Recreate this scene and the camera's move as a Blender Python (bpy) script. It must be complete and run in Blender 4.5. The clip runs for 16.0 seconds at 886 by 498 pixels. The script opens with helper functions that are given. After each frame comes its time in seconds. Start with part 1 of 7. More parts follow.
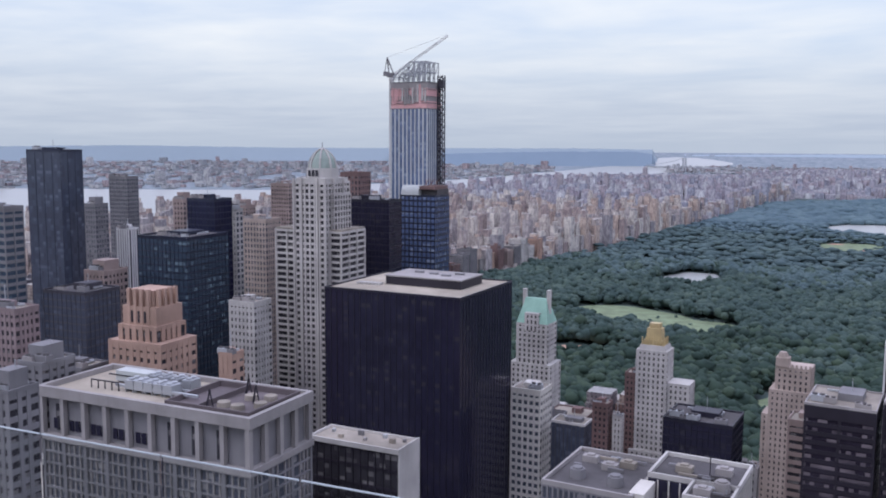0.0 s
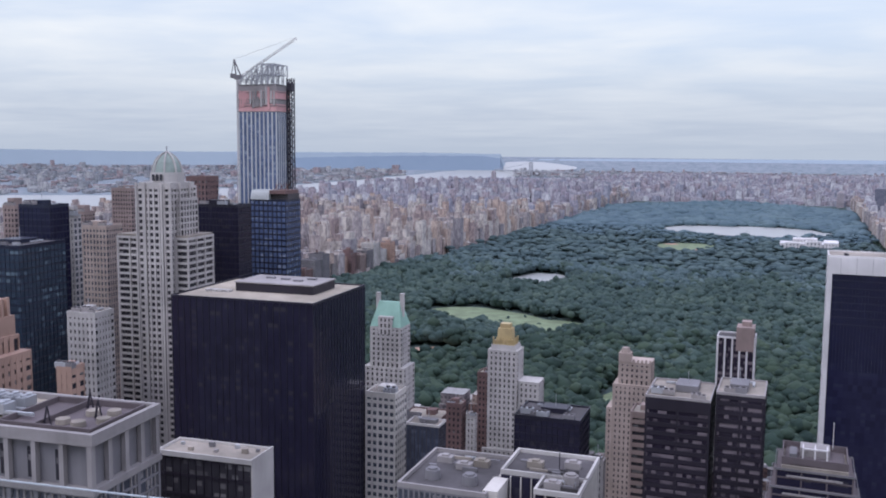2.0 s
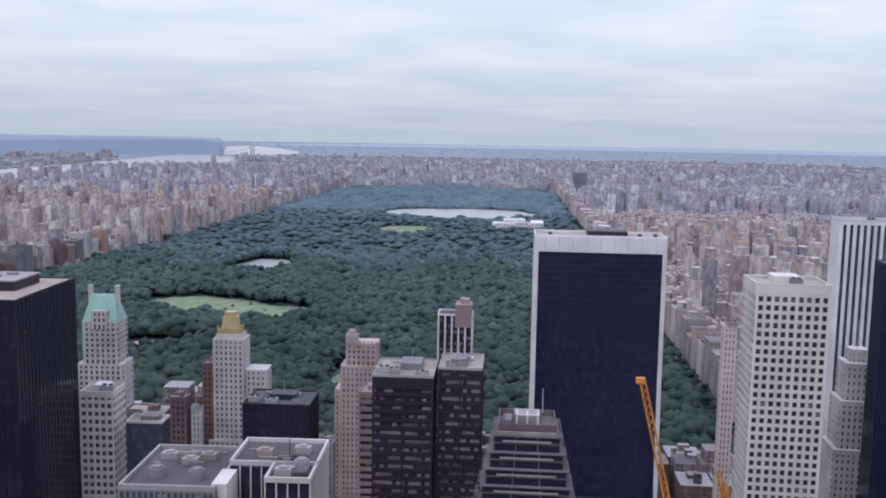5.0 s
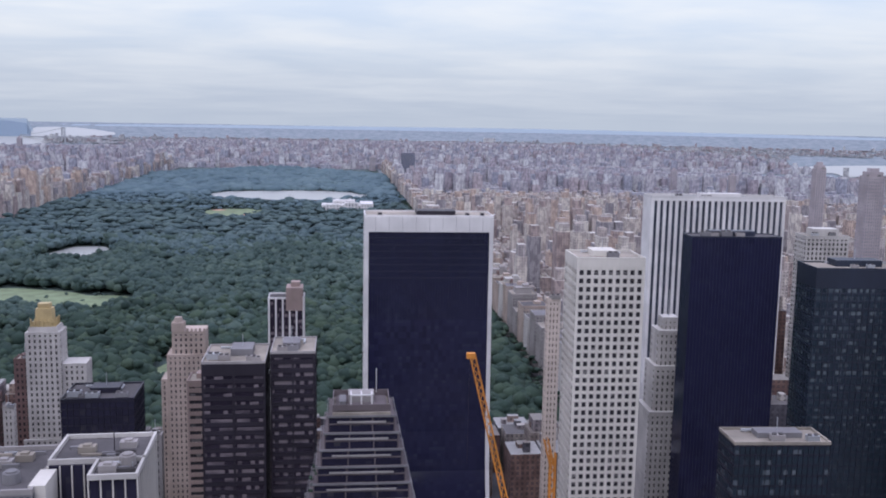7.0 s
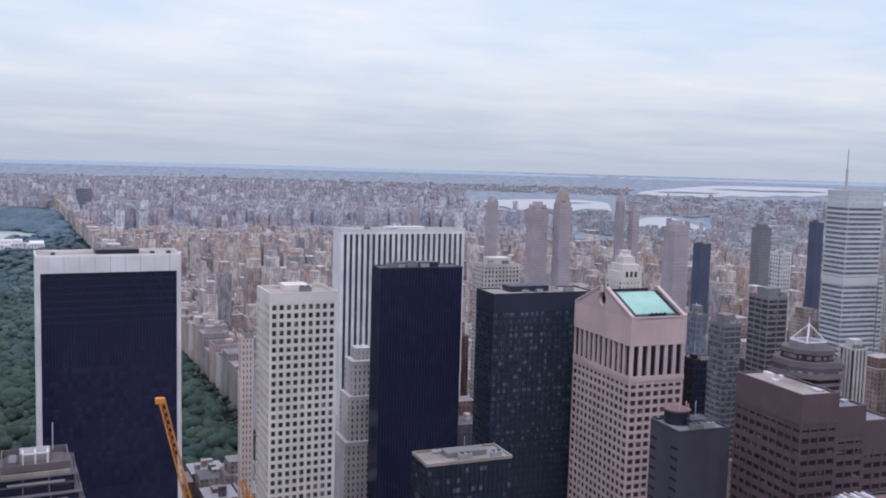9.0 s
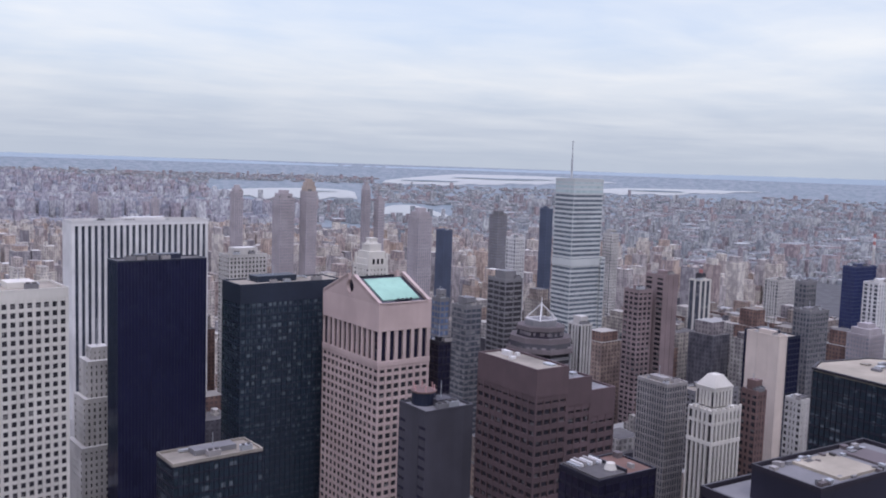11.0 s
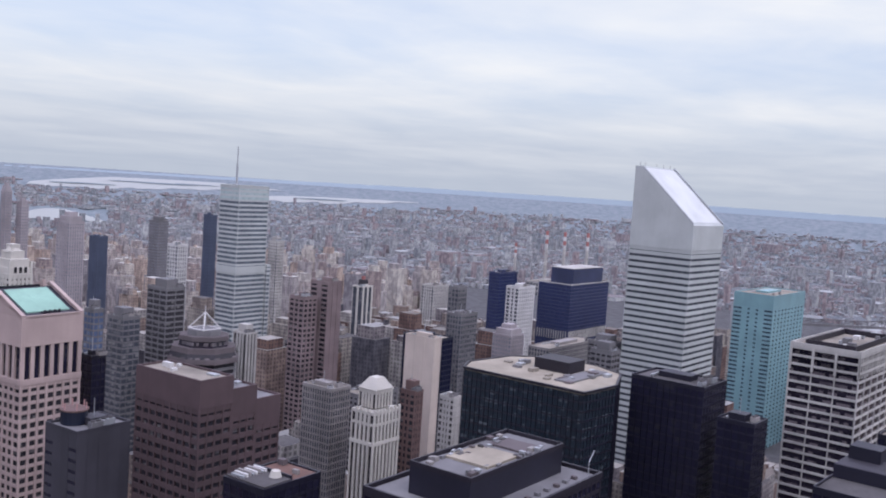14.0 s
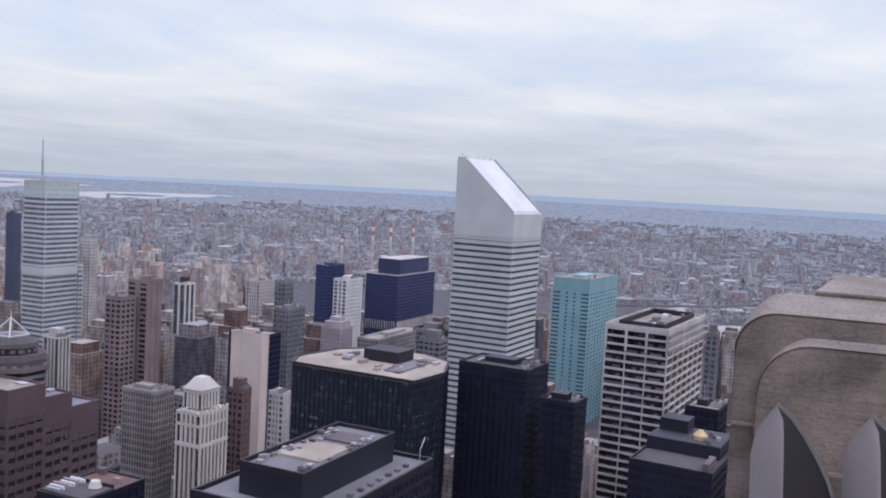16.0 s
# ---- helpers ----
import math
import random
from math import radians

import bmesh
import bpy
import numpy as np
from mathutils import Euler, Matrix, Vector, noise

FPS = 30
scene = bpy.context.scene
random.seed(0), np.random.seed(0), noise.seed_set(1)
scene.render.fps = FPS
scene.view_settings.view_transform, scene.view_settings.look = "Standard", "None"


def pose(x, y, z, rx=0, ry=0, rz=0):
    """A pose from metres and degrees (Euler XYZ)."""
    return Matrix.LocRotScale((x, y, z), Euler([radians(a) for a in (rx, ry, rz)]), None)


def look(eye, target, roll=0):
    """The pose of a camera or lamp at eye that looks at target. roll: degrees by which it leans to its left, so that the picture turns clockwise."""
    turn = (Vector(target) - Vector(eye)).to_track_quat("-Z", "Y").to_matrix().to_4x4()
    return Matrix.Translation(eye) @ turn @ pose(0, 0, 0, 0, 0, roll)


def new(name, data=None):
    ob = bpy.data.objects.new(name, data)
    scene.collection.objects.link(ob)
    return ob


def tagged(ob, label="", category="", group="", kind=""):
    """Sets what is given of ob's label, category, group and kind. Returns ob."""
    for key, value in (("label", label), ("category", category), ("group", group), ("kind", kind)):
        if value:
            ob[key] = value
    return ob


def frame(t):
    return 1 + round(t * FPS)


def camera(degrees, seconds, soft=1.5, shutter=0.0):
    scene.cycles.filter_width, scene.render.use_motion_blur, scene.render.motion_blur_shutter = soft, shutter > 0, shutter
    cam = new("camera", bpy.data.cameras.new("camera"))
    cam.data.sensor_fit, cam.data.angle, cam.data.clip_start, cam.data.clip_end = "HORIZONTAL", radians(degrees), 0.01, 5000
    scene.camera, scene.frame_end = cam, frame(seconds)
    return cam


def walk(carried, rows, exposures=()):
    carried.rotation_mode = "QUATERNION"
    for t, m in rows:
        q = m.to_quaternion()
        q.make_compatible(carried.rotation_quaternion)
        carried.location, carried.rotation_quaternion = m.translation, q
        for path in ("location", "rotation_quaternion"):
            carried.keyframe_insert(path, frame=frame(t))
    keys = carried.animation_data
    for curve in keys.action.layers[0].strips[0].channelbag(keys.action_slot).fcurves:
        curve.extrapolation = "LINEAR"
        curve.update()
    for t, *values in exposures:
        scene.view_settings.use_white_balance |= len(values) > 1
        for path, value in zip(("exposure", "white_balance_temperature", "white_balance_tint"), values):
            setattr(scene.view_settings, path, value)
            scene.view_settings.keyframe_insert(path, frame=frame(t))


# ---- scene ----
EYE = 258.0
cam = camera(51.61, 16.0, soft=1.95)
PATH = [
    (0, 30.710, -6.584, -0.278),
    (0.5, 28.554, -6.435, -0.301),
    (1, 26.126, -6.180, -0.790),
    (1.5, 24.953, -6.099, -0.214),
    (2, 21.471, -6.275, -0.471),
    (2.5, 18.013, -6.301, -1.341),
    (3, 13.667, -6.786, -0.889),
    (3.5, 11.557, -7.163, -1.176),
    (3.7, 10.741, -7.402, -1.231),
    (5.8, 0.142, -6.805, -0.906),
    (6, -0.956, -6.852, -0.978),
    (6.5, -4.481, -7.855, -1.165),
    (7, -6.335, -8.020, -1.020),
    (7.5, -9.417, -7.502, -1.054),
    (8, -13.172, -7.037, -1.416),
    (8.5, -17.625, -6.577, -1.397),
    (9, -25.512, -5.410, -1.557),
    (9.2, -28.394, -5.206, -2.124),
    (11.3, -43.114, -5.651, -1.854),
    (11.5, -44.569, -5.580, -1.903),
    (12, -48.345, -5.405, -1.653),
    (12.5, -52.354, -4.812, -2.388),
    (13, -55.554, -4.289, -3.060),
    (13.5, -58.589, -4.560, -3.741),
    (14, -61.887, -4.149, -3.784),
    (14.5, -65.630, -3.936, -3.615),
    (15, -67.225, -3.669, -3.280),
    (15.5, -69.214, -4.302, -2.989),
    (16, -72.798, -4.002, -3.047),
]
walk(cam, [(t, pose(0, 0, EYE, 90 + pitch, roll, yaw)) for t, yaw, pitch, roll in PATH], [(0.0, 0.30, 6100, 14), (9.0, 0.30, 6180, 15), (16.0, 0.28, 6280, 16)])

# ---------------------------------------------------------------- world and sun
world = bpy.data.worlds.new("overcast_sky")
scene.world = world
world.use_nodes = True
wn, wl = world.node_tree.nodes, world.node_tree.links
wn.clear()
w_out = wn.new("ShaderNodeOutputWorld")
w_bg = wn.new("ShaderNodeBackground")
w_sky = wn.new("ShaderNodeTexSky")
w_sky.sky_type, w_sky.sun_disc = "NISHITA", False
w_sky.sun_elevation, w_sky.sun_rotation = radians(52), radians(200)
w_sky.air_density, w_sky.dust_density = 1.0, 3.0
w_co = wn.new("ShaderNodeTexCoord")
w_sep = wn.new("ShaderNodeSeparateXYZ")
wl.new(w_co.outputs["Generated"], w_sep.inputs[0])


def wmath(op, a, b=None, clamp=False):
    n = wn.new("ShaderNodeMath")
    n.operation, n.use_clamp = op, clamp
    for i, v in enumerate((a, b)):
        if v is None:
            continue
        if isinstance(v, (int, float)):
            n.inputs[i].default_value = v
        else:
            wl.new(v, n.inputs[i])
    return n.outputs[0]


def wmix(fac, a, b):
    n = wn.new("ShaderNodeMix")
    n.data_type = "RGBA"
    if isinstance(fac, (int, float)):
        n.inputs[0].default_value = fac
    else:
        wl.new(fac, n.inputs[0])
    for i, v in ((6, a), (7, b)):
        if isinstance(v, tuple):
            n.inputs[i].default_value = (*v, 1)
        else:
            wl.new(v, n.inputs[i])
    return n.outputs[2]


# cloud deck: the direction is laid out on a flat layer, so streaks thin out towards the horizon
w_up = wmath("MAXIMUM", w_sep.outputs[2], 0.0)
w_den = wmath("ADD", w_up, 0.07)
w_flat = wn.new("ShaderNodeCombineXYZ")
wl.new(wmath("DIVIDE", w_sep.outputs[0], w_den), w_flat.inputs[0])
wl.new(wmath("DIVIDE", w_sep.outputs[1], w_den), w_flat.inputs[1])


def wnoise(scale, detail, rough, offset, distort=0.0):
    m = wn.new("ShaderNodeMapping")
    m.inputs["Location"].default_value = offset
    m.inputs["Rotation"].default_value = (0, 0, radians(25))
    m.inputs["Scale"].default_value = (0.85, 1.0, 1.0)
    wl.new(w_flat.outputs[0], m.inputs[0])
    n = wn.new("ShaderNodeTexNoise")
    n.inputs["Scale"].default_value, n.inputs["Detail"].default_value = scale, detail
    n.inputs["Roughness"].default_value, n.inputs["Distortion"].default_value = rough, distort
    wl.new(m.outputs[0], n.inputs["Vector"])
    return n.outputs[0]


w_big = wmath("MULTIPLY", wmath("SUBTRACT", wnoise(0.62, 5, 0.5, (3.1, 1.7, 0), 0.35), 0.37), 3.8, True)
w_fine = wmath("MULTIPLY", wmath("SUBTRACT", wnoise(1.5, 6, 0.55, (9.3, 4.2, 0), 0.3), 0.40), 3.6, True)
w_cloud = wmath("ADD", wmath("MULTIPLY", w_big, 0.68), wmath("MULTIPLY", w_fine, 0.32), True)
w_veil = wmix(0.06, (0.58, 0.645, 0.735), w_sky.outputs[0])
w_deck = wmix(w_cloud, w_veil, (0.99, 1.02, 1.0))
w_low = wmath("POWER", wmath("SUBTRACT", 1.0, wmath("MULTIPLY", w_up, 6.5, True)), 1.8)
w_col = wmix(wmath("MULTIPLY", w_low, 0.9), w_deck, (0.525, 0.59, 0.665))
w_top = wmath("MULTIPLY", wmath("SUBTRACT", w_up, 0.24), 3.0, True)
w_col = wmix(w_top, w_col, (1.42, 1.47, 1.90))
wl.new(w_col, w_bg.inputs[0])
w_bg.inputs[1].default_value = 0.75
wl.new(w_bg.outputs[0], w_out.inputs[0])

sun = new("sun", bpy.data.lights.new("sun", "SUN"))
sun.data.energy, sun.data.angle, sun.data.color = 0.75, radians(20), (1.0, 0.98, 0.96)
sun.matrix_world = look((0, 0, 900), (0.35 * 900, 0.75 * 900, -300))

# ---------------------------------------------------------------- materials
MATS = {}


def node_material(name, rough=0.8, metal=0.0, spec=0.5):
    m = bpy.data.materials.new(name)
    m.use_nodes = True
    nt = m.node_tree
    b = nt.nodes["Principled BSDF"]
    b.inputs["Roughness"].default_value, b.inputs["Metallic"].default_value = rough, metal
    b.inputs["Specular IOR Level"].default_value = spec
    MATS[name] = m
    return m, nt, b


def nmath(nt, op, a, b=None, clamp=False):
    n = nt.nodes.new("ShaderNodeMath")
    n.operation, n.use_clamp = op, clamp
    for i, v in enumerate((a, b)):
        if v is None:
            continue
        if isinstance(v, (int, float)):
            n.inputs[i].default_value = v
        else:
            nt.links.new(v, n.inputs[i])
    return n.outputs[0]


def nmix(nt, fac, a, b, blend="MIX"):
    n = nt.nodes.new("ShaderNodeMix")
    n.data_type, n.blend_type = "RGBA", blend
    if isinstance(fac, (int, float)):
        n.inputs[0].default_value = fac
    else:
        nt.links.new(fac, n.inputs[0])
    for i, v in ((6, a), (7, b)):
        if isinstance(v, tuple):
            n.inputs[i].default_value = (*v, 1)
        else:
            nt.links.new(v, n.inputs[i])
    return n.outputs[2]


def nnoise(nt, scale, detail=4, stretch=None, rough=0.55):
    co = nt.nodes.new("ShaderNodeNewGeometry").outputs["Position"]
    if stretch:
        m = nt.nodes.new("ShaderNodeMapping")
        m.inputs["Scale"].default_value = stretch
        nt.links.new(co, m.inputs[0])
        co = m.outputs[0]
    n = nt.nodes.new("ShaderNodeTexNoise")
    n.inputs["Scale"].default_value, n.inputs["Detail"].default_value, n.inputs["Roughness"].default_value = scale, detail, rough
    nt.links.new(co, n.inputs["Vector"])
    return n.outputs[0]


def nramp(nt, fac, stops):
    n = nt.nodes.new("ShaderNodeValToRGB")
    n.color_ramp.interpolation = "CONSTANT" if len(stops) > 4 else "LINEAR"
    while len(n.color_ramp.elements) < len(stops):
        n.color_ramp.elements.new(0.5)
    for e, (at, c) in zip(n.color_ramp.elements, stops):
        e.position, e.color = at, (*c, 1)
    nt.links.new(fac, n.inputs[0])
    return n.outputs[0]


def stone(name, c, rough=0.85, stain=0.28, metal=0.0, spec=0.35):
    """Masonry, concrete or paint: blotches, vertical rain streaks, fine grain, and a little change from piece to piece."""
    m, nt, b = node_material(name, rough, metal, spec)
    dark = tuple(v * (1 - stain) for v in c)
    light = tuple(min(1, v * (1 + stain * 0.55)) for v in c)
    col = nmix(nt, nramp(nt, nnoise(nt, 0.05, 5), [(0.3, (0, 0, 0)), (0.7, (1, 1, 1))]), dark, light)
    streak = nmath(nt, "MULTIPLY", nmath(nt, "SUBTRACT", nnoise(nt, 0.6, 4, (1, 1, 0.05)), 0.45), 1.6, True)
    col = nmix(nt, nmath(nt, "MULTIPLY", streak, stain * 1.5), col, tuple(v * 0.55 for v in c))
    info = nt.nodes.new("ShaderNodeObjectInfo")
    vary = nmath(nt, "ADD", nmath(nt, "MULTIPLY", info.outputs["Random"], 0.16), 0.92)
    hs = nt.nodes.new("ShaderNodeHueSaturation")
    nt.links.new(vary, hs.inputs["Value"])
    nt.links.new(col, hs.inputs["Color"])
    nt.links.new(hs.outputs[0], b.inputs["Base Color"])
    bump = nt.nodes.new("ShaderNodeBump")
    bump.inputs["Strength"].default_value, bump.inputs["Distance"].default_value = 0.3, 0.15
    nt.links.new(nnoise(nt, 1.3, 4), bump.inputs["Height"])
    nt.links.new(bump.outputs[0], b.inputs["Normal"])
    return m


def glazing(name, c, blind, share=0.12, bay=2.4, storey=3.7, rough=0.12, spec=0.5):
    """Window glass in panes: each pane has its own tint, and some have blinds or lit ceilings behind them."""
    m, nt, b = node_material(name, rough, 0.0, spec)
    co = nt.nodes.new("ShaderNodeTexCoord")
    dv = nt.nodes.new("ShaderNodeVectorMath")
    dv.operation = "DIVIDE"
    dv.inputs[1].default_value = (bay, bay, storey)
    nt.links.new(co.outputs["Object"], dv.inputs[0])
    ad = nt.nodes.new("ShaderNodeVectorMath")
    ad.operation = "ADD"
    ad.inputs[1].default_value = (0.37, 0.37, 0.13)
    nt.links.new(dv.outputs[0], ad.inputs[0])
    fl = nt.nodes.new("ShaderNodeVectorMath")
    fl.operation = "FLOOR"
    nt.links.new(ad.outputs[0], fl.inputs[0])
    wnn = nt.nodes.new("ShaderNodeTexWhiteNoise")
    nt.links.new(fl.outputs[0], wnn.inputs[0])
    patch = nmath(nt, "MULTIPLY", nmath(nt, "SUBTRACT", nnoise(nt, 0.06, 3, (1, 1, 2.2)), 0.40), 4.0, True)
    half = nt.nodes.new("ShaderNodeSeparateXYZ")
    nt.links.new(ad.outputs[0], half.inputs[0])
    upper = nmath(nt, "GREATER_THAN", nmath(nt, "FRACT", half.outputs[2]), 0.5)
    patch = nmath(nt, "MULTIPLY", patch, upper)
    pick = nmath(nt, "MULTIPLY", nmath(nt, "GREATER_THAN", wnn.outputs["Value"], 1 - share), nmath(nt, "ADD", patch, nmath(nt, "MULTIPLY", upper, 0.3)), True)
    tone = nmix(nt, wnn.outputs["Value"], tuple(v * 0.6 for v in c), tuple(v * 1.35 for v in c))
    tone = nmix(nt, nnoise(nt, 0.02, 3), tone, tuple(v * 1.5 for v in c))
    nt.links.new(nmix(nt, pick, tone, blind), b.inputs["Base Color"])
    return m


def town(name, walls, roofs, window, share=0.55, storey=3.6, bay=3.4):
    """Crowded blocks far off: wall and roof colours by house, rows of windows on the upright faces."""
    m, nt, b = node_material(name, 0.9, 0.0, 0.15)
    geo = nt.nodes.new("ShaderNodeNewGeometry")
    n = len(walls)
    rnd = geo.outputs["Random Per Island"]
    wall = nramp(nt, rnd, [(i / n, c) for i, c in enumerate(walls)])
    roof = nramp(nt, nmath(nt, "FRACT", nmath(nt, "MULTIPLY", rnd, 7.31)), [(i / len(roofs), c) for i, c in enumerate(roofs)])
    sp = nt.nodes.new("ShaderNodeSeparateXYZ")
    nt.links.new(geo.outputs["Position"], sp.inputs[0])
    fz = nmath(nt, "FRACT", nmath(nt, "DIVIDE", sp.outputs[2], storey))
    fx = nmath(nt, "FRACT", nmath(nt, "DIVIDE", nmath(nt, "ADD", sp.outputs[0], nmath(nt, "MULTIPLY", sp.outputs[1], 1.0)), bay))
    win = nmath(nt, "MULTIPLY", nmath(nt, "GREATER_THAN", fz, 0.42), nmath(nt, "GREATER_THAN", fx, 0.48))
    wall = nmix(nt, nmath(nt, "MULTIPLY", win, share), wall, window)
    wall = nmix(nt, nmath(nt, "MULTIPLY", nnoise(nt, 0.03, 3), 0.5), wall, nmix(nt, 1.0, wall, (0.62, 0.62, 0.66), "MULTIPLY"))
    bays = nramp(nt, nnoise(nt, 0.16, 3, (1, 1, 0.5)), [(0.44, (0, 0, 0)), (0.56, (1, 1, 1))])
    wall = nmix(nt, bays, nmix(nt, 1.0, wall, (0.72, 0.71, 0.74), "MULTIPLY"), nmix(nt, 1.0, wall, (1.12, 1.12, 1.10), "MULTIPLY"))
    ns = nt.nodes.new("ShaderNodeSeparateXYZ")
    nt.links.new(geo.outputs["Normal"], ns.inputs[0])
    top = nmath(nt, "GREATER_THAN", ns.outputs[2], 0.7)
    roof = nmix(nt, nnoise(nt, 0.25, 4), nmix(nt, 1.0, roof, (0.55, 0.55, 0.55), "MULTIPLY"), roof)
    nt.links.new(nmix(nt, top, wall, roof), b.inputs["Base Color"])
    return m


LIMESTONE = stone("limestone", (0.28, 0.258, 0.25))
PALE = stone("pale_stone", (0.46, 0.435, 0.41))
WHITE = stone("white_stone", (0.60, 0.58, 0.57), stain=0.18)
GREYSTONE = stone("grey_concrete", (0.175, 0.168, 0.175))
TAN = stone("tan_brick", (0.275, 0.21, 0.19))
ORANGE = stone("orange_brick", (0.37, 0.245, 0.19))
CREAM = stone("cream_brick", (0.40, 0.325, 0.28))
BROWN = stone("brown_brick", (0.165, 0.105, 0.098))
PINK = stone("pink_granite", (0.45, 0.345, 0.32), stain=0.16)
MAROON = stone("brown_granite", (0.098, 0.066, 0.070), stain=0.2)
BLACKSTEEL = stone("black_steel", (0.015, 0.0138, 0.026), 0.45, 0.3, spec=0.4)
NAVYSTEEL = stone("navy_steel", (0.016, 0.02, 0.04), 0.4, 0.3, spec=0.4)
BLUESTEEL = stone("blue_steel", (0.040, 0.048, 0.105), 0.45, 0.25, spec=0.4)
DARKBRONZE = stone("dark_bronze", (0.022, 0.018, 0.027), 0.5, 0.3)
STEEL = stone("steel", (0.42, 0.43, 0.45), 0.45, 0.2, 0.5)
ALUMINIUM = stone("aluminium_cladding", (0.46, 0.475, 0.465), 0.6, 0.12, 0.0, 0.2)
TERRACE = stone("roof_gravel", (0.29, 0.255, 0.215), 0.95, 0.45)
TARROOF = stone("tar_roof", (0.085, 0.078, 0.08), 0.95, 0.5)
RUST = stone("rusty_tray", (0.15, 0.085, 0.07), 0.9, 0.4)
COPPER = stone("green_copper", (0.26, 0.43, 0.345), 0.7, 0.25)
GOLD = stone("gold_leaf", (0.50, 0.39, 0.20), 0.5, 0.35, 0.2)
CRANE = stone("orange_crane_paint", (0.58, 0.23, 0.04), 0.6, 0.25)
REDNET = stone("red_netting", (0.58, 0.33, 0.32), 0.9, 0.3)
CYANGLASS = stone("turquoise_cladding", (0.20, 0.345, 0.37), 0.4, 0.15)
SLATEWIN = glazing("slate_glass", (0.042, 0.048, 0.066), (0.09, 0.10, 0.13), 0.2)
BLUEWIN = glazing("blue_glass", (0.075, 0.10, 0.17), (0.22, 0.26, 0.33), 0.3)
DARKWIN = glazing("dark_windows", (0.030, 0.028, 0.033), (0.16, 0.15, 0.15), 0.25)
GREYWIN = glazing("grey_windows", (0.06, 0.065, 0.08), (0.25, 0.24, 0.24), 0.3)
BLACKWIN = glazing("black_glass", (0.015, 0.0140, 0.027), (0.040, 0.038, 0.046), 0.12, spec=0.3)
NAVYWIN = glazing("navy_glass", (0.014, 0.0145, 0.034), (0.024, 0.026, 0.05), 0.15, spec=0.35)
TEALWIN = glazing("teal_glass", (0.033, 0.047, 0.066), (0.13, 0.18, 0.21), 0.14, spec=0.4)
GREENWIN = glazing("green_glass", (0.019, 0.027, 0.036), (0.12, 0.14, 0.155), 0.2, 1.5, spec=0.4)
BRONZEWIN = glazing("bronze_windows", (0.021, 0.017, 0.026), (0.165, 0.14, 0.15), 0.55, 2.0, 4.1)
REDPAINT = stone("red_chimney_paint", (0.40, 0.16, 0.15), 0.8, 0.2)
DOMESTONE = stone("cream_stone", (0.44, 0.41, 0.385), stain=0.2)
IVORY = stone("ivory_stone", (0.56, 0.525, 0.475), stain=0.16)
BEIGE = stone("beige_concrete", (0.56, 0.475, 0.415), stain=0.14)
MAUVE = stone("mauve_brick", (0.235, 0.178, 0.178))
CHARCOAL = stone("charcoal_panels", (0.052, 0.048, 0.060), 0.6, 0.3)
TIER = stone("brown_grey_granite", (0.115, 0.094, 0.098), 0.8, 0.25)
SANDROOF = stone("tan_roof_ballast", (0.35, 0.305, 0.245), 0.95, 0.35)
DARKGREEN = stone("dark_green_granite", (0.020, 0.027, 0.045), 0.5, 0.25)
SLOPE = stone("pale_roof_panel", (0.60, 0.61, 0.60), 0.6, 0.12)
BANDWIN = glazing("band_glass", (0.045, 0.052, 0.062), (0.075, 0.085, 0.10), 0.15)
PALEBANDWIN = glazing("pale_band_glass", (0.095, 0.11, 0.13), (0.20, 0.22, 0.24), 0.2)
ROYALWIN = glazing("royal_blue_glass", (0.030, 0.037, 0.085), (0.05, 0.06, 0.12), 0.15, spec=0.35)
DUSKWIN = glazing("dusk_green_glass", (0.020, 0.030, 0.042), (0.105, 0.13, 0.145), 0.3, 1.5, spec=0.4)
# brick, navy steel and windows with the haze of distance in their colour
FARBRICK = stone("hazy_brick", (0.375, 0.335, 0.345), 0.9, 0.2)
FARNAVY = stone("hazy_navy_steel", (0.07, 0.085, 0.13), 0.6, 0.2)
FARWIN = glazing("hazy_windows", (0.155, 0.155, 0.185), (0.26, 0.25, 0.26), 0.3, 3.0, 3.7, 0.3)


def foliage(name, low, mid, high):
    """Leaf canopy: each clump its own green, with slow drifts and fine mottling."""
    m, nt, b = node_material(name, 0.9, 0, 0.2)
    geo = nt.nodes.new("ShaderNodeNewGeometry")
    col = nramp(nt, geo.outputs["Random Per Island"], [(0.0, low), (0.55, mid), (1.0, high)])
    drift = nramp(nt, nnoise(nt, 0.009, 4), [(0.36, (0, 0, 0)), (0.64, (1, 1, 1))])
    col = nmix(nt, drift, nmix(nt, 1.0, col, (0.74, 0.78, 0.84), "MULTIPLY"), col)
    fine = nramp(nt, nnoise(nt, 0.35, 5), [(0.35, (0, 0, 0)), (0.65, (1, 1, 1))])
    nt.links.new(nmix(nt, fine, nmix(nt, 1.0, col, (0.80, 0.82, 0.84), "MULTIPLY"), col), b.inputs["Base Color"])
    return m


# leaf colours carry painted haze, stronger from each stand to the next
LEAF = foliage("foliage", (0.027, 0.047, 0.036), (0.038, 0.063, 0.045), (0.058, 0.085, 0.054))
MID_LEAF = foliage("foliage_thin_haze", (0.042, 0.068, 0.059), (0.055, 0.085, 0.071), (0.075, 0.106, 0.081))
NORTH_LEAF = foliage("foliage_mid_haze", (0.071, 0.106, 0.106), (0.084, 0.123, 0.121), (0.100, 0.140, 0.131))
TOP_LEAF = foliage("foliage_thick_haze", (0.099, 0.147, 0.163), (0.113, 0.163, 0.177), (0.127, 0.179, 0.189))
GRASS = stone("grass", (0.160, 0.202, 0.115), 0.95, 0.3)
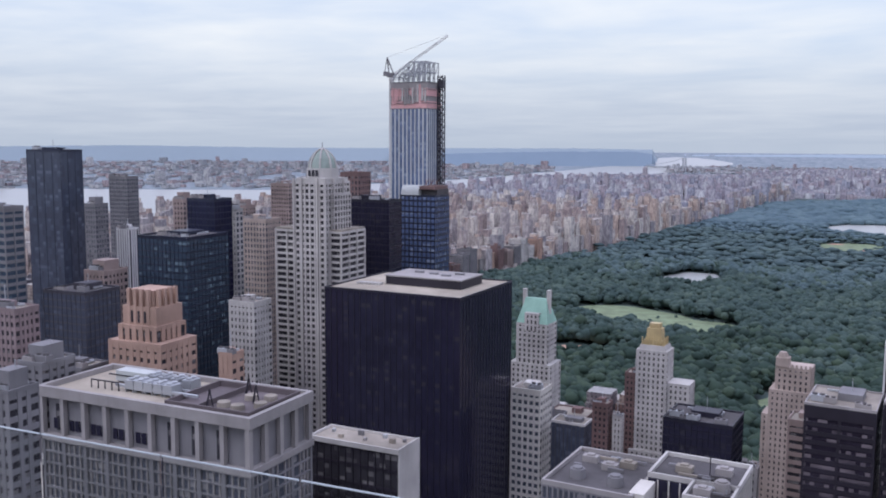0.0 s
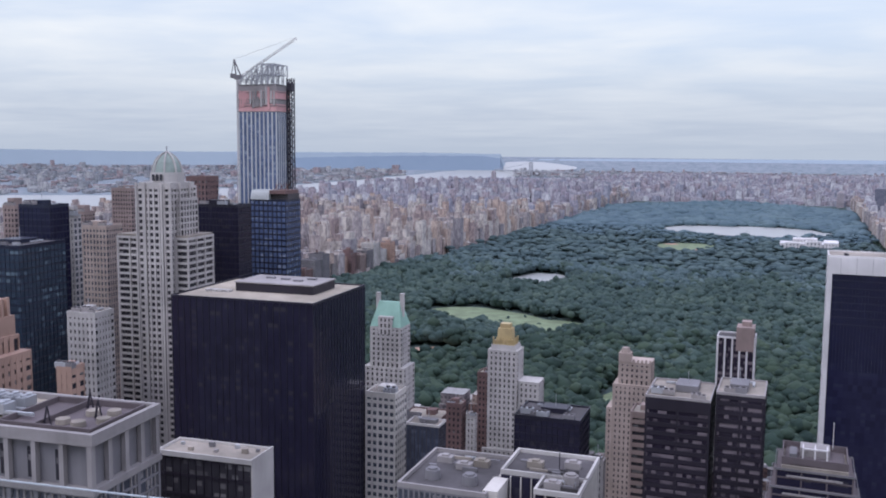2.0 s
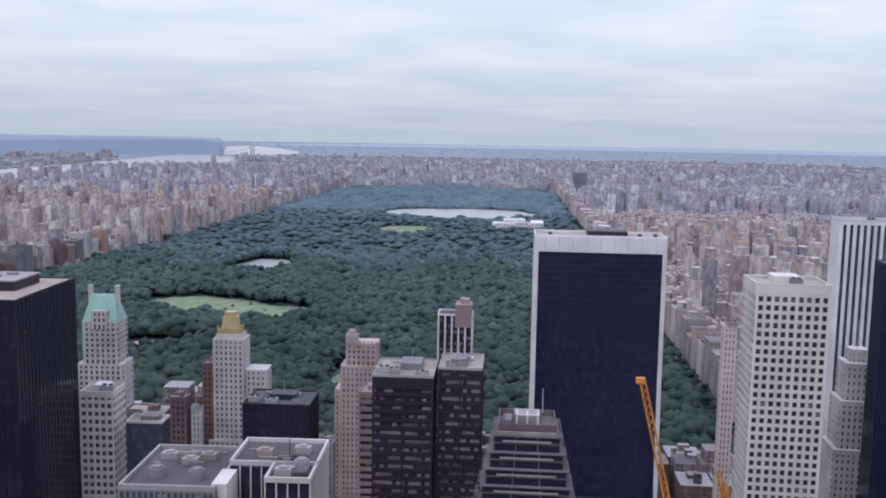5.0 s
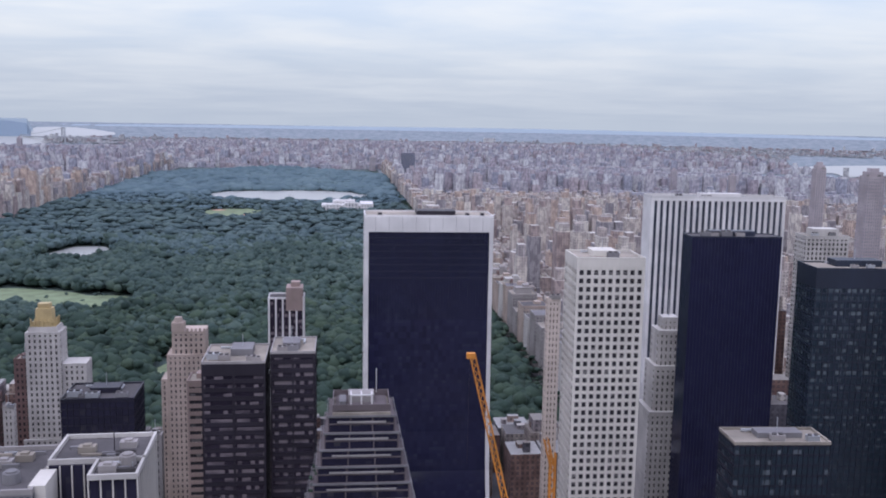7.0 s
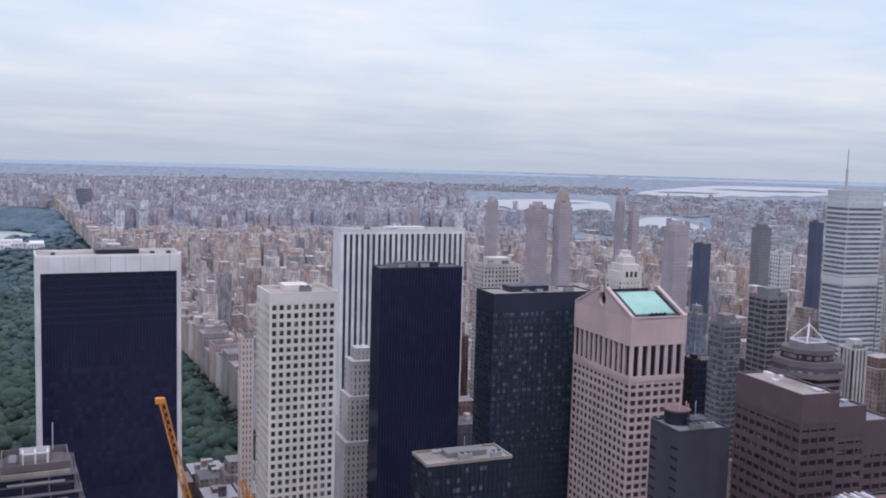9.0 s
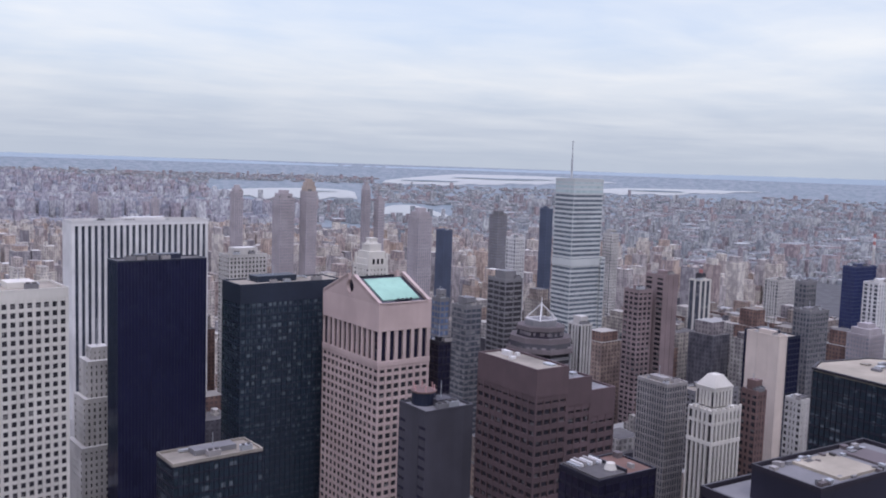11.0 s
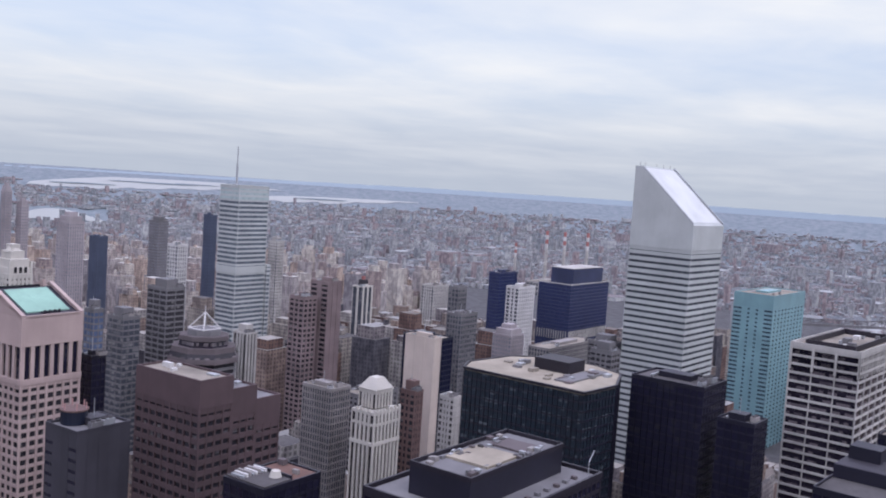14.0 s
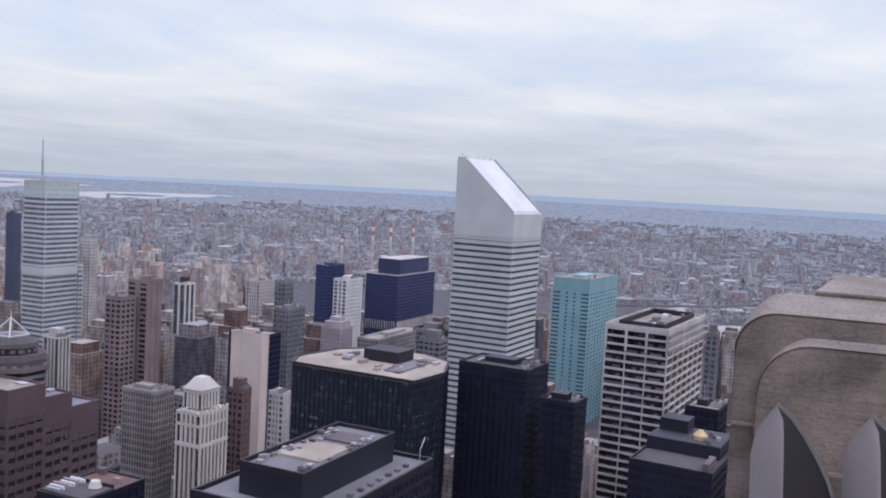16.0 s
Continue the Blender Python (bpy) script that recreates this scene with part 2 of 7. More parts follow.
SAND = stone("ball_field_sand", (0.42, 0.27, 0.19), 0.95, 0.2)
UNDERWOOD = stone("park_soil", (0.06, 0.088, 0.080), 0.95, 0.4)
ASPHALT = stone("asphalt", (0.085, 0.083, 0.088), 0.95, 0.35)
WATER, nt, b = node_material("water", 0.32, 0, 0.5)
nt.links.new(nmix(nt, nnoise(nt, 0.004, 4), (0.27, 0.278, 0.262), (0.31, 0.318, 0.30)), b.inputs["Base Color"])
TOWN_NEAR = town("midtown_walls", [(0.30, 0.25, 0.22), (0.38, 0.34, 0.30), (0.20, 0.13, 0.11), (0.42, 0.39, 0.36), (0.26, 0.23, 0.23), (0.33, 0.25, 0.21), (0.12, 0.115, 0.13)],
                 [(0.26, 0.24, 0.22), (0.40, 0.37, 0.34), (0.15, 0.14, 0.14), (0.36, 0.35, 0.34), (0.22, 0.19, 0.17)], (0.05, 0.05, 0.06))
# the next three towns have aerial haze put into wall and roof colours
TOWN_MID = town("haze_paled_walls", [(0.507, 0.440, 0.400), (0.586, 0.526, 0.463), (0.409, 0.330, 0.304), (0.644, 0.593, 0.528), (0.449, 0.407, 0.391), (0.546, 0.431, 0.355), (0.332, 0.311, 0.318)],
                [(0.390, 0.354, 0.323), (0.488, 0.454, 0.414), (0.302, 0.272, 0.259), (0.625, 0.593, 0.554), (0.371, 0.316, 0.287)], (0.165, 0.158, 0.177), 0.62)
TOWN_FAR = town("haze_blued_walls", [(0.386, 0.368, 0.406), (0.442, 0.423, 0.446), (0.368, 0.327, 0.356), (0.506, 0.497, 0.505), (0.340, 0.350, 0.397), (0.423, 0.368, 0.379), (0.589, 0.589, 0.595)],
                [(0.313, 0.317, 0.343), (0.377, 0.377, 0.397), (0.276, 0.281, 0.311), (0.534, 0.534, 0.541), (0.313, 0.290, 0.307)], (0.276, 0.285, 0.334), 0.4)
TOWN_OUTER = town("hazed_borough_walls", [(0.340, 0.344, 0.348), (0.378, 0.378, 0.378), (0.333, 0.287, 0.293), (0.438, 0.438, 0.433), (0.302, 0.318, 0.330), (0.378, 0.310, 0.308), (0.499, 0.503, 0.499)],
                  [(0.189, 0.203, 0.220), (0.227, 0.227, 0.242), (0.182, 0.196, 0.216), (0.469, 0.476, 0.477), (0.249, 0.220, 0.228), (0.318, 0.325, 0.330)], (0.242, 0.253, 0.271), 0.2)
# distance haze is mixed into the base colours of these four lands
GROUND_FAR, nt, b = node_material("hazed_land", 0.95, 0, 0.1)
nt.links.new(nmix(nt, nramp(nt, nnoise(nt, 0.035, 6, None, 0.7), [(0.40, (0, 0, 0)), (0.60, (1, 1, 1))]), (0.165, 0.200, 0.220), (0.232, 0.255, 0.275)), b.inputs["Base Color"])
FAR_LEAF, nt, b = node_material("hazed_woods", 0.95, 0, 0.1)
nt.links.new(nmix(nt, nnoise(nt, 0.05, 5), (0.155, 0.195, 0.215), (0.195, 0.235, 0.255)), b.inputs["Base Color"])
CLIFF, nt, b = node_material("hazed_cliffs", 0.95, 0, 0.1)
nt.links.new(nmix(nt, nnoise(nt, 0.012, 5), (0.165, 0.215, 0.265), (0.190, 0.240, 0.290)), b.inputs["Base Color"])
HILL, nt, b = node_material("hazed_hills", 0.95, 0, 0.1)
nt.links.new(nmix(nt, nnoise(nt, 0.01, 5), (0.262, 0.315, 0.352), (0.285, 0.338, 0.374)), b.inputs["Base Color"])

# ---------------------------------------------------------------- mesh helpers


def link_mesh(name, verts, faces, mat, parent=None, label=""):
    me = bpy.data.meshes.new(name)
    me.from_pydata(verts, [], faces)
    me.update()
    me.materials.append(mat)
    ob = new(name, me)
    if parent is not None:
        ob.parent = parent
    if label:
        tagged(ob, label)
    return ob


def part(name, bm, mat, parent=None, label="", smooth=False):
    me = bpy.data.meshes.new(name)
    bmesh.ops.recalc_face_normals(bm, faces=bm.faces)
    if smooth:
        for f in bm.faces:
            f.smooth = True
    bm.to_mesh(me)
    bm.free()
    me.materials.append(mat)
    ob = new(name, me)
    if parent is not None:
        ob.parent = parent
    if label:
        tagged(ob, label)
    return ob


def thing(name, label, category, x, y, z=0.0, rz=0.0, group="", k=1.0):
    ob = new(name)
    ob.matrix_world = pose(x, y, z, 0, 0, rz) @ Matrix.Diagonal((k, k, k, 1))
    ob.empty_display_size = 1
    return tagged(ob, label, category, group)


def add_box(bm, x0, x1, y0, y1, z0, z1):
    v = [bm.verts.new(c) for c in ((x0, y0, z0), (x1, y0, z0), (x1, y1, z0), (x0, y1, z0), (x0, y0, z1), (x1, y0, z1), (x1, y1, z1), (x0, y1, z1))]
    for f in ((3, 2, 1, 0), (4, 5, 6, 7), (0, 1, 5, 4), (1, 2, 6, 5), (2, 3, 7, 6), (3, 0, 4, 7)):
        bm.faces.new([v[i] for i in f])


def box(name, x0, x1, y0, y1, z0, z1, mat, parent, label=""):
    bm = bmesh.new()
    add_box(bm, x0, x1, y0, y1, z0, z1)
    return part(name, bm, mat, parent, label)


def add_prism(bm, ring, z0, z1, top=1.0):
    """An upright prism over a ring of (x, y); top below 1 draws its top ring in towards the middle."""
    cx, cy = sum(p[0] for p in ring) / len(ring), sum(p[1] for p in ring) / len(ring)
    a = [bm.verts.new((x, y, z0)) for x, y in ring]
    c = [bm.verts.new((cx + (x - cx) * top, cy + (y - cy) * top, z1)) for x, y in ring]
    n = len(ring)
    for i in range(n):
        bm.faces.new((a[i], a[(i + 1) % n], c[(i + 1) % n], c[i]))
    bm.faces.new(c)
    bm.faces.new(a[::-1])


def add_beam(bm, a, b, r):
    """A square bar from a to b."""
    a, b = Vector(a), Vector(b)
    q = (b - a).to_track_quat("Z", "Y").to_matrix()
    ends = [[bm.verts.new(p + q @ Vector((sx * r, sy * r, 0))) for sx, sy in ((-1, -1), (1, -1), (1, 1), (-1, 1))] for p in (a, b)]
    for i in range(4):
        bm.faces.new((ends[0][i], ends[0][(i + 1) % 4], ends[1][(i + 1) % 4], ends[1][i]))
    bm.faces.new(ends[0][::-1])
    bm.faces.new(ends[1])


def ngon(n, r, turn=0.0, sx=1.0, sy=1.0):
    return [(sx * r * math.cos(radians(turn) + 2 * math.pi * i / n), sy * r * math.sin(radians(turn) + 2 * math.pi * i / n)) for i in range(n)]


def repeat(ob, places):
    """More pieces on the mesh of ob, under the same parent."""
    for p in places:
        o = ob.copy()
        o.location = p
        scene.collection.objects.link(o)


def far(x, y, z=0.0):
    """Land beyond 2.3 km is drawn together towards a rim at 4.8 km, rising along sight lines to fit the camera's view.
    """
    d = math.hypot(x, y)
    if d <= 2300:
        return (x, y, z), 1.0
    k = (2300 + 2500 * (1 - 2300 / d)) / d
    return (x * k, y * k, EYE + k * (z - EYE)), k


def polar(az, d):
    return -d * math.sin(radians(az)), d * math.cos(radians(az))


def parapet(p, w, d, z, h, t, mat, name="parapet"):
    bm = bmesh.new()
    add_box(bm, -w / 2, w / 2, -d / 2, -d / 2 + t, z, z + h)
    add_box(bm, -w / 2, w / 2, d / 2 - t, d / 2, z, z + h)
    add_box(bm, -w / 2, -w / 2 + t, -d / 2 + t, d / 2 - t, z, z + h)
    add_box(bm, w / 2 - t, w / 2, -d / 2 + t, d / 2 - t, z, z + h)
    return part(name, bm, mat, p)


def rooftop(p, w, d, z, rng, wall, busy=3):
    """What stands on a flat roof: a lift house, air handlers with fan rings, ducts and a mast."""
    bw, bd, bh = w * rng.uniform(0.3, 0.5), d * rng.uniform(0.3, 0.5), rng.uniform(1.8, 3.4)
    bx, by = rng.uniform(-0.1, 0.1) * w, rng.uniform(-0.05, 0.15) * d
    box("lift_house", bx - bw / 2, bx + bw / 2, by - bd / 2, by + bd / 2, z, z + bh, wall, p)
    for _ in range(busy):
        ux, uy = rng.uniform(-0.38, 0.38) * w, rng.uniform(-0.4, -0.28) * d
        s = rng.uniform(0.9, 1.9)
        bm = bmesh.new()
        add_box(bm, ux - 1.6 * s, ux + 1.6 * s, uy - 0.9 * s, uy + 0.9 * s, z + 0.3, z + 1.6 * s)
        for e in (-1.2, 1.2):
            add_box(bm, ux + e * s - 0.15, ux + e * s + 0.15, uy - 0.6 * s, uy + 0.6 * s, z, z + 0.3)
        unit = part("air_handler", bm, rng.choice((STEEL, LIMESTONE, GREYSTONE)), p)
        for e in (-0.8, 0.8):
            bm = bmesh.new()
            add_prism(bm, [(ux + e * s + a, uy + b) for a, b in ngon(8, 0.6 * s)], z + 1.6 * s, z + 1.95 * s)
            part("fan_ring", bm, TARROOF, unit)
    bm = bmesh.new()
    add_box(bm, -0.3 * w, 0.25 * w, 0.28 * d, 0.28 * d + 0.9, z + 0.4, z + 1.2)
    add_box(bm, 0.25 * w - 0.9, 0.25 * w, 0.05 * d, 0.28 * d, z + 0.4, z + 1.2)
    for e in (-0.25, 0.0, 0.2):
        add_box(bm, e * w, e * w + 0.3, 0.28 * d + 0.2, 0.28 * d + 0.6, z, z + 0.4)
    part("duct", bm, STEEL, p)
    bm = bmesh.new()
    add_beam(bm, (bx, by, z + bh), (bx, by, z + bh + rng.uniform(3, 7)), 0.12)
    part("mast", bm, STEEL, p)


def storeys(p, x0, x1, y0, y1, z0, z1, wall, glass, bay=4.0, storey=3.8, pier=1.0, band=1.3, proud=0.5, bands=True, piers=True, deep="s", core="glazing", joined=False):
    """A block of storeys: a glazed core, a spandrel ring at each floor and piers on its faces. deep: faces whose piers are single parts."""
    w, d, cx, cy = x1 - x0, y1 - y0, (x0 + x1) / 2, (y0 + y1) / 2
    box(core, x0 + proud, x1 - proud, y0 + proud, y1 - proud, z0, z1, glass, p)
    g = 0.12
    if bands:
        n = max(1, round((z1 - z0) / storey))
        step = (z1 - z0) / n
        # floors deep in the street canyons are one joined part
        deep_z = EYE - 0.44 * math.hypot(p.matrix_world.translation.x, p.matrix_world.translation.y) - p.matrix_world.translation.z - 6
        if joined:
            deep_z = 1e6
        low = [z0 + step * i for i in range(1, n) if z0 + step * i < deep_z]
        if low:
            bm = bmesh.new()
            for zz in low:
                add_box(bm, x0 + g, x1 - g, y0 + g, y1 - g, zz - band / 2, zz + band / 2)
            tagged(part("lower_facade", bm, wall, p), kind="stuff")
        high = [z0 + step * i for i in range(1, n) if z0 + step * i >= deep_z]
        if high:
            ob = box("spandrel", x0 + g, x1 - g, y0 + g, y1 - g, -band / 2, band / 2, wall, p)
            ob.location.z = high[0]
            repeat(ob, [(0, 0, zz) for zz in high[1:]])
        box("cornice", x0 + g, x1 - g, y0 + g, y1 - g, z1 - band, z1 + 0.01, wall, p)
    if piers:
        rear = bmesh.new()
        for face, length in (("s", w), ("n", w), ("w", d), ("e", d)):
            n = max(1, round(length / bay))
            spots = []
            for i in range(n + 1):
                u = -length / 2 + pier / 2 + i * (length - pier) / n
                if face in "we" and i in (0, n):
                    continue
                spots.append({"s": (cx + u, y0 + proud / 2, 0), "n": (cx + u, y1 - proud / 2, 0), "w": (x0 + proud / 2, cy + u, 0), "e": (x1 - proud / 2, cy + u, 0)}[face])
            if not spots:
                continue
            a, b = (pier / 2, proud / 2) if face in "sn" else (proud / 2, pier / 2)
            if face in deep:
                ob = box("pier", -a, a, -b, b, z0, z1 + 0.02, wall, p)
                ob.location = spots[0]
                repeat(ob, spots[1:])
            else:
                for s in spots:
                    add_box(rear, s[0] - a, s[0] + a, s[1] - b, s[1] + b, z0, z1 + 0.02)
        if rear.verts:
            tagged(part("rear_facade", rear, wall, p), kind="stuff")
        else:
            rear.free()


def tower(name, label, x, y, w, d, z, rz, wall, glass, roof=TERRACE, z0=0.0, top=1.2, busy=3, seed=0, category="office building", lip=None, blind=0.0, **kw):
    """A flat-roofed high-rise. x, y: the middle of its plan."""
    rng = random.Random(seed or sum(map(ord, name)))
    p = thing(name, label, category, x, y, z0, rz)
    kw.setdefault("deep", "se" if x < 0 else "sw")
    storeys(p, -w / 2, w / 2, -d / 2, d / 2, 0, z - z0 - top, wall, glass, **kw)
    zr = z - z0 - top
    box("roof", -w / 2 + 0.3, w / 2 - 0.3, -d / 2 + 0.3, d / 2 - 0.3, zr, zr + 0.35, roof, p)
    parapet(p, w + 0.06, d + 0.06, zr, top, 0.55, lip or wall)
    if blind:
        # a closed attic below the roof
        box("attic", -w / 2 - 0.02, w / 2 + 0.02, -d / 2 - 0.02, d / 2 + 0.02, zr - blind, zr - 0.02, wall, p)
    if busy:
        rooftop(p, w, d, zr + 0.35, rng, GREYSTONE if lip else wall, busy)
    return p

# ---------------------------------------------------------------- land, water, park


def sheet(name, label, category, mat, rows, lift, kind="structure"):
    """A sheet over rows of (x, y) stations, laid on the land."""
    verts, faces, n = [], [], len(rows[0])
    for r in rows:
        for x, y in r:
            (a, b, c), k = far(x, y, lift)
            verts.append((a, b, c))
    for i in range(len(rows) - 1):
        for j in range(n - 1):
            faces.append((i * n + j, (i + 1) * n + j, (i + 1) * n + j + 1, i * n + j + 1))
    me = bpy.data.meshes.new(name)
    me.from_pydata(verts, [], faces)
    me.materials.append(mat)
    bm = bmesh.new()
    bm.from_mesh(me)
    bmesh.ops.recalc_face_normals(bm, faces=bm.faces)
    if sum(f.normal.z for f in bm.faces) < 0:
        bmesh.ops.reverse_faces(bm, faces=bm.faces)
    bm.to_mesh(me)
    bm.free()
    return tagged(new(name, me), label, category, kind=kind)


RINGS = [60.0 * i for i in range(1, 36)] + [2300 * 1.03 ** i for i in range(0, 87)] + [29500.0]
NEAR_RINGS = [r for r in RINGS if r <= 3300]
FAR_RINGS = [r for r in RINGS if r >= NEAR_RINGS[-1]]
TURN = [i for i in range(0, 361, 2)]
sheet("ground", "dark asphalt streets between the city blocks", "ground", ASPHALT, [[polar(a, max(r, 0.5)) for a in TURN] for r in [0.0] + NEAR_RINGS], 0.0)
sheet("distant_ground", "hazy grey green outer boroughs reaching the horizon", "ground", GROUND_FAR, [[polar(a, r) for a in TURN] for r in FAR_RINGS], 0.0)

PARK = (-785.0, 186.0, 715.0, 4650.0)
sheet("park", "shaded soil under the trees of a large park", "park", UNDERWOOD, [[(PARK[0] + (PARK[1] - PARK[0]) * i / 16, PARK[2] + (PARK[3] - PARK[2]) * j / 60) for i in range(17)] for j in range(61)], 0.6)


def blob(cx, cy, rx, ry, wob, seed, turn=0.0, n=48):
    """Radii of an uneven oval: a function of direction, and its rows for sheet()."""
    ph = [random.Random(seed + i).uniform(0, 6.28) for i in range(4)]
    c, s = math.cos(radians(turn)), math.sin(radians(turn))

    def rim(a):
        return 1 + wob * (math.sin(2 * a + ph[0]) * 0.5 + math.sin(3 * a + ph[1]) * 0.35 + math.sin(5 * a + ph[2]) * 0.25 + math.sin(8 * a + ph[3]) * 0.12)

    def inside(x, y, grow=0.0):
        u, v = (x - cx) * c + (y - cy) * s, -(x - cx) * s + (y - cy) * c
        a = math.atan2(v / ry, u / rx)
        return math.hypot(u / (rx + grow), v / (ry + grow)) < rim(a)

    rows = []
    for q in (0.02, 0.35, 0.7, 1.0):
        row = []
        for i in range(n + 1):
            a = 2 * math.pi * i / n
            u, v = rx * q * rim(a) * math.cos(a), ry * q * rim(a) * math.sin(a)
            row.append((cx + u * c - v * s, cy + u * s + v * c))
        rows.append(row)
    return rows, inside


CLEAR = []
for name, label, cat, mat, args in (
    ("reservoir", "wide pale reservoir ringed by park trees", "lake", WATER, (-160, 3060, 265, 185, 0.10, 5)),
    ("lake", "small pale lake among park trees", "lake", WATER, (-474, 1755, 54, 80, 0.30, 9)),
    ("meadow", "mown open meadow among park trees", "lawn", GRASS, (-452, 1330, 92, 56, 0.12, 3, -14)),
    ("meadow_arm", "mown arm of the open meadow", "lawn", GRASS, (-346, 1290, 62, 44, 0.12, 14, -8)),
    ("north_lawn", "pale green lawn with ball fields", "lawn", GRASS, (-285, 2515, 70, 105, 0.16, 21)),
    ("ball_field", "bare orange sand of a ball field", "field", SAND, (-425, 1062, 40, 24, 0.18, 8)),
    ("glade", "small bright lawn between the trees", "lawn", GRASS, (-165, 930, 24, 32, 0.22, 31)),
    ("south_pond", "small grey pond at the park's corner", "lake", WATER, (90, 850, 42, 34, 0.25, 44)),
):
    rows, inside = blob(*args)
    sheet(name, label, cat, mat, rows, 3.5 if name == "reservoir" else 1.8 if name == "meadow_arm" else 1.3)
    CLEAR.append((inside, 4.0 if name != "reservoir" else 10.0, name))
for inside in (blob(-240, 2440, 18, 16, 0.2, 61), blob(-330, 2560, 20, 16, 0.2, 62)):
    sheet("sand_pitch", "bare sand infield on the lawn", "field", SAND, inside[0], 1.9)


def strip(name, label, near, away, steps=10, taper=True):
    """Water between two banks, each a list of (azimuth, distance)."""
    az = np.linspace(near[0][0], near[-1][0], 60)
    nd = np.exp(np.interp(-az, [-a for a, _ in near], [math.log(v) for _, v in near]))
    ad = np.exp(np.interp(-az, [-a for a, _ in away], [math.log(v) for _, v in away]))
    wig = [1 + 0.02 * math.sin(a * 2.3) + 0.012 * math.sin(a * 5.1 + 1) for a in az]
    if taper:
        u = np.linspace(0, 1, 60)
        ad = nd * (ad / nd) ** (np.sin(np.pi * u) ** 0.22)
    rows = [[polar(a, n * w * (f / n / w) ** q) for a, n, f, w in zip(az, nd, ad, wig)] for q in np.linspace(0, 1, steps)]
    return sheet(name, label, "river", WATER, rows, 4.0)


strip("river_west", "broad pale grey river below wooded cliffs", [(75, 2300), (56.6, 2586), (49, 2800), (41.3, 3004), (30.1, 4300), (26.6, 5250), (23.1, 6100), (19.7, 7400), (16.4, 8600), (13.2, 12500)],
      [(75, 5600), (56.5, 5508), (48.9, 5173), (41.3, 5007), (30.1, 6387), (26.6, 7350), (23.1, 8861), (19.7, 11451), (17.6, 14831), (17.3, 19500), (15, 18000), (13.2, 13500)], taper=False)
strip("river_inlet", "pale inlet between low islands", [(-27.3, 5900), (-30, 5200), (-36.0, 5500)], [(-27.3, 6500), (-32, 6900), (-36.0, 7300)])
strip("river_bend", "pale bend of the river beside towers", [(-37.6, 3980), (-41.8, 4050)], [(-37.6, 5050), (-39.6, 4900), (-41.8, 4150)])
strip("river_sound", "pale open water below the horizon", [(-37.5, 8900), (-41, 8700), (-48.5, 10900), (-52, 12500)], [(-37.5, 10800), (-42, 15500), (-48.5, 16500), (-52, 13500)])
strip("river_creek", "pale bay behind low blocks", [(-50.5, 7900), (-55, 8300), (-60.5, 10700)], [(-50.5, 10100), (-55, 10500), (-60.5, 11200)])
strip("river_east", "grey river beside a bridge", [(-88, 1760), (-96, 1700), (-112, 1600)], [(-88, 1990), (-96, 2000), (-112, 2000)])
for i, (az, d, w, h) in enumerate(((-33.6, 6350, 150, 120), (-40.5, 10100, 420, 420), (-44.5, 12300, 700, 650), (-54.5, 9300, 400, 320), (-47.0, 12800, 420, 400))):
    rows, inside = blob(*polar(az, d), w * 0.7, h * 0.55, 0.35, 90 + i, az)
    sheet("low_island", "low wooded island in pale water", "island", FAR_LEAF, rows, 9.0)


def hill(name, label, pts, foot, d, mat=HILL):
    """A wooded ridge: crest heights in degrees over its azimuths, rising from a foot at a distance."""
    verts, faces = [], []
    for i in range(len(pts) - 1):
        (a0, h0), (a1, h1) = pts[i], pts[i + 1]
        n = max(2, int(abs(a1 - a0) * 3))
        for j in range(n + (i == len(pts) - 2)):
            q = j / n
            a = a0 + (a1 - a0) * q
            h = h0 + (h1 - h0) * q + 0.035 * noise.noise((a * 1.7, d * 0.01, 0)) + 0.02 * noise.noise((a * 6.1, d * 0.01, 3))
            x, y = polar(a, d)
            x2, y2 = polar(a, d * 1.25)
            verts += [far(*polar(a, foot), 0)[0], far(x, y, EYE + d * math.tan(radians(h)))[0], far(x2, y2, EYE + d * 1.25 * math.tan(radians(h - 0.06)))[0]]
    for i in range(len(verts) // 3 - 1):
        for j in range(2):
            faces.append((3 * i + j, 3 * i + 3 + j, 3 * i + 4 + j, 3 * i + 1 + j))
    ob = link_mesh(name, verts, faces, mat)
    return tagged(ob, label, "hills", kind="structure")


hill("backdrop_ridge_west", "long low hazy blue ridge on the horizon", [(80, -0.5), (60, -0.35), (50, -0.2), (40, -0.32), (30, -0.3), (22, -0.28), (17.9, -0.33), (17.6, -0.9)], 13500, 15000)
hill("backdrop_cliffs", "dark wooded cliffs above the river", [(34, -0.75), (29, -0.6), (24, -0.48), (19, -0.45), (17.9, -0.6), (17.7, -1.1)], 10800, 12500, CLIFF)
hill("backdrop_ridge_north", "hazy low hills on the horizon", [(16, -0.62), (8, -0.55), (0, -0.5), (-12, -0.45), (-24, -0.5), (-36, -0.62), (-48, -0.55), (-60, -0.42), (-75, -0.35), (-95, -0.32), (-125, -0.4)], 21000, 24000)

# ---------------------------------------------------------------- woods and crowded blocks
bm = bmesh.new()
bmesh.ops.create_icosphere(bm, subdivisions=2, radius=1)
bm.verts.ensure_lookup_table()
ICO2 = (np.array([v.co[:] for v in bm.verts]), np.array([[v.index for v in f.verts] for f in bm.faces]))
bm.free()
bm = bmesh.new()
bmesh.ops.create_icosphere(bm, subdivisions=1, radius=1)
bm.verts.ensure_lookup_table()
ICO1 = (np.array([v.co[:] for v in bm.verts]), np.array([[v.index for v in f.verts] for f in bm.faces]))
bm.free()


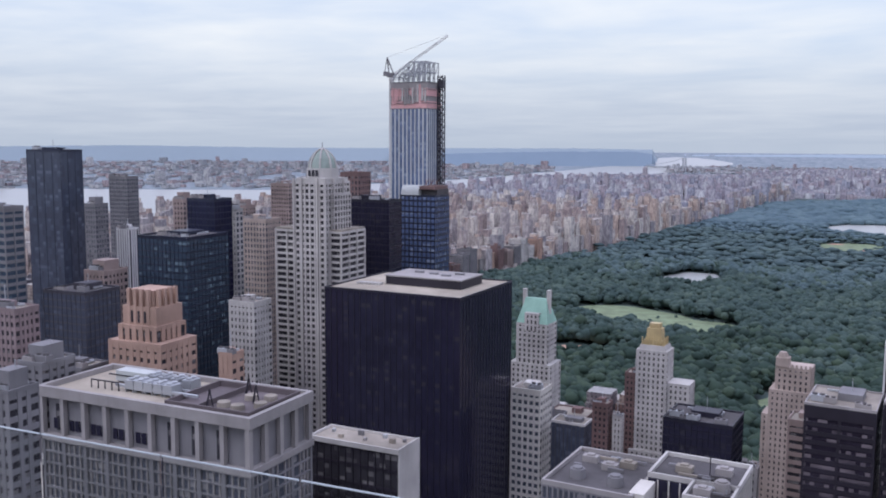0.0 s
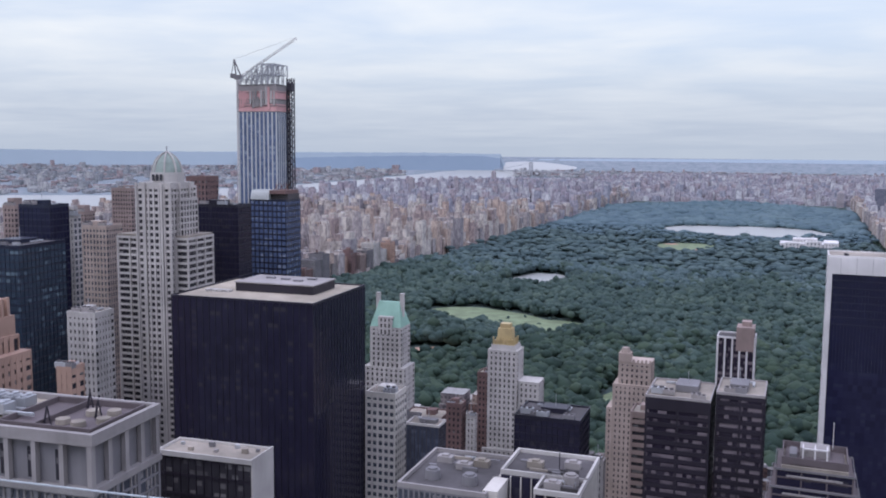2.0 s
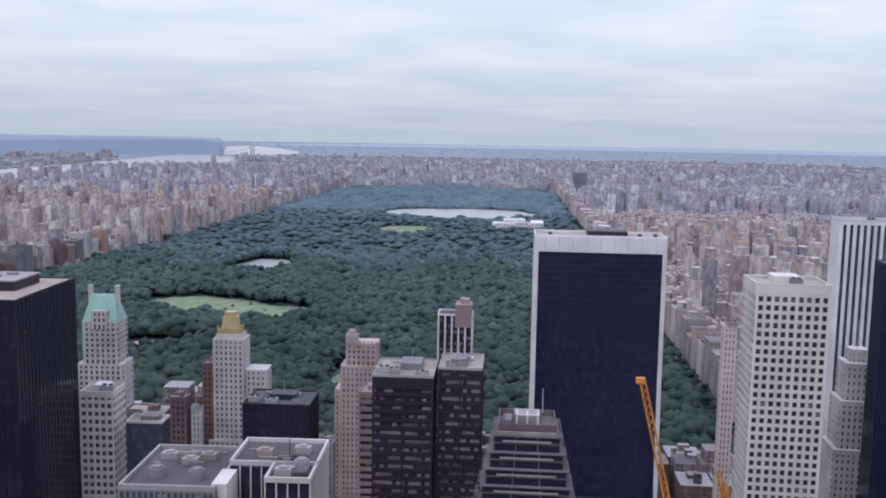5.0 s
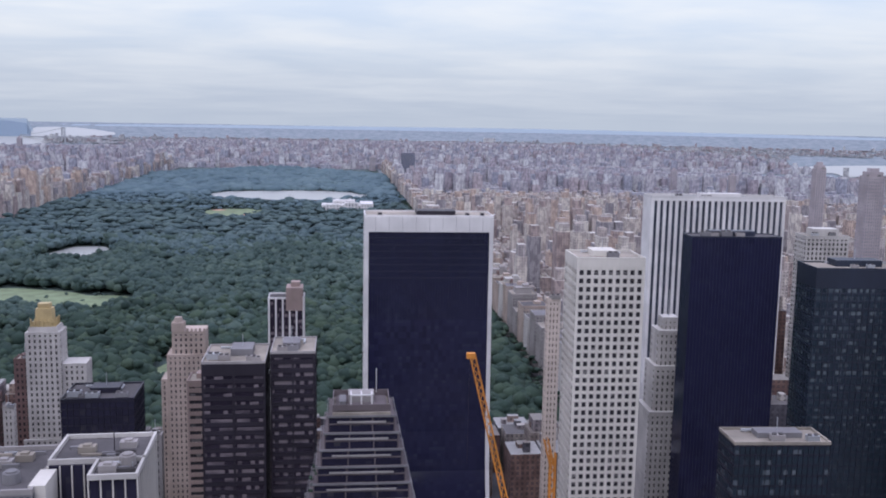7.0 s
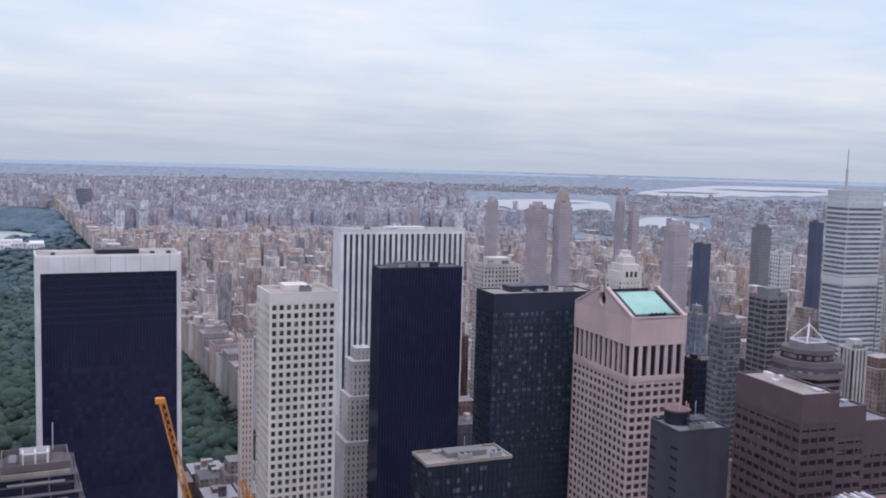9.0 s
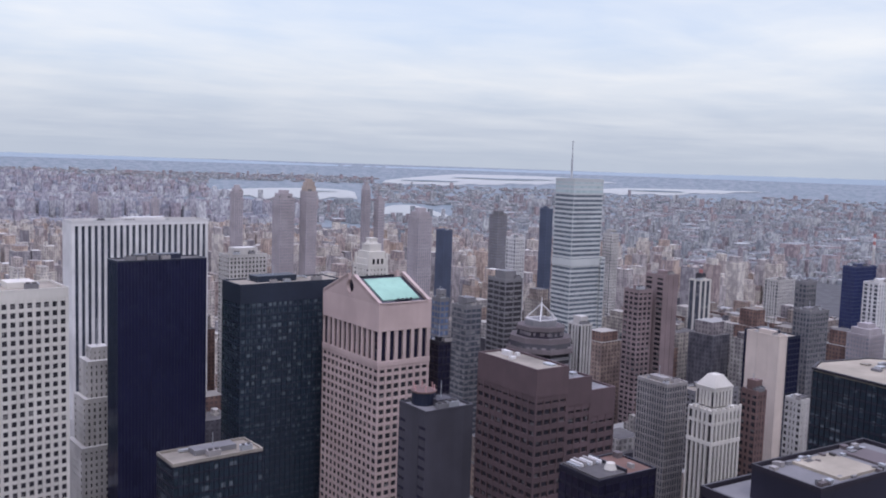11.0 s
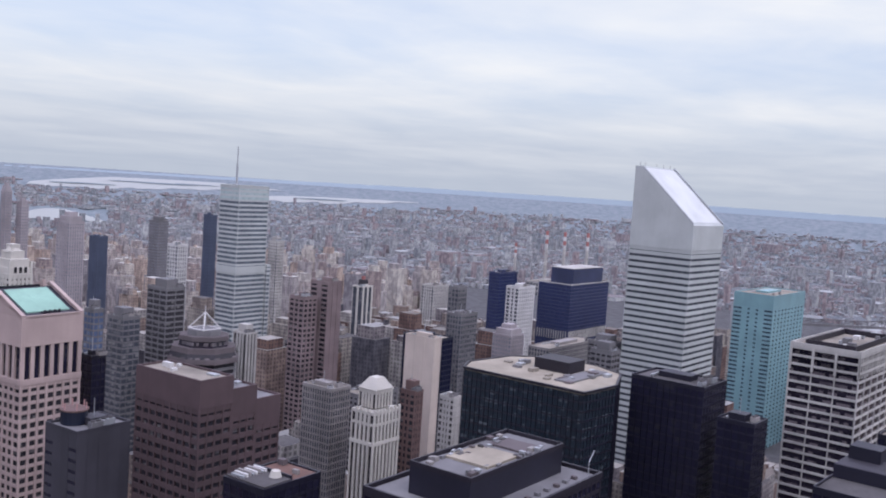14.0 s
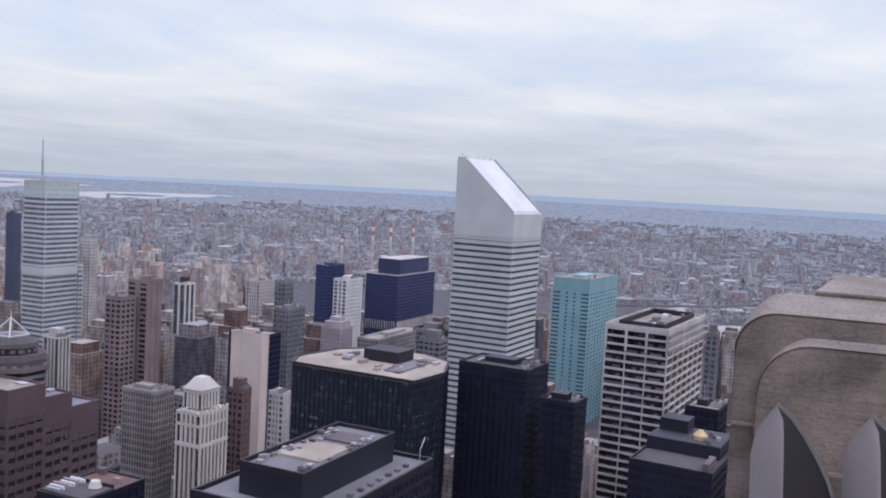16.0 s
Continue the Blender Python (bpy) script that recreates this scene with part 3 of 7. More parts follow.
def woods(name, label, mat, places, seed):
    """Crowns of uneven lobes. places: (x, y, z, radius, lobes, fine)."""
    rs = np.random.RandomState(seed)
    vs, fs, base = [], [], 0
    for x, y, z, r, lobes, fine in places:
        V, F = ICO2 if fine else ICO1
        for i in range(lobes):
            rr = r * (1.0 if lobes == 1 else rs.uniform(0.45, 0.75) if lobes < 4 else rs.uniform(0.28, 0.60))
            off = np.zeros(3) if lobes == 1 else np.array([*(rs.uniform(-0.75, 0.75, 2) * r), rs.uniform(-0.3, 0.5) * r])
            if i == 0 and lobes > 3:
                rr, off = 0.88 * r, np.array([0, 0, -0.12 * r])
            v = V * (rr * rs.uniform(0.84, 1.16, (len(V), 1))) * (1, 1, rs.uniform(0.7, 0.95) if lobes > 2 else rs.uniform(0.32, 0.46)) + off + (x, y, z)
            vs.append(v)
            fs.append(F + base)
            base += len(V)
    v, f = np.concatenate(vs), np.concatenate(fs)
    d = np.hypot(v[:, 0], v[:, 1])
    k = np.where(d > 2300, (2300 + 2500 * (1 - 2300 / np.maximum(d, 1))) / np.maximum(d, 1), 1.0)[:, None]
    v = np.array((0, 0, EYE)) + k * (v - (0, 0, EYE))
    me = bpy.data.meshes.new(name)
    me.vertices.add(len(v))
    me.vertices.foreach_set("co", v.ravel())
    me.loops.add(len(f) * 3)
    me.loops.foreach_set("vertex_index", f.ravel().astype(np.int32))
    me.polygons.add(len(f))
    me.polygons.foreach_set("loop_start", np.arange(0, len(f) * 3, 3, dtype=np.int32))
    me.update(calc_edges=True)
    me.polygons.foreach_set("use_smooth", np.ones(len(f), bool))
    me.materials.append(mat)
    return tagged(new(name, me), label, "trees", kind="stuff")


rs = np.random.RandomState(4)
stands = ([], [], [], [])
y = PARK[2]
while y < PARK[3]:
    step = 12.5 if y < 1900 else 19 if y < 3000 else 30
    x = PARK[0] + rs.uniform(0, 10)
    while x < PARK[1]:
        px, py = x + rs.uniform(-0.42, 0.42) * step, y + rs.uniform(-0.42, 0.42) * step
        lump = noise.noise((px * 0.008, py * 0.008, 2))
        d0 = math.hypot(px, py)
        reach = 13.0 * d0 / EYE * (0.8 if d0 < 2300 else 0.6)
        if py > 4380 + 240 * math.cos((px - PARK[0]) / (PARK[1] - PARK[0]) * 5.2 - 2.6):
            x += step
            continue
        if not any(f(px, py, g) or f(px, py + reach * 0.5, g) or f(px, py + reach, g) for f, g, _ in CLEAR) and not (noise.noise((px * 0.02, py * 0.02, 7)) > 0.62):
            r = step * rs.choice((0.62, 0.78, 0.95, 1.15)) * rs.uniform(0.9, 1.15)
            h = 9 + 5 * lump + rs.uniform(-1.8, 1.8) + (0.3 * r if y < 1900 else -2)
            # farther trees join stands with a hazier leaf colour, borders dithered
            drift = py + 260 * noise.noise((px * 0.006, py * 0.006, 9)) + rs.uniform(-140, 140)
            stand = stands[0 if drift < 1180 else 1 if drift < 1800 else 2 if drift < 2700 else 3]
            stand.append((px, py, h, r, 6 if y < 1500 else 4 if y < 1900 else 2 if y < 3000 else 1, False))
        x += step
    y += step
# low growth round the clearings
for f, g, nm in CLEAR:
    for i in range(5200):
        px, py = rs.uniform(PARK[0], PARK[1]), rs.uniform(760, 3500)
        if f(px, py, g + 14) and not f(px, py, g - 1):
            stands[0 if py < 1180 else 1 if py < 1800 else 2 if py < 2700 else 3].append((px, py, rs.uniform(1, 4), rs.uniform(3.5, 6.5) * (1 if py < 2000 else 1.8), 2, False))
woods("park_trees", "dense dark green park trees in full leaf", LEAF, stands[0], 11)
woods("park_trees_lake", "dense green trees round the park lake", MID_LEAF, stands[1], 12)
woods("park_trees_north", "dense upper park trees tinted blue green by haze", NORTH_LEAF, stands[2], 13)
woods("park_trees_hill", "dense trees beyond the reservoir tinted blue green by haze", TOP_LEAF, stands[3], 14)


BLOCKED = []  # plans of the named houses and spots cleared to fit the camera's view: x, y, radius


def houses(name, label, mat, boxes):
    """Many blocks in one mesh. boxes: x, y, half width, half depth, height, turn."""
    b = np.array(boxes, float)
    n = len(b)
    c, s = np.cos(np.radians(b[:, 5])), np.sin(np.radians(b[:, 5]))
    corner = np.array([(-1, -1), (1, -1), (1, 1), (-1, 1)])
    u, w = corner[None, :, 0] * b[:, 2:3], corner[None, :, 1] * b[:, 3:4]
    px, py = b[:, 0:1] + u * c[:, None] - w * s[:, None], b[:, 1:2] + u * s[:, None] + w * c[:, None]
    z0 = b[:, 6:7] if b.shape[1] > 6 else np.zeros((n, 1))
    v = np.concatenate([np.stack([px, py, np.broadcast_to(z0, px.shape)], 2), np.stack([px, py, np.broadcast_to(b[:, 4:5], px.shape)], 2)], 1).reshape(-1, 3)
    d = np.hypot(b[:, 0], b[:, 1])
    k = np.repeat(np.where(d > 2300, (2300 + 2500 * (1 - 2300 / np.maximum(d, 1))) / np.maximum(d, 1), 1.0), 8)[:, None]
    v = np.array((0, 0, EYE)) + k * (v - (0, 0, EYE))
    q = np.array([(4, 5, 6, 7), (0, 1, 5, 4), (1, 2, 6, 5), (2, 3, 7, 6), (3, 0, 4, 7)])
    f = (q[None] + 8 * np.arange(n)[:, None, None]).reshape(-1, 4)
    me = bpy.data.meshes.new(name)
    me.vertices.add(len(v))
    me.vertices.foreach_set("co", v.ravel())
    me.loops.add(f.size)
    me.loops.foreach_set("vertex_index", f.ravel().astype(np.int32))
    me.polygons.add(len(f))
    me.polygons.foreach_set("loop_start", np.arange(0, f.size, 4, dtype=np.int32))
    me.update(calc_edges=True)
    me.polygons.foreach_set("use_smooth", np.zeros(len(f), bool))
    me.materials.append(mat)
    return tagged(new(name, me), label, "buildings", kind="stuff")


def blocks(x0, x1, y0, y1, rs, low, high, tall=0.1, tower_h=(50, 100), lot=(9, 22), ave=205.0, st=70.0, rz=0.0, gap=0.06, cap=None, phase=0.0):
    """Lots along the streets of a stretch of the plan, with lift houses and water tanks on their roofs."""
    out = []
    ax = math.floor((x0 - phase) / ave) * ave + phase
    while ax < x1:
        by = math.floor(y0 / st) * st
        while by < y1:
            for row in (0, 1):
                x = ax + 12
                while x < ax + ave - 14:
                    w = rs.uniform(*lot)
                    dpt = (st - 16) / 2 * rs.uniform(0.8, 1.0)
                    cx, cy = x + w / 2, by + 8 + (st - 16) * (0.25 + 0.5 * row)
                    x += w + (0.6 if rs.rand() > 0.2 else rs.uniform(2, 9))
                    if not (x0 < cx < x1 and y0 < cy < y1) or rs.rand() < gap:
                        continue
                    h = rs.uniform(low, high)
                    avenue = cx - ax < 45 or ax + ave - cx < 45
                    if rs.rand() < tall * (2.2 if avenue else 0.6):
                        h = rs.uniform(*tower_h)
                        w = min(w, 26)
                    if cap:
                        h = min(h, cap(cx, cy) * rs.uniform(0.75, 1.0))
                    if h < 5 or any((cx - a) ** 2 + (cy - b) ** 2 < r * r for a, b, r in BLOCKED):
                        continue
                    out.append((cx, cy, w / 2 * 0.98, dpt / 2 * 1.9 * 0.5, h, rz, 0))
                    if h > 45 and rs.rand() < 0.6:
                        out.append((cx, cy, w * 0.36, dpt * 0.34, h + rs.uniform(6, 16), rz, h))
                    if h > 22:
                        out.append((cx + rs.uniform(-0.4, 0.4) * w, cy + rs.uniform(-0.4, 0.4) * dpt, rs.uniform(1.2, 2.6), rs.uniform(1.2, 2.6), h + rs.uniform(3, 8), rz, h))
                    out.append((cx + rs.uniform(-0.2, 0.2) * w, cy + rs.uniform(-0.15, 0.15) * dpt, rs.uniform(2, 4.5), rs.uniform(2, 4), h + rs.uniform(2.5, 6), rz, h))
            by += st
        ax += ave
    return out


def under(el):
    """A height that stays below a line of sight."""
    return lambda x, y: EYE - math.hypot(x, y) * math.tan(radians(el))


# ---------------------------------------------------------------- named towers


def block(x, y, w, d):
    BLOCKED.append((x, y, 0.5 * math.hypot(w, d) + 14))


SPECS = [
    ("low_dark_office", "low black office block with white roof pipes", 218, 168, 24, 17, 167, -7.0, BLACKSTEEL, BLACKWIN, dict(bay=3, pier=0.3, band=0.9, proud=0.2, roof=TARROOF, busy=0)),
    # name, label, x, y, width, depth, height, turn, wall, glass, options
    ("low_office", "low dark-glazed office block with pale gravel roof", -193, 268, 38, 15, 150, 4.5, DARKBRONZE, DARKWIN, dict(bay=3.2, storey=7, pier=0.3, band=1.0, proud=0.4, busy=0, lip=PALE)),
    ("black_slab", "wide black glass office slab with beige roof", -232, 370, 71, 59, 191, 4.0, BLACKSTEEL, BLACKWIN, dict(bay=3.3, pier=0.4, proud=0.2, bands=False, top=1.0, busy=0, roof=SANDROOF)),
    ("dark_tower", "tall dark grey glass tower", -503, 371, 28, 18, 253, 7.1, NAVYSTEEL, SLATEWIN, dict(bay=7, pier=0.25, bands=False, proud=0.15, busy=1, roof=TARROOF)),
    ("grey_slab_tower", "dark grey slab tower among apartments", -698, 588, 22, 15, 226, 6.7, GREYSTONE, GREYWIN, dict(bay=2.8, pier=1.0, band=1.4, proud=0.3)),
    ("teal_block", "dark teal glass office block", -396, 375, 35, 37, 206, 6.2, NAVYSTEEL, TEALWIN, dict(bay=3.0, pier=0.25, band=0.8, proud=0.2, roof=TARROOF)),
    ("teal_tower", "dark navy glass tower", -412, 412, 21, 17, 224, 6.0, NAVYSTEEL, NAVYWIN, dict(bay=3.0, pier=0.25, band=0.8, proud=0.2, roof=TARROOF)),
    ("brown_spire_tower", "slim brown brick tower with flat top", -360, 493, 14, 16, 239, 4.8, BROWN, DARKWIN, dict(bay=2.6, pier=1.2, band=1.5, proud=0.3, busy=0)),
    ("black_glass_tower", "black glass tower with stepped roof", -332, 475, 30, 16, 223, 4.6, BLACKSTEEL, BLACKWIN, dict(bay=2.6, pier=0.2, band=0.6, proud=0.15, roof=TARROOF, busy=2)),
    ("striped_apartments", "white striped apartment tower", -494, 418, 11, 9, 201, 6.6, WHITE, DARKWIN, dict(bay=2.2, pier=1.2, band=0.5, proud=0.3, bands=False, category="apartment tower")),
    ("cream_apartments", "cream brick apartment tower", -424, 471, 21, 17, 207, 5.6, CREAM, GREYWIN, dict(bay=2.6, pier=1.1, band=1.5, proud=0.25, category="apartment tower")),
    ("beige_apartments", "stepped beige apartment house", -347, 376, 17, 16, 172, 5.7, PALE, DARKWIN, dict(bay=2.8, pier=1.5, band=1.9, proud=0.25, category="apartment tower")),
    ("grey_apartments", "grey apartment tower behind its neighbours", -560, 656, 20, 16, 221, 5.4, TAN, DARKWIN, dict(bay=3, pier=1.3, band=1.6, proud=0.3, category="apartment tower")),
    ("greenish_tower", "grey green banded tower", -430, 281, 27, 12, 226, 7.5, GREYSTONE, TEALWIN, dict(bay=5, pier=0.6, band=1.7, proud=0.4)),
    ("brown_house", "dark brown brick apartment house", -360, 239, 23, 13, 188, 7.5, MAUVE, DARKWIN, dict(bay=2.8, pier=1.2, band=1.7, proud=0.3, category="apartment tower")),
    ("dark_low_office", "low dark glass office block", -395, 304, 28, 24, 184, 7.0, CHARCOAL, SLATEWIN, dict(bay=3, pier=0.25, band=0.8, proud=0.2, roof=TARROOF)),
    ("grey_glass_office", "low grey glass office with cooling plant", -345, 262, 20, 16, 160, 6.8, GREYSTONE, GREYWIN, dict(bay=3, pier=0.3, band=0.9, proud=0.2)),
    ("tan_low_block", "low tan roofed block", -330, 242, 40, 16, 146, 6.8, PALE, DARKWIN, dict(bay=4, pier=1.2, band=1.6, proud=0.3)),
    ("white_apartments", "white banded apartment tower", -190, 408, 16, 16, 138, 3.3, IVORY, GREYWIN, dict(bay=3.4, pier=1.0, band=1.7, proud=0.35, category="apartment tower")),
    ("grey_office", "low dark grey office with white roof house", -167, 405, 17, 11, 125, 2.9, CHARCOAL, SLATEWIN, dict(bay=2, pier=0.3, proud=0.2, bands=False, busy=1, lip=PALE)),
    ("brown_annex", "slim dark brown brick house", -191, 568, 9, 12, 111, 2.5, BROWN, DARKWIN, dict(bay=3, pier=1.4, band=1.8, proud=0.25, busy=1, category="apartment tower")),
    ("black_box", "squat black glass office block with roof plant", -109, 427, 32, 26, 131, 1.7, BLACKSTEEL, BLACKWIN, dict(bay=2.6, pier=0.3, band=0.8, proud=0.25, roof=TARROOF, busy=5)),
    ("dark_twin_office", "dark bronze office tower with banded windows", -49, 436, 29, 34, 146, 0.6, DARKBRONZE, BRONZEWIN, dict(bay=14.5, pier=1.0, band=1.9, proud=0.4, storey=4.1, busy=5, lip=LIMESTONE, blind=5.5)),
    ("dark_twin_wing", "dark bronze office wing with pale parapet", -22, 440, 21, 30, 149, 0.2, DARKBRONZE, BRONZEWIN, dict(bay=10, pier=0.9, band=1.9, proud=0.4, storey=4.1, busy=2, lip=LIMESTONE)),
    ("brown_balcony_tower", "brown brick apartment tower with balconies", -66, 445, 14, 16, 132, 0.8, TAN, DARKWIN, dict(bay=14, pier=0.9, band=2.0, proud=0.7, busy=1, category="apartment tower")),
    ("slim_striped_tower", "slim tower with white piers and dark strips", -36, 622, 24, 18, 138, 0.4, WHITE, BRONZEWIN, dict(bay=4.8, pier=1.1, proud=0.5, bands=False, busy=0, roof=TARROOF)),
    ("square_window_tower", "white stone tower with rows of square windows", 128, 430, 33, 27, 195, -2.0, IVORY, DARKWIN, dict(bay=3.67, storey=4.0, pier=1.4, band=1.6, proud=0.45, busy=1, top=1.2, blind=3.3)),
    ("plain_navy_tower", "plain dark navy glass tower", 197.5, 442, 46, 15, 203, -2.9, NAVYSTEEL, NAVYWIN, dict(bay=1.7, pier=0.12, band=0.5, proud=0.10, roof=TARROOF, busy=6, top=0.8)),
    ("dark_green_tower", "dark green granite and glass tower", 258, 420, 60, 22, 191, -3.8, DARKGREEN, DUSKWIN, dict(bay=3.0, pier=0.5, band=0.9, proud=0.25, busy=3, top=1.0, blind=9.0)),
    ("small_green_office", "low green glass office with gravel roof", 157, 305, 35, 16, 147, -3.3, BLACKSTEEL, GREENWIN, dict(bay=2.0, pier=0.2, band=0.7, proud=0.2, busy=2, lip=TERRACE)),
    ("dark_low_house", "low dark grey office with round roof tank", 227, 258, 22, 18, 165, -5.4, CHARCOAL, BLACKWIN, dict(bay=5.4, pier=4.5, band=2.6, proud=0.15, roof=GREYSTONE, busy=4)),
    ("grey_ribbed_tower", "grey ribbed concrete tower", 422, 291, 16, 22, 141, -7.5, LIMESTONE, SLATEWIN, dict(bay=1.9, pier=0.6, proud=0.5, band=0.9)),
    ("tan_twin_tower", "tan apartment tower with dark balconies", 563, 414, 15, 15, 166, -7.3, MAUVE, DARKWIN, dict(bay=5.0, pier=1.2, band=1.6, proud=0.6, category="apartment tower")),
    ("tan_twin_wing", "tan apartment tower wing with plain wall", 582, 407, 16, 18, 177, -7.3, MAUVE, DARKWIN, dict(bay=8, pier=5.0, band=1.6, proud=0.5, busy=1, category="apartment tower")),
    ("blank_wall_tower", "tower with blank beige wall and dark glass sides", 572, 313, 9, 26, 148, -8.3, BEIGE, BEIGE, dict(bands=False, bay=9, pier=1.0, proud=0.2, busy=1)),
    ("blank_wall_wing", "dark glass wing behind the blank beige wall", 588, 318, 16, 34, 146, -8.3, NAVYSTEEL, NAVYWIN, dict(bay=3, pier=0.3, band=0.9, proud=0.2, busy=1)),
    ("turquoise_tower", "turquoise glass tower with dark window rows", 1046, 146, 100, 42, 164, -11.0, CYANGLASS, TEALWIN, dict(bay=11, pier=6.4, band=2.6, storey=4.4, proud=0.25, busy=2, top=1.5, blind=13.0)),
    ("black_office", "black glass office tower with grey roof plant", 407, 92, 25, 34, 179, -10.6, BLACKSTEEL, BLACKWIN, dict(bay=3, pier=0.25, band=0.8, proud=0.2, roof=TARROOF, busy=6)),
    ("black_office_wing", "lower black glass office wing", 397, 62, 15, 16, 168, -10.9, BLACKSTEEL, BLACKWIN, dict(bay=3, pier=0.25, band=0.8, proud=0.2, roof=TARROOF)),
    ("navy_block", "wide navy glass office block with pale band", 988, 350, 88, 41, 157, -9.4, BLUESTEEL, ROYALWIN, dict(bay=3, pier=0.2, band=0.8, proud=0.2, busy=0, lip=PALE)),
    ("white_balcony_slab", "white apartment slab with balcony stacks", 849, 357, 30, 15, 160, -9.0, WHITE, GREYWIN, dict(bay=4.4, pier=1.9, band=1.1, proud=0.8, category="apartment tower")),
    ("blue_slab", "narrow dark blue glass slab", 932, 414, 36, 14, 164, -8.8, BLUESTEEL, ROYALWIN, dict(bay=3, pier=0.2, band=0.6, proud=0.15, busy=1)),
    ("dark_brown_block", "black office block with stepped top and gold cupola", 352, 8, 44, 30, 163, -11.8, BLACKSTEEL, BLACKWIN, dict(bay=3, pier=0.5, band=1.5, proud=0.3, busy=0, roof=TARROOF)),
    ("grey_stepped_tower", "grey stepped concrete tower", 640, 317, 22, 14, 158, -8.5, GREYSTONE, GREYWIN, dict(bay=3, pier=0.9, band=1.4, proud=0.4)),
    ("grey_stepped_tower", "taller grey stepped concrete tower", 655, 330, 12, 10, 176, -8.5, GREYSTONE, GREYWIN, dict(bay=3, pier=0.9, band=1.4, proud=0.4, busy=1)),
    ("pale_ribbed_tower", "pale ribbed apartment tower", 941, 504, 29, 18, 139, -8.3, PALE, GREYWIN, dict(bay=3.4, pier=1.6, band=1.2, proud=0.5, category="apartment tower")),
    ("slim_blue_tower", "slim white and slate apartment tower with red beacon", 681, 437, 14, 12, 163, -7.7, IVORY, GREYWIN, dict(bay=6, pier=2.2, proud=0.3, bands=False, busy=1, category="apartment tower")),
]
for name, label, x, y, w, d, z, rz, wall, glass, kw in SPECS:
    if math.hypot(x, y) > 800:
        kw["deep"] = ""
        kw["joined"] = True
    p = tower(name, label, x, y, w, d, z, rz, wall, glass, **kw)
    block(x, y, w, d)
    if name == "slim_striped_tower":
        box("penthouse", 0, 11, -9.3, 6, z - 9, z + 6.5, TAN, p, "tan brick penthouse")
        box("roof_house", 3, 9, -4, 4, z + 6.5, z + 9.5, TAN, p)
    if name == "dark_brown_block":
        box("upper_step", -2, 21.5, -13, 14.5, z - 0.8, z + 4, BLACKSTEEL, p)
        box("step_roof", -1.5, 21, -12.5, 14, z + 4, z + 4.15, CHARCOAL, p)
        box("upper_step", 10, 20, 2, 13, z + 4.15, z + 9, BLACKSTEEL, p)
        box("brick_screen", -20, -8, -13, -11, z - 0.8, z + 2.2, TIER, p, "brown brick roof screen")
        bm = bmesh.new()
        add_prism(bm, [(5 + a, -4 + b) for a, b in ngon(12, 2.6)], z + 4.15, z + 5.8)
        add_prism(bm, [(5 + a, -4 + b) for a, b in ngon(12, 2.8)], z + 5.8, z + 7.8, 0.3)
        part("cupola", bm, GOLD, p, "small gold cupola")
        for i in range(6):
            box("roof_unit", -4 + 3.4 * i, -2.4 + 3.4 * i, -11 + 2 * (i % 3), -9.5 + 2 * (i % 3), z - 0.8 if i < 1 else z + 4.15, z + 5.2 + 0.4 * (i % 2) if i else z + 0.8, (STEEL, TIER, GREYSTONE)[i % 3], p)
    if name == "slim_blue_tower":
        box("roof_house", -3, 3, -3, 3, z, z + 5, CHARCOAL, p)
        box("beacon", -1.2, 1.2, -1.2, 1.2, z + 5, z + 8, REDPAINT, p, "red roof beacon")
    if name == "low_dark_office":
        box("tan_terrace", 0, 11, -7.6, 7.6, z - 0.8, z - 0.35, RUST, p, "brown tiled roof terrace")
        box("step_wall", -0.6, 0, -8, 8, z - 0.8, z + 1.4, BLACKSTEEL, p)
        box("raised_roof", -11.4, -0.6, -8, 8, z - 0.8, z + 0.5, TARROOF, p)
        for i in range(8):
            ob = box("pipe_rack", -10.6 + 1.25 * i, -9.9 + 1.25 * i, 1.5, 6.8, z + 0.5, z + 1.1 + 0.4 * (i % 3), (STEEL, WHITE, LIMESTONE)[i % 3], p)
        bm = bmesh.new()
        add_prism(bm, [(-2.5 + a, -3.5 + b) for a, b in ngon(14, 1.9)], z + 0.5, z + 2.4, 0.7)
        part("roof_tank", bm, IVORY, p)
        box("vent_box", 8.2, 10.2, 4, 6.4, z - 0.35, z + 1.4, TIER, p)
        box("vent_box", 5, 6.2, -5, -3, z - 0.35, z + 1.0, LIMESTONE, p)
    if name == "low_office":
        for i in range(7):
            a, c = (-15, -9, -4, 1, 6, 11, 15)[i], (2, -3, 3, -2, 4, 0, 3)[i]
            box("roof_unit", a, a + 1.2 + 0.5 * (i % 3), c, c + 1.0 + 0.4 * (i % 2), z - 0.85, z + 0.2 + 0.35 * (i % 3), (STEEL, TERRACE, GREYSTONE, LIMESTONE)[i % 4], p)
        box("side_wall", w / 2 + 0.05, w / 2 + 0.6, -d / 2 - 0.3, d / 2 + 0.3, 0, z + 0.4, PALE, p, "blank pale stone side wall")
        box("front_coping", -w / 2, w / 2 + 0.6, -d / 2 - 0.6, -d / 2 - 0.05, z - 1.6, z + 0.2, PALE, p)


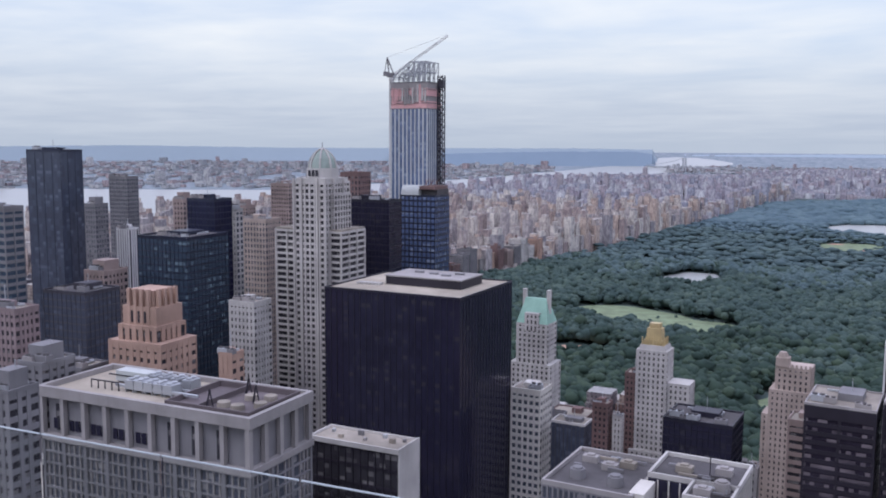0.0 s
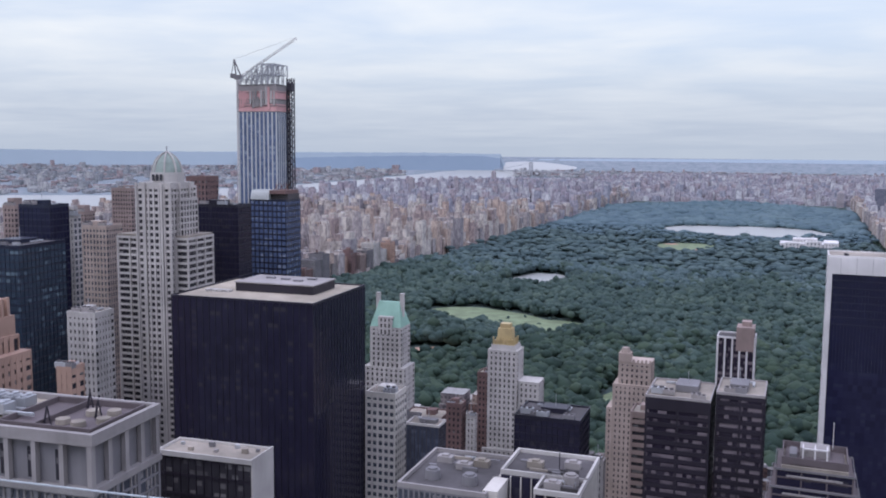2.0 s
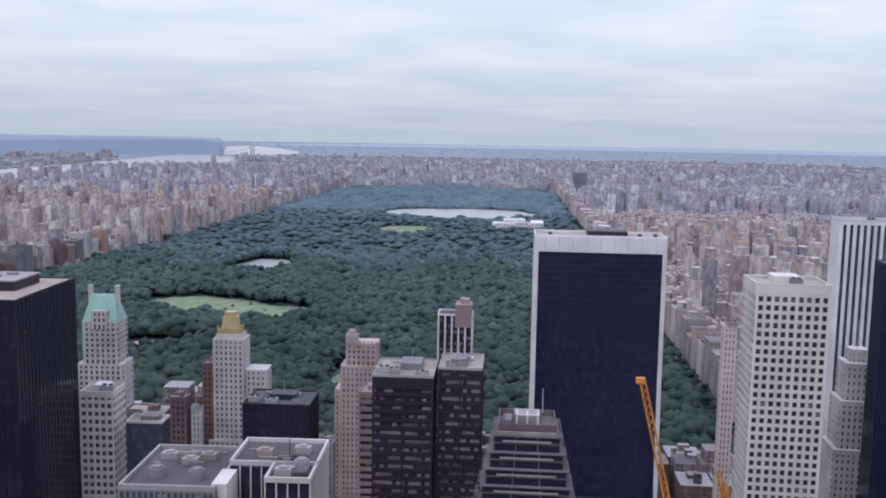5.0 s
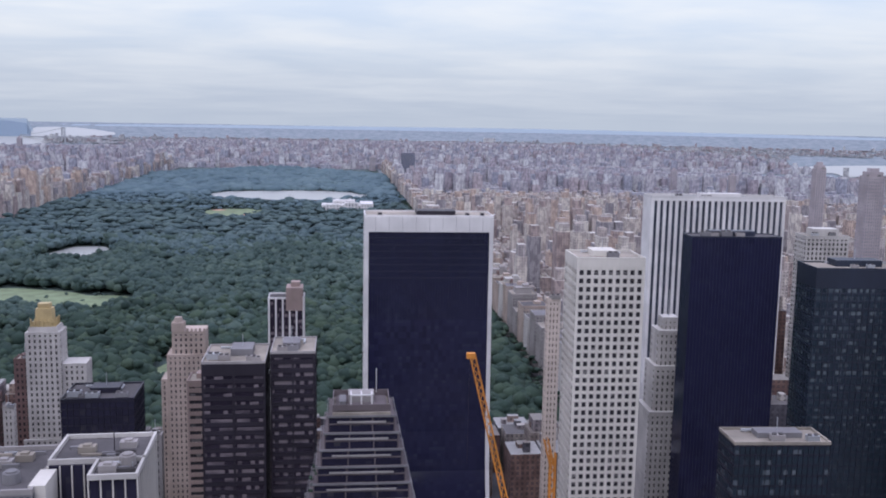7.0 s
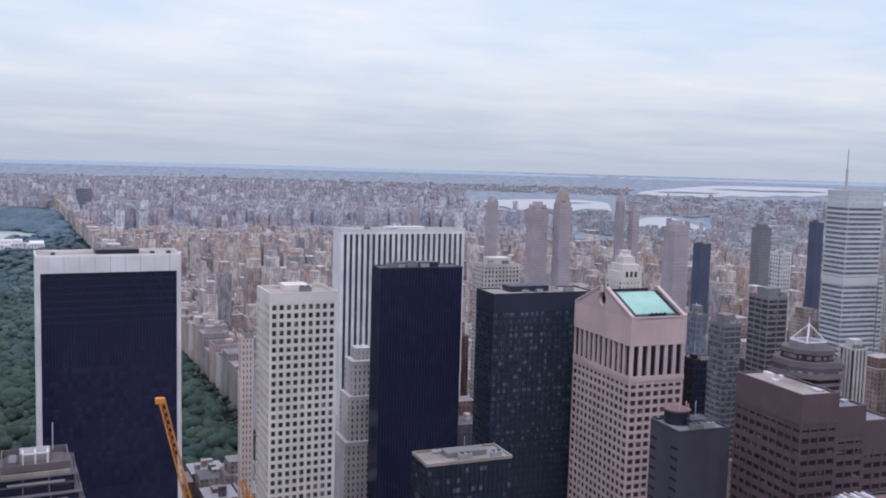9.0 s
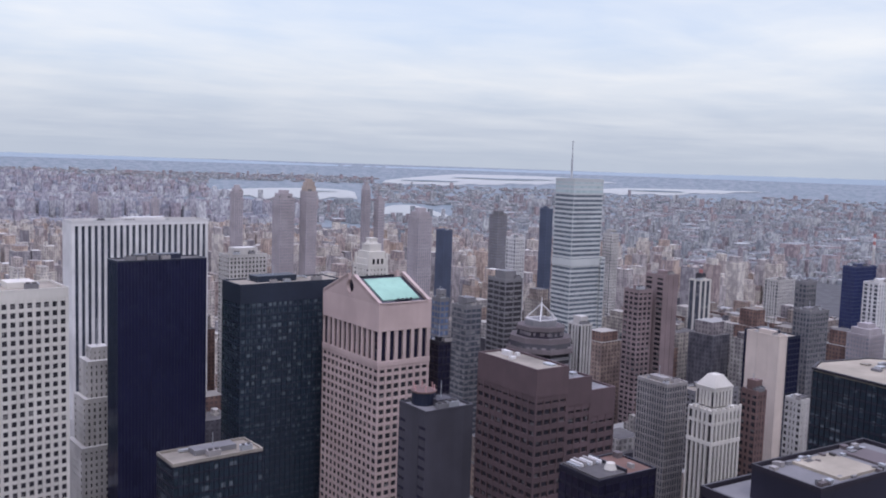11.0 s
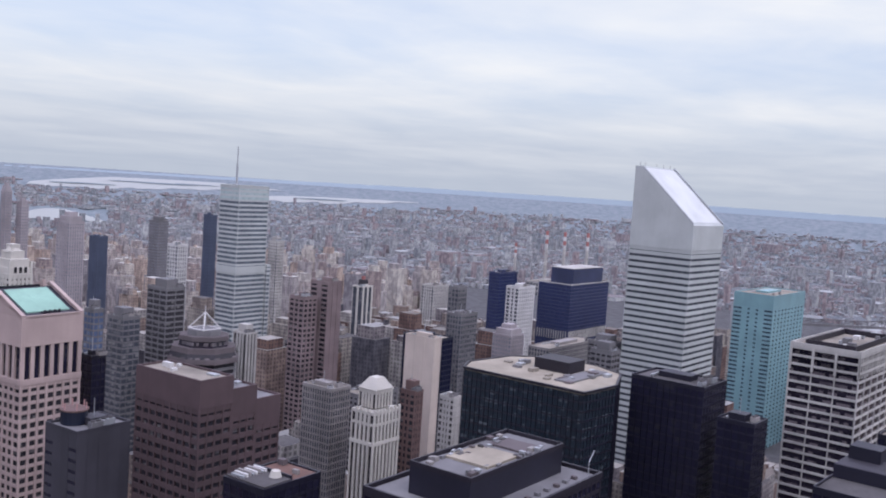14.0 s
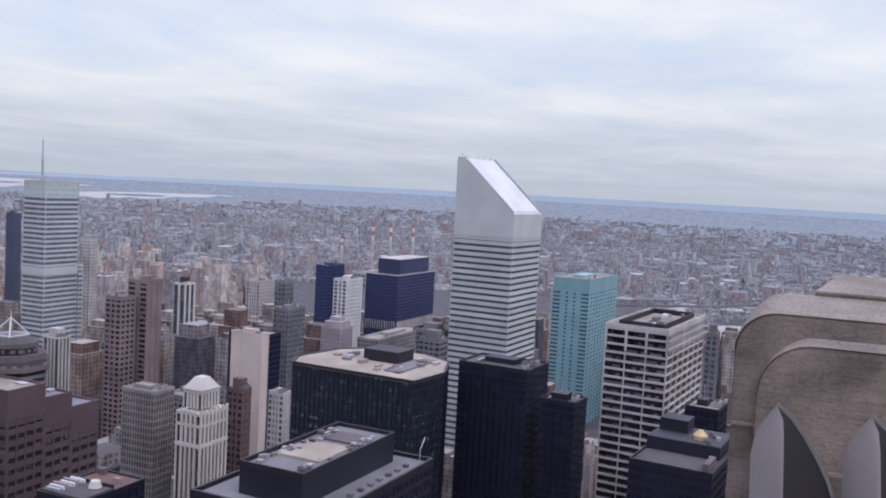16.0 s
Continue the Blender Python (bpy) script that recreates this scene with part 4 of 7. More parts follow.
def lattice(bm, a, b, half, n, r, up=(0, 0, 1)):
    """An open four-chord truss from a to b."""
    a, b = Vector(a), Vector(b)
    ax = (b - a).normalized()
    s = ax.cross(Vector(up)).normalized()
    t = ax.cross(s)
    rails = [[a + (b - a) * i / n + s * half * u + t * half * v for i in range(n + 1)] for u, v in ((-1, -1), (1, -1), (1, 1), (-1, 1))]
    for k in range(4):
        add_beam(bm, rails[k][0], rails[k][-1], r)
        for i in range(n):
            add_beam(bm, rails[k][i], rails[(k + 1) % 4][i + 1], r * 0.6)


# ---- grid office with open cooling plant on the roof
p = thing("grid_office", "grey stone office slab with deep piers and open roof plant", "office building", -225, 207, 0, 5.8)
block(-225, 207, 85, 33)
storeys(p, -42.5, 42.5, -16.5, 16.5, 0, 160, GREYSTONE, GREYWIN, bay=9.44, storey=4.1, pier=1.5, band=0.6, proud=0.9, deep="se")
bm = bmesh.new()
for i in range(9):
    for j in range(1, 4):
        u = -42.5 + 9.44 * (i + j / 4)
        add_box(bm, u - 0.28, u + 0.28, -16.05, -15.55, 60, 160)
for i in range(4):
    for j in range(1, 4):
        u = -16.5 + 8.25 * (i + j / 4)
        add_box(bm, 41.6, 42.05, u - 0.28, u + 0.28, 60, 160)
tagged(part("mullion_grid", bm, LIMESTONE, p), kind="stuff")
box("ledge", -43, 43, -17, 17, 160, 162, LIMESTONE, p)
box("blind_storey", -40.6, 40.6, -14.6, 14.6, 162, 174.5, GREYSTONE, p)
ob = box("panel", -1.2, 1.2, -0.2, 0.2, 163, 172, DARKWIN, p)
ob.location = (-42.5 + 9.44 * 0.5 + 2.0, -14.75, 0)
repeat(ob, [(-42.5 + 9.44 * (i + 0.5) + 2.0, -14.75, 0) for i in (5, 6, 7)])
ob = box("vent_window", -0.9, 0.9, -0.2, 0.2, 163.5, 167, BLACKWIN, p)
ob.location = (-42.5 + 9.44 * 0.8, -14.76, 0)
repeat(ob, [(-42.5 + 9.44 * (i + q), -14.76, 0) for i in range(0, 5) for q in (0.3, 0.55, 0.8)][1:])
ob = box("pier", -0.75, 0.75, -0.9, 0.9, 162, 175, LIMESTONE, p)
ob.location = (-41.7, -15.9, 0)
repeat(ob, [(-41.7 + 83.4 * i / 9, -15.9, 0) for i in range(1, 10)] + [(41.6, -15.9 + 31.8 * i / 4, 0) for i in range(1, 5)] + [(-41.6, -15.9 + 31.8 * i / 4, 0) for i in range(1, 5)] + [(-41.7 + 83.4 * i / 9, 15.9, 0) for i in range(1, 9)])
parapet(p, 86, 34, 174.5, 3.5, 1.6, LIMESTONE)
box("roof", -41.4, 41.4, -15.4, 15.4, 174.5, 176.2, SANDROOF, p)
box("tray", 8, 40, -13.5, 13.5, 176.2, 176.6, TIER, p)
for a, b, c, d in ((8, 40, -13.5, -12.9), (8, 40, 12.9, 13.5), (8, 8.6, -12.9, 12.9), (39.4, 40, -12.9, 12.9), (20, 20.6, -12.9, 12.9)):
    box("tray_wall", a, b, c, d, 176.6, 178.4, TIER, p)
for a, c in ((25, -6), (31, -7), (36, -2), (28, 4), (34, 6)):
    bm = bmesh.new()
    add_prism(bm, [(a + u, c + v) for u, v in ngon(14, 2.3)], 176.6, 178.2, 0.9)
    part("fan_shroud", bm, TERRACE, p)
for a, c in ((32, 1), (22, -9), (24, 8)):
    bm = bmesh.new()
    for e in (-1, 1):
        add_beam(bm, (a + e * 1.3, c, 176.6), (a, c, 182.5), 0.16)
    add_beam(bm, (a, c - 1.2, 176.6), (a, c, 182.5), 0.16)
    part("rigging_tripod", bm, DARKBRONZE, p)
for i, (a, c) in enumerate(((-14, -3), (-10, -3), (-6, -3), (-2, -3), (2, -3), (-12, 5), (-7, 5), (-2, 5), (3, 5))):
    bm = bmesh.new()
    add_box(bm, a - 1.8, a + 1.8, c - 2.6, c + 2.6, 177.2, 180.2)
    for e in (-1.2, 1.2):
        add_prism(bm, [(a + u, c + e + v) for u, v in ngon(10, 1.0)], 180.2, 180.8)
    add_box(bm, a - 1.6, a - 1.3, c - 2.4, c + 2.4, 176.2, 177.2)
    add_box(bm, a + 1.3, a + 1.6, c - 2.4, c + 2.4, 176.2, 177.2)
    part("air_handler", bm, STEEL, p)
box("plant_house", -27, -13, 2, 7, 177.0, 180.6, ALUMINIUM, p)
box("plant_base", -26.5, -13.5, 2.5, 6.5, 176.2, 177.0, TIER, p)
bm = bmesh.new()
for i in range(5):
    add_beam(bm, (-30 + i * 3, -6, 176.2), (-30 + i * 3, -6, 179), 0.15)
add_beam(bm, (-30, -6, 179), (-18, -6, 179), 0.2)
add_beam(bm, (-30, 2, 179), (-18, 2, 179), 0.2)
part("pipe_rack", bm, DARKBRONZE, p)
bm = bmesh.new()
add_beam(bm, (-20, -5, 178), (14, -5, 178), 0.45)
add_beam(bm, (-20, 0, 177.5), (8, 0, 177.5), 0.45)
part("duct", bm, STEEL, p)

# ---- roof house of the black slab
p = thing("roof_house", "low dark plant house with pale roof on a black tower", "roof structure", -228, 376, 189.75, 4.0)
box("wall", -20, 20, -12, 12, 0, 4.6, DARKBRONZE, p)
box("roof", -20.5, 20.5, -12.5, 12.5, 4.6, 5.2, LIMESTONE, p)
ob = box("roof_hatch", -2.2, 2.2, -1, 1, 5.2, 6.0, GREYSTONE, p)
repeat(ob, [(-9, 2, 0), (8, -3, 0), (12, 4, 0)])
for i in range(7):
    box("roof_unit", -33 + i * 1.9, -31.8 + i * 1.9, -18, -14, 0, 1.6, PALE, p)

# ---- orange brick house with setbacks
p = thing("orange_house", "orange brick apartment house with stepped setbacks", "apartment tower", -310, 274, 0, 6.4)
block(-310, 274, 30, 25)
storeys(p, -14.5, 14.5, -11.5, 11.5, 0, 172, ORANGE, DARKWIN, bay=4.0, storey=4.2, pier=2.2, band=2.2, proud=0.5, deep="se")
box("terrace", -14.5, 14.5, -11.5, 11.5, 172, 173.2, ORANGE, p)
storeys(p, -10.5, 10.5, -9.5, 9.5, 173.2, 180, ORANGE, DARKWIN, bay=4.0, storey=6.8, pier=2.4, band=1.8, proud=0.5, deep="se")
box("setback", -9.0, 9.5, -8.0, 8.5, 180, 188, ORANGE, p)
box("crown", -6.8, 7.0, -6.6, 6.8, 188, 195, ORANGE, p)
ob = box("buttress", -0.8, 0.8, -0.7, 0.7, 180, 195.6, ORANGE, p)
ob.location = (-5.5, -7.6, 0)
repeat(ob, [(-2, -7.6, 0), (1.5, -7.6, 0), (5.2, -7.6, 0), (8.4, -5, 0), (8.4, -1.5, 0), (8.4, 2, 0), (8.4, 5.5, 0)])
ob = box("notch_window", -0.5, 0.5, -0.2, 0.2, 181, 186, DARKWIN, p)
ob.location = (-3.7, -8.06, 0)
repeat(ob, [(0, -8.06, 0), (3.4, -8.06, 0)])

# ---- domed tower
p = thing("domed_tower", "cream octagonal tower with ribbed green dome", "apartment tower", -332, 422, 0, 5.1)
block(-332, 422, 38, 38)
storeys(p, -26, -9.5, -11, 16, 0, 208, DOMESTONE, DARKWIN, bay=8, storey=3.5, pier=1.0, band=1.3, proud=0.9, deep="s")
storeys(p, 11.5, 19.5, -11, 16, 0, 208, DOMESTONE, DARKWIN, bay=8, storey=3.5, pier=0.9, band=1.3, proud=0.9, deep="se")
box("terrace", -25.5, 19, -10.5, 15.5, 208, 209, TERRACE, p)
storeys(p, -9.5, 11.5, -15, 12, 0, 236, DOMESTONE, DARKWIN, bay=3.5, storey=3.5, pier=1.1, band=1.45, proud=0.6, deep="se")
ob = box("corner_shaft", -0.55, 0.55, -0.6, 0.6, 0, 238, DOMESTONE, p)
ob.location = (-9.6, -15, 0)
repeat(ob, [(11.6, -15, 0), (-4.3, -15.2, 0), (6.3, -15.2, 0), (11.9, -6, 0), (11.9, 4, 0)])
storeys(p, -12, -9.5, -9, 9, 209, 229, DOMESTONE, DARKWIN, bay=3, storey=3.5, pier=1.0, band=1.1, proud=0.4, deep="s")
storeys(p, 11.5, 14, -9, 9, 209, 229, DOMESTONE, DARKWIN, bay=3, storey=3.5, pier=1.0, band=1.1, proud=0.4, deep="e")
box("shaft_roof", -8.5, 10.5, -14, 11, 236, 238, PALE, p)
bm = bmesh.new()
add_prism(bm, [(1 + u, -1 + v) for u, v in ngon(8, 9.4, 22.5)], 238, 243.5)
part("drum", bm, PALE, p)
ob = box("drum_window", -0.7, 0.7, -0.25, 0.25, 239, 242.5, DARKWIN, p)
ob.location = (-1.5, -10.9, 0)
repeat(ob, [(1, -10.9, 0), (3.5, -10.9, 0)])
bm = bmesh.new()
prof = [(8.0, 243.5), (7.6, 246), (6.6, 249), (4.7, 251.8), (2.2, 253.8), (0.3, 254.6)]
for (r0, z0), (r1, z1) in zip(prof, prof[1:]):
    add_prism(bm, [(1 + u, -1 + v) for u, v in ngon(16, r0)], z0, z1, r1 / r0)
part("dome", bm, stone("dome_copper", (0.29, 0.35, 0.31), 0.7, 0.3), p, "pale green ribbed dome")
for i in range(8):
    bm = bmesh.new()
    c, s = math.cos(radians(45 * i + 22.5)), math.sin(radians(45 * i + 22.5))
    for (r0, z0), (r1, z1) in zip(prof, prof[1:]):
        add_beam(bm, (1 + r0 * 1.03 * c, -1 + r0 * 1.03 * s, z0), (1 + r1 * 1.03 * c, -1 + r1 * 1.03 * s, z1 + 0.2), 0.42)
    part("rib", bm, PALE, p)
bm = bmesh.new()
add_beam(bm, (1, -1, 254.4), (1, -1, 258), 0.25)
part("finial", bm, STEEL, p)

# ---- supertall under construction
p = thing("unfinished_tower", "blue striped glass skyscraper under construction with red netting", "skyscraper", -357, 563, 0, 4.3)
block(-357, 563, 34, 30)
storeys(p, -15, 15, -11, 11, 0, 282, ALUMINIUM, BLUEWIN, bay=3.3, storey=4.2, pier=1.0, proud=0.35, bands=False, deep="se")
for z0, z1, m in ((282, 287.5, REDNET), (287.5, 291, LIMESTONE), (291, 296.5, REDNET), (296.5, 301, LIMESTONE)):
    box("safety_net" if m is REDNET else "raw_floor", -14.7, 14.7, -10.7, 10.7, z0, z1, m, p)
ob = box("slab_edge", -15.1, 15.1, -11.1, 11.1, 0, 0.5, GREYSTONE, p)
ob.location.z = 282
repeat(ob, [(0, 0, 286), (0, 0, 290.5), (0, 0, 295.5), (0, 0, 300.5)])
rng = random.Random(3)
for i in range(14):
    u = -13 + 2 * i
    o = box("hanging_sheet", u - rng.uniform(0.4, 0.9), u + rng.uniform(0.4, 0.9), -11.4, -11.2, 283 + rng.uniform(0, 6), 292 + rng.uniform(0, 8), rng.choice((REDNET, REDNET, PALE, LIMESTONE)), p)
bm = bmesh.new()
for i in range(7):
    u = -13 + i * 4.3
    h = 305 + max(0, min(1, i / 3)) * 10
    for v in (-10, -3, 4, 10):
        add_beam(bm, (u, v, 301), (u, v, h), 0.28)
        if i < 6:
            h2 = 305 + max(0, min(1, (i + 1) / 3)) * 10
            add_beam(bm, (u, v, h), (u + 4.3, v, h2), 0.28)
            add_beam(bm, (u, v, 303), (u + 4.3, v, h2), 0.2)
            add_beam(bm, (u, v, 301 + (h - 301) / 2), (u + 4.3, v, 301 + (h2 - 301) / 2), 0.2)
    for za in (h, 301 + (h - 301) / 2):
        add_beam(bm, (u, -10, za), (u, 10, za), 0.25)
part("steel_frame", bm, STEEL, p, "open pale steel frame")
bm = bmesh.new()
lattice(bm, (17.2, 6, 120), (17.2, 6, 306), 1.9, 44, 0.32, (0, 1, 0))
add_box(bm, 15.4, 19.6, 4, 8, 297, 303)
part("hoist_tower", bm, CHARCOAL, p, "dark builder's hoist mast")
bm = bmesh.new()
lattice(bm, (-17, -6, 200), (-17, -6, 305), 1.0, 30, 0.3, (0, 1, 0))
part("crane_mast", bm, WHITE, p, "white tower crane mast")
bm = bmesh.new()
add_box(bm, -20, -14.5, -7.5, -4.5, 305, 308)
add_box(bm, -23, -20, -7.2, -4.8, 306, 309)
add_beam(bm, (-19, -6, 308), (-20.5, -6, 319), 0.35)
add_beam(bm, (-15.5, -6, 308), (-20.5, -6, 319), 0.35)
add_beam(bm, (-22.5, -6, 309), (-20.5, -6, 319), 0.2)
part("crane_cab", bm, GREYSTONE, p)
bm = bmesh.new()
lattice(bm, (-15, -6, 307), (29, -8, 332), 0.6, 16, 0.09)
add_beam(bm, (-20.5, -6, 319), (26, -8, 332), 0.08)
part("crane_jib", bm, WHITE, p, "white lattice crane jib")

p = thing("glass_podium_tower", "blue glass lower tower with curved pale top", "office building", -342, 551, 0, 4.2)
block(-342, 551, 28, 22)
storeys(p, -14, 14, -11, 11, 0, 222, NAVYSTEEL, BLUEWIN, bay=3.4, storey=4.0, pier=0.7, band=1.2, proud=0.3, deep="se")
bm = bmesh.new()
for i in range(8):
    u0, u1 = -14 + 1.0 + i * 1.75, -14 + 1.0 + i * 1.75 + 1.5
    arc = [(-11.2 + 3.5 * (1 - math.cos(radians(q))), 222 + 6.5 * math.sin(radians(q))) for q in (0, 20, 40, 60, 78, 90)] + [(4, 228.5), (4, 222)]
    va, vb = [bm.verts.new((u0, y, z)) for y, z in arc], [bm.verts.new((u1, y, z)) for y, z in arc]
    for j in range(len(arc)):
        k = (j + 1) % len(arc)
        bm.faces.new((va[j], va[k], vb[k], vb[j]))
    bm.faces.new(va)
    bm.faces.new(vb[::-1])
part("curved_top", bm, ALUMINIUM, p, "pale curved metal roof")
box("roof", -13, 13.5, -7, 10.5, 222, 226, TARROOF, p)
bm = bmesh.new()
add_box(bm, 1, 13, -10.5, 10, 226, 228.4)
part("raw_storey", bm, BROWN, p)
bm = bmesh.new()
for a in (2, 6, 10):
    add_beam(bm, (a, -6, 228), (a + 3, -3, 233), 0.2)
    add_beam(bm, (a + 3, -6, 228), (a, -3, 233), 0.2)
part("scaffold", bm, RUST, p)

# ---- copper-roofed hotel
p = thing("copper_roof_tower", "white brick tower with steep green copper roof", "apartment tower", -256, 556, 0, 3.4)
block(-256, 556, 28, 22)
storeys(p, -15, 14, -10, 10, 0, 112, PALE, DARKWIN, bay=3.6, storey=3.6, pier=1.9, band=1.5, proud=0.4, deep="se")
storeys(p, -11, 11, -9, 9, 112, 139, PALE, DARKWIN, bay=3.6, storey=3.6, pier=1.9, band=1.5, proud=0.4, deep="se")
storeys(p, -5, 5, -9.6, 6, 134, 146, PALE, DARKWIN, bay=3.6, storey=3.6, pier=1.6, band=1.4, proud=0.4, deep="se")
bm = bmesh.new()
a = [bm.verts.new(c) for c in ((-11, -9, 139), (11, -9, 139), (11, 9, 139), (-11, 9, 139), (-7.4, -1.5, 155), (7.4, -1.5, 155), (7.4, 1.5, 155), (-7.4, 1.5, 155))]
for f in ((0, 1, 5, 4), (1, 2, 6, 5), (2, 3, 7, 6), (3, 0, 4, 7), (4, 5, 6, 7)):
    bm.faces.new([a[i] for i in f])
part("copper_roof", bm, COPPER, p, "steep pale green copper roof")
for e in (-8.6, 8.6):
    box("chimney", e - 1.1, e + 1.1, -1.6, 1.6, 141, 160, PALE, p)
    box("chimney_cap", e - 1.3, e + 1.3, -1.8, 1.8, 160, 160.8, PALE, p)
bm = bmesh.new()
for e in (-4, 0, 4):
    add_prism(bm, [(e - 0.9, -8.6), (e + 0.9, -8.6), (e + 0.9, -5), (e - 0.9, -5)], 139.5, 145, 0.5)
part("dormer", bm, PALE, p)

# ---- gold-topped tower
p = thing("gold_top_tower", "cream brick tower with stepped gold crown", "apartment tower", -177, 566, 0, 2.2)
block(-177, 566, 24, 20)
storeys(p, -10, 10, -8, 8, 0, 128, PALE, DARKWIN, bay=3.3, storey=3.7, pier=1.9, band=1.6, proud=0.4, deep="se")
for w, z0, z1 in ((8.6, 128, 131), (6.8, 131, 134), (4.9, 134, 141.5)):
    bm = bmesh.new()
    add_prism(bm, [(-w, -w * 0.8), (w, -w * 0.8), (w, w * 0.8), (-w, w * 0.8)], z0, z1, 0.93)
    part("crown_step", bm, GOLD if z0 >= 131 else PALE, p)
ob = box("gold_fin", -0.35, 0.35, -0.3, 0.3, 131, 136, GOLD, p)
ob.location = (-6.9, -5.8, 0)
repeat(ob, [(-6.9 + 2.3 * i, -5.8, 0) for i in range(1, 7)] + [(7.0, -4 + 2.6 * i, 0) for i in range(4)])
box("crown_box", -3.4, 3.4, -2.6, 2.6, 141.5, 144.5, GOLD, p)
storeys(p, 10, 24, -6, 9, 0, 108, PALE, DARKWIN, bay=3.3, storey=3.7, pier=1.9, band=1.6, proud=0.4, deep="se")
storeys(p, -13, 27, -9.5, -8, 0, 62, PALE, DARKWIN, bay=3.3, storey=3.7, pier=1.9, band=1.6, proud=0.4, deep="se")

# ---- tan stepped tower
p = thing("tan_stepped_tower", "tan brick tower with stepped turrets", "apartment tower", -94, 574, 0, 1.2)
block(-94, 574, 26, 22)
storeys(p, -12, 12, -10, 10, 0, 112, CREAM, DARKWIN, bay=3.2, storey=3.6, pier=1.9, band=1.7, proud=0.4, deep="se")
storeys(p, -9, 11, -8, 9, 112, 126, CREAM, DARKWIN, bay=3.2, storey=3.6, pier=1.9, band=1.7, proud=0.4, deep="se")
box("turret", -9, -1.5, -8.5, -1, 126, 131.5, CREAM, p)
bm = bmesh.new()
add_prism(bm, [(-5.2 + u, -4.7 + v) for u, v in ngon(10, 3.2)], 131.5, 134.5, 0.7)
part("turret_cap", bm, CREAM, p)
ob = box("crenel", -0.6, 0.6, -0.4, 0.4, 126, 128, CREAM, p)
ob.location = (0.5, -7.8, 0)
repeat(ob, [(0.5 + 2.5 * i, -7.8, 0) for i in range(1, 5)])
storeys(p, -16, -12, -8, 9, 0, 96, CREAM, DARKWIN, bay=3.2, storey=3.6, pier=1.6, band=1.6, proud=0.4, deep="s")

# ---- white-framed office with roof wells
p = thing("white_frame_office", "white-framed office with dark glazed notch and roof wells", "office building", -76, 236, 0, 2.2)
block(-76, 236, 50, 36)
storeys(p, -23, 2, -17, 14, 0, 167, GREYSTONE, GREYWIN, bay=1.6, storey=4.0, pier=0.5, band=0.5, proud=0.3, deep="se")
storeys(p, 2, 14, -4, 16, 0, 169, IVORY, BLACKWIN, bay=3.0, storey=4.0, pier=0.32, proud=0.4, bands=False, deep="se")
storeys(p, 14, 26, -14, 16, 0, 169, IVORY, BLACKWIN, bay=3.0, storey=4.0, pier=0.32, proud=0.4, bands=False, deep="se")
box("white_wall", 0.5, 4.5, -15, -4.2, 0, 168.5, IVORY, p)
for a, b, c, d, zt in ((-23, 2, -17, 14, 167.05), (2, 26, -3, 16.4, 169.05), (14, 26, -14.4, -2, 169.05)):
    bm = bmesh.new()
    for x0, x1, y0, y1 in ((a, b, c, c + 0.7), (a, b, d - 0.7, d), (a, a + 0.7, c + 0.7, d - 0.7), (b - 0.7, b, c + 0.7, d - 0.7)):
        add_box(bm, x0, x1, y0, y1, zt, zt + 1.4)
    part("roof_rim", bm, LIMESTONE if a < 0 else PALE, p)
    box("roof_well", a + 0.7, b - 0.7, c + 0.7, d - 0.7, zt, zt + 0.25, TARROOF, p)
    for _ in range(7):
        u, v = rng.uniform(a + 2, b - 6), rng.uniform(c + 2, d - 4)
        box("pipe_run", u, u + rng.uniform(2, 6), v, v + rng.uniform(0.3, 1.2), zt + 0.25, zt + rng.uniform(0.7, 1.5), rng.choice((STEEL, TARROOF, GREYSTONE, TERRACE)), p)
for i, (a, c, z0) in enumerate(((-16, -8, 167.3), (-10, 2, 167.3), (-17, 6, 167.3), (-5, -9, 167.3), (-6, 6, 167.3), (18, -9, 169.3), (22, -5, 169.3), (10, 5, 169.3), (20, 8, 169.3))):
    bm = bmesh.new()
    if i % 3 == 0:
        add_prism(bm, [(a + u, c + v) for u, v in ngon(14, 2.2)], z0, z0 + 2.6, 0.92)
        add_prism(bm, [(a + u, c + v) for u, v in ngon(14, 1.4)], z0 + 2.6, z0 + 3.1)
    else:
        add_box(bm, a - 2.2, a + 2.2, c - 1.4, c + 1.4, z0, z0 + 1.8)
        add_box(bm, a - 1.0, a + 1.0, c - 0.9, c + 0.9, z0 + 1.8, z0 + 2.3)
    part("roof_plant", bm, rng.choice((LIMESTONE, GREYSTONE, CHARCOAL, TERRACE)), p)
bm = bmesh.new()
add_beam(bm, (17, 4, 168), (17, 4, 175), 0.12)
add_beam(bm, (17, 4, 175), (15.5, 3, 175.5), 0.1)
part("davit", bm, DARKBRONZE, p)
box("sign_board", -15, -9, -17.25, -17.05, 158, 164.5, WHITE, p, "white sign board with illegible dark bars")
for e in (-14, -12.3, -10.6):
    box("sign_bar", e, e + 0.7, -17.4, -17.26, 159, 163.5, BLACKSTEEL, p)
box("sign_bar", -14, -9.9, -17.42, -17.27, 161, 161.7, BLACKSTEEL, p)

# ---- stepped glass ziggurat
p = thing("terraced_office", "glass office stepping out in pale-railed terraces", "office building", 8.4, 348, 0, -0.4)
block(6, 348, 46, 36)
zt, w, d = 146.0, 25.5, 22.0
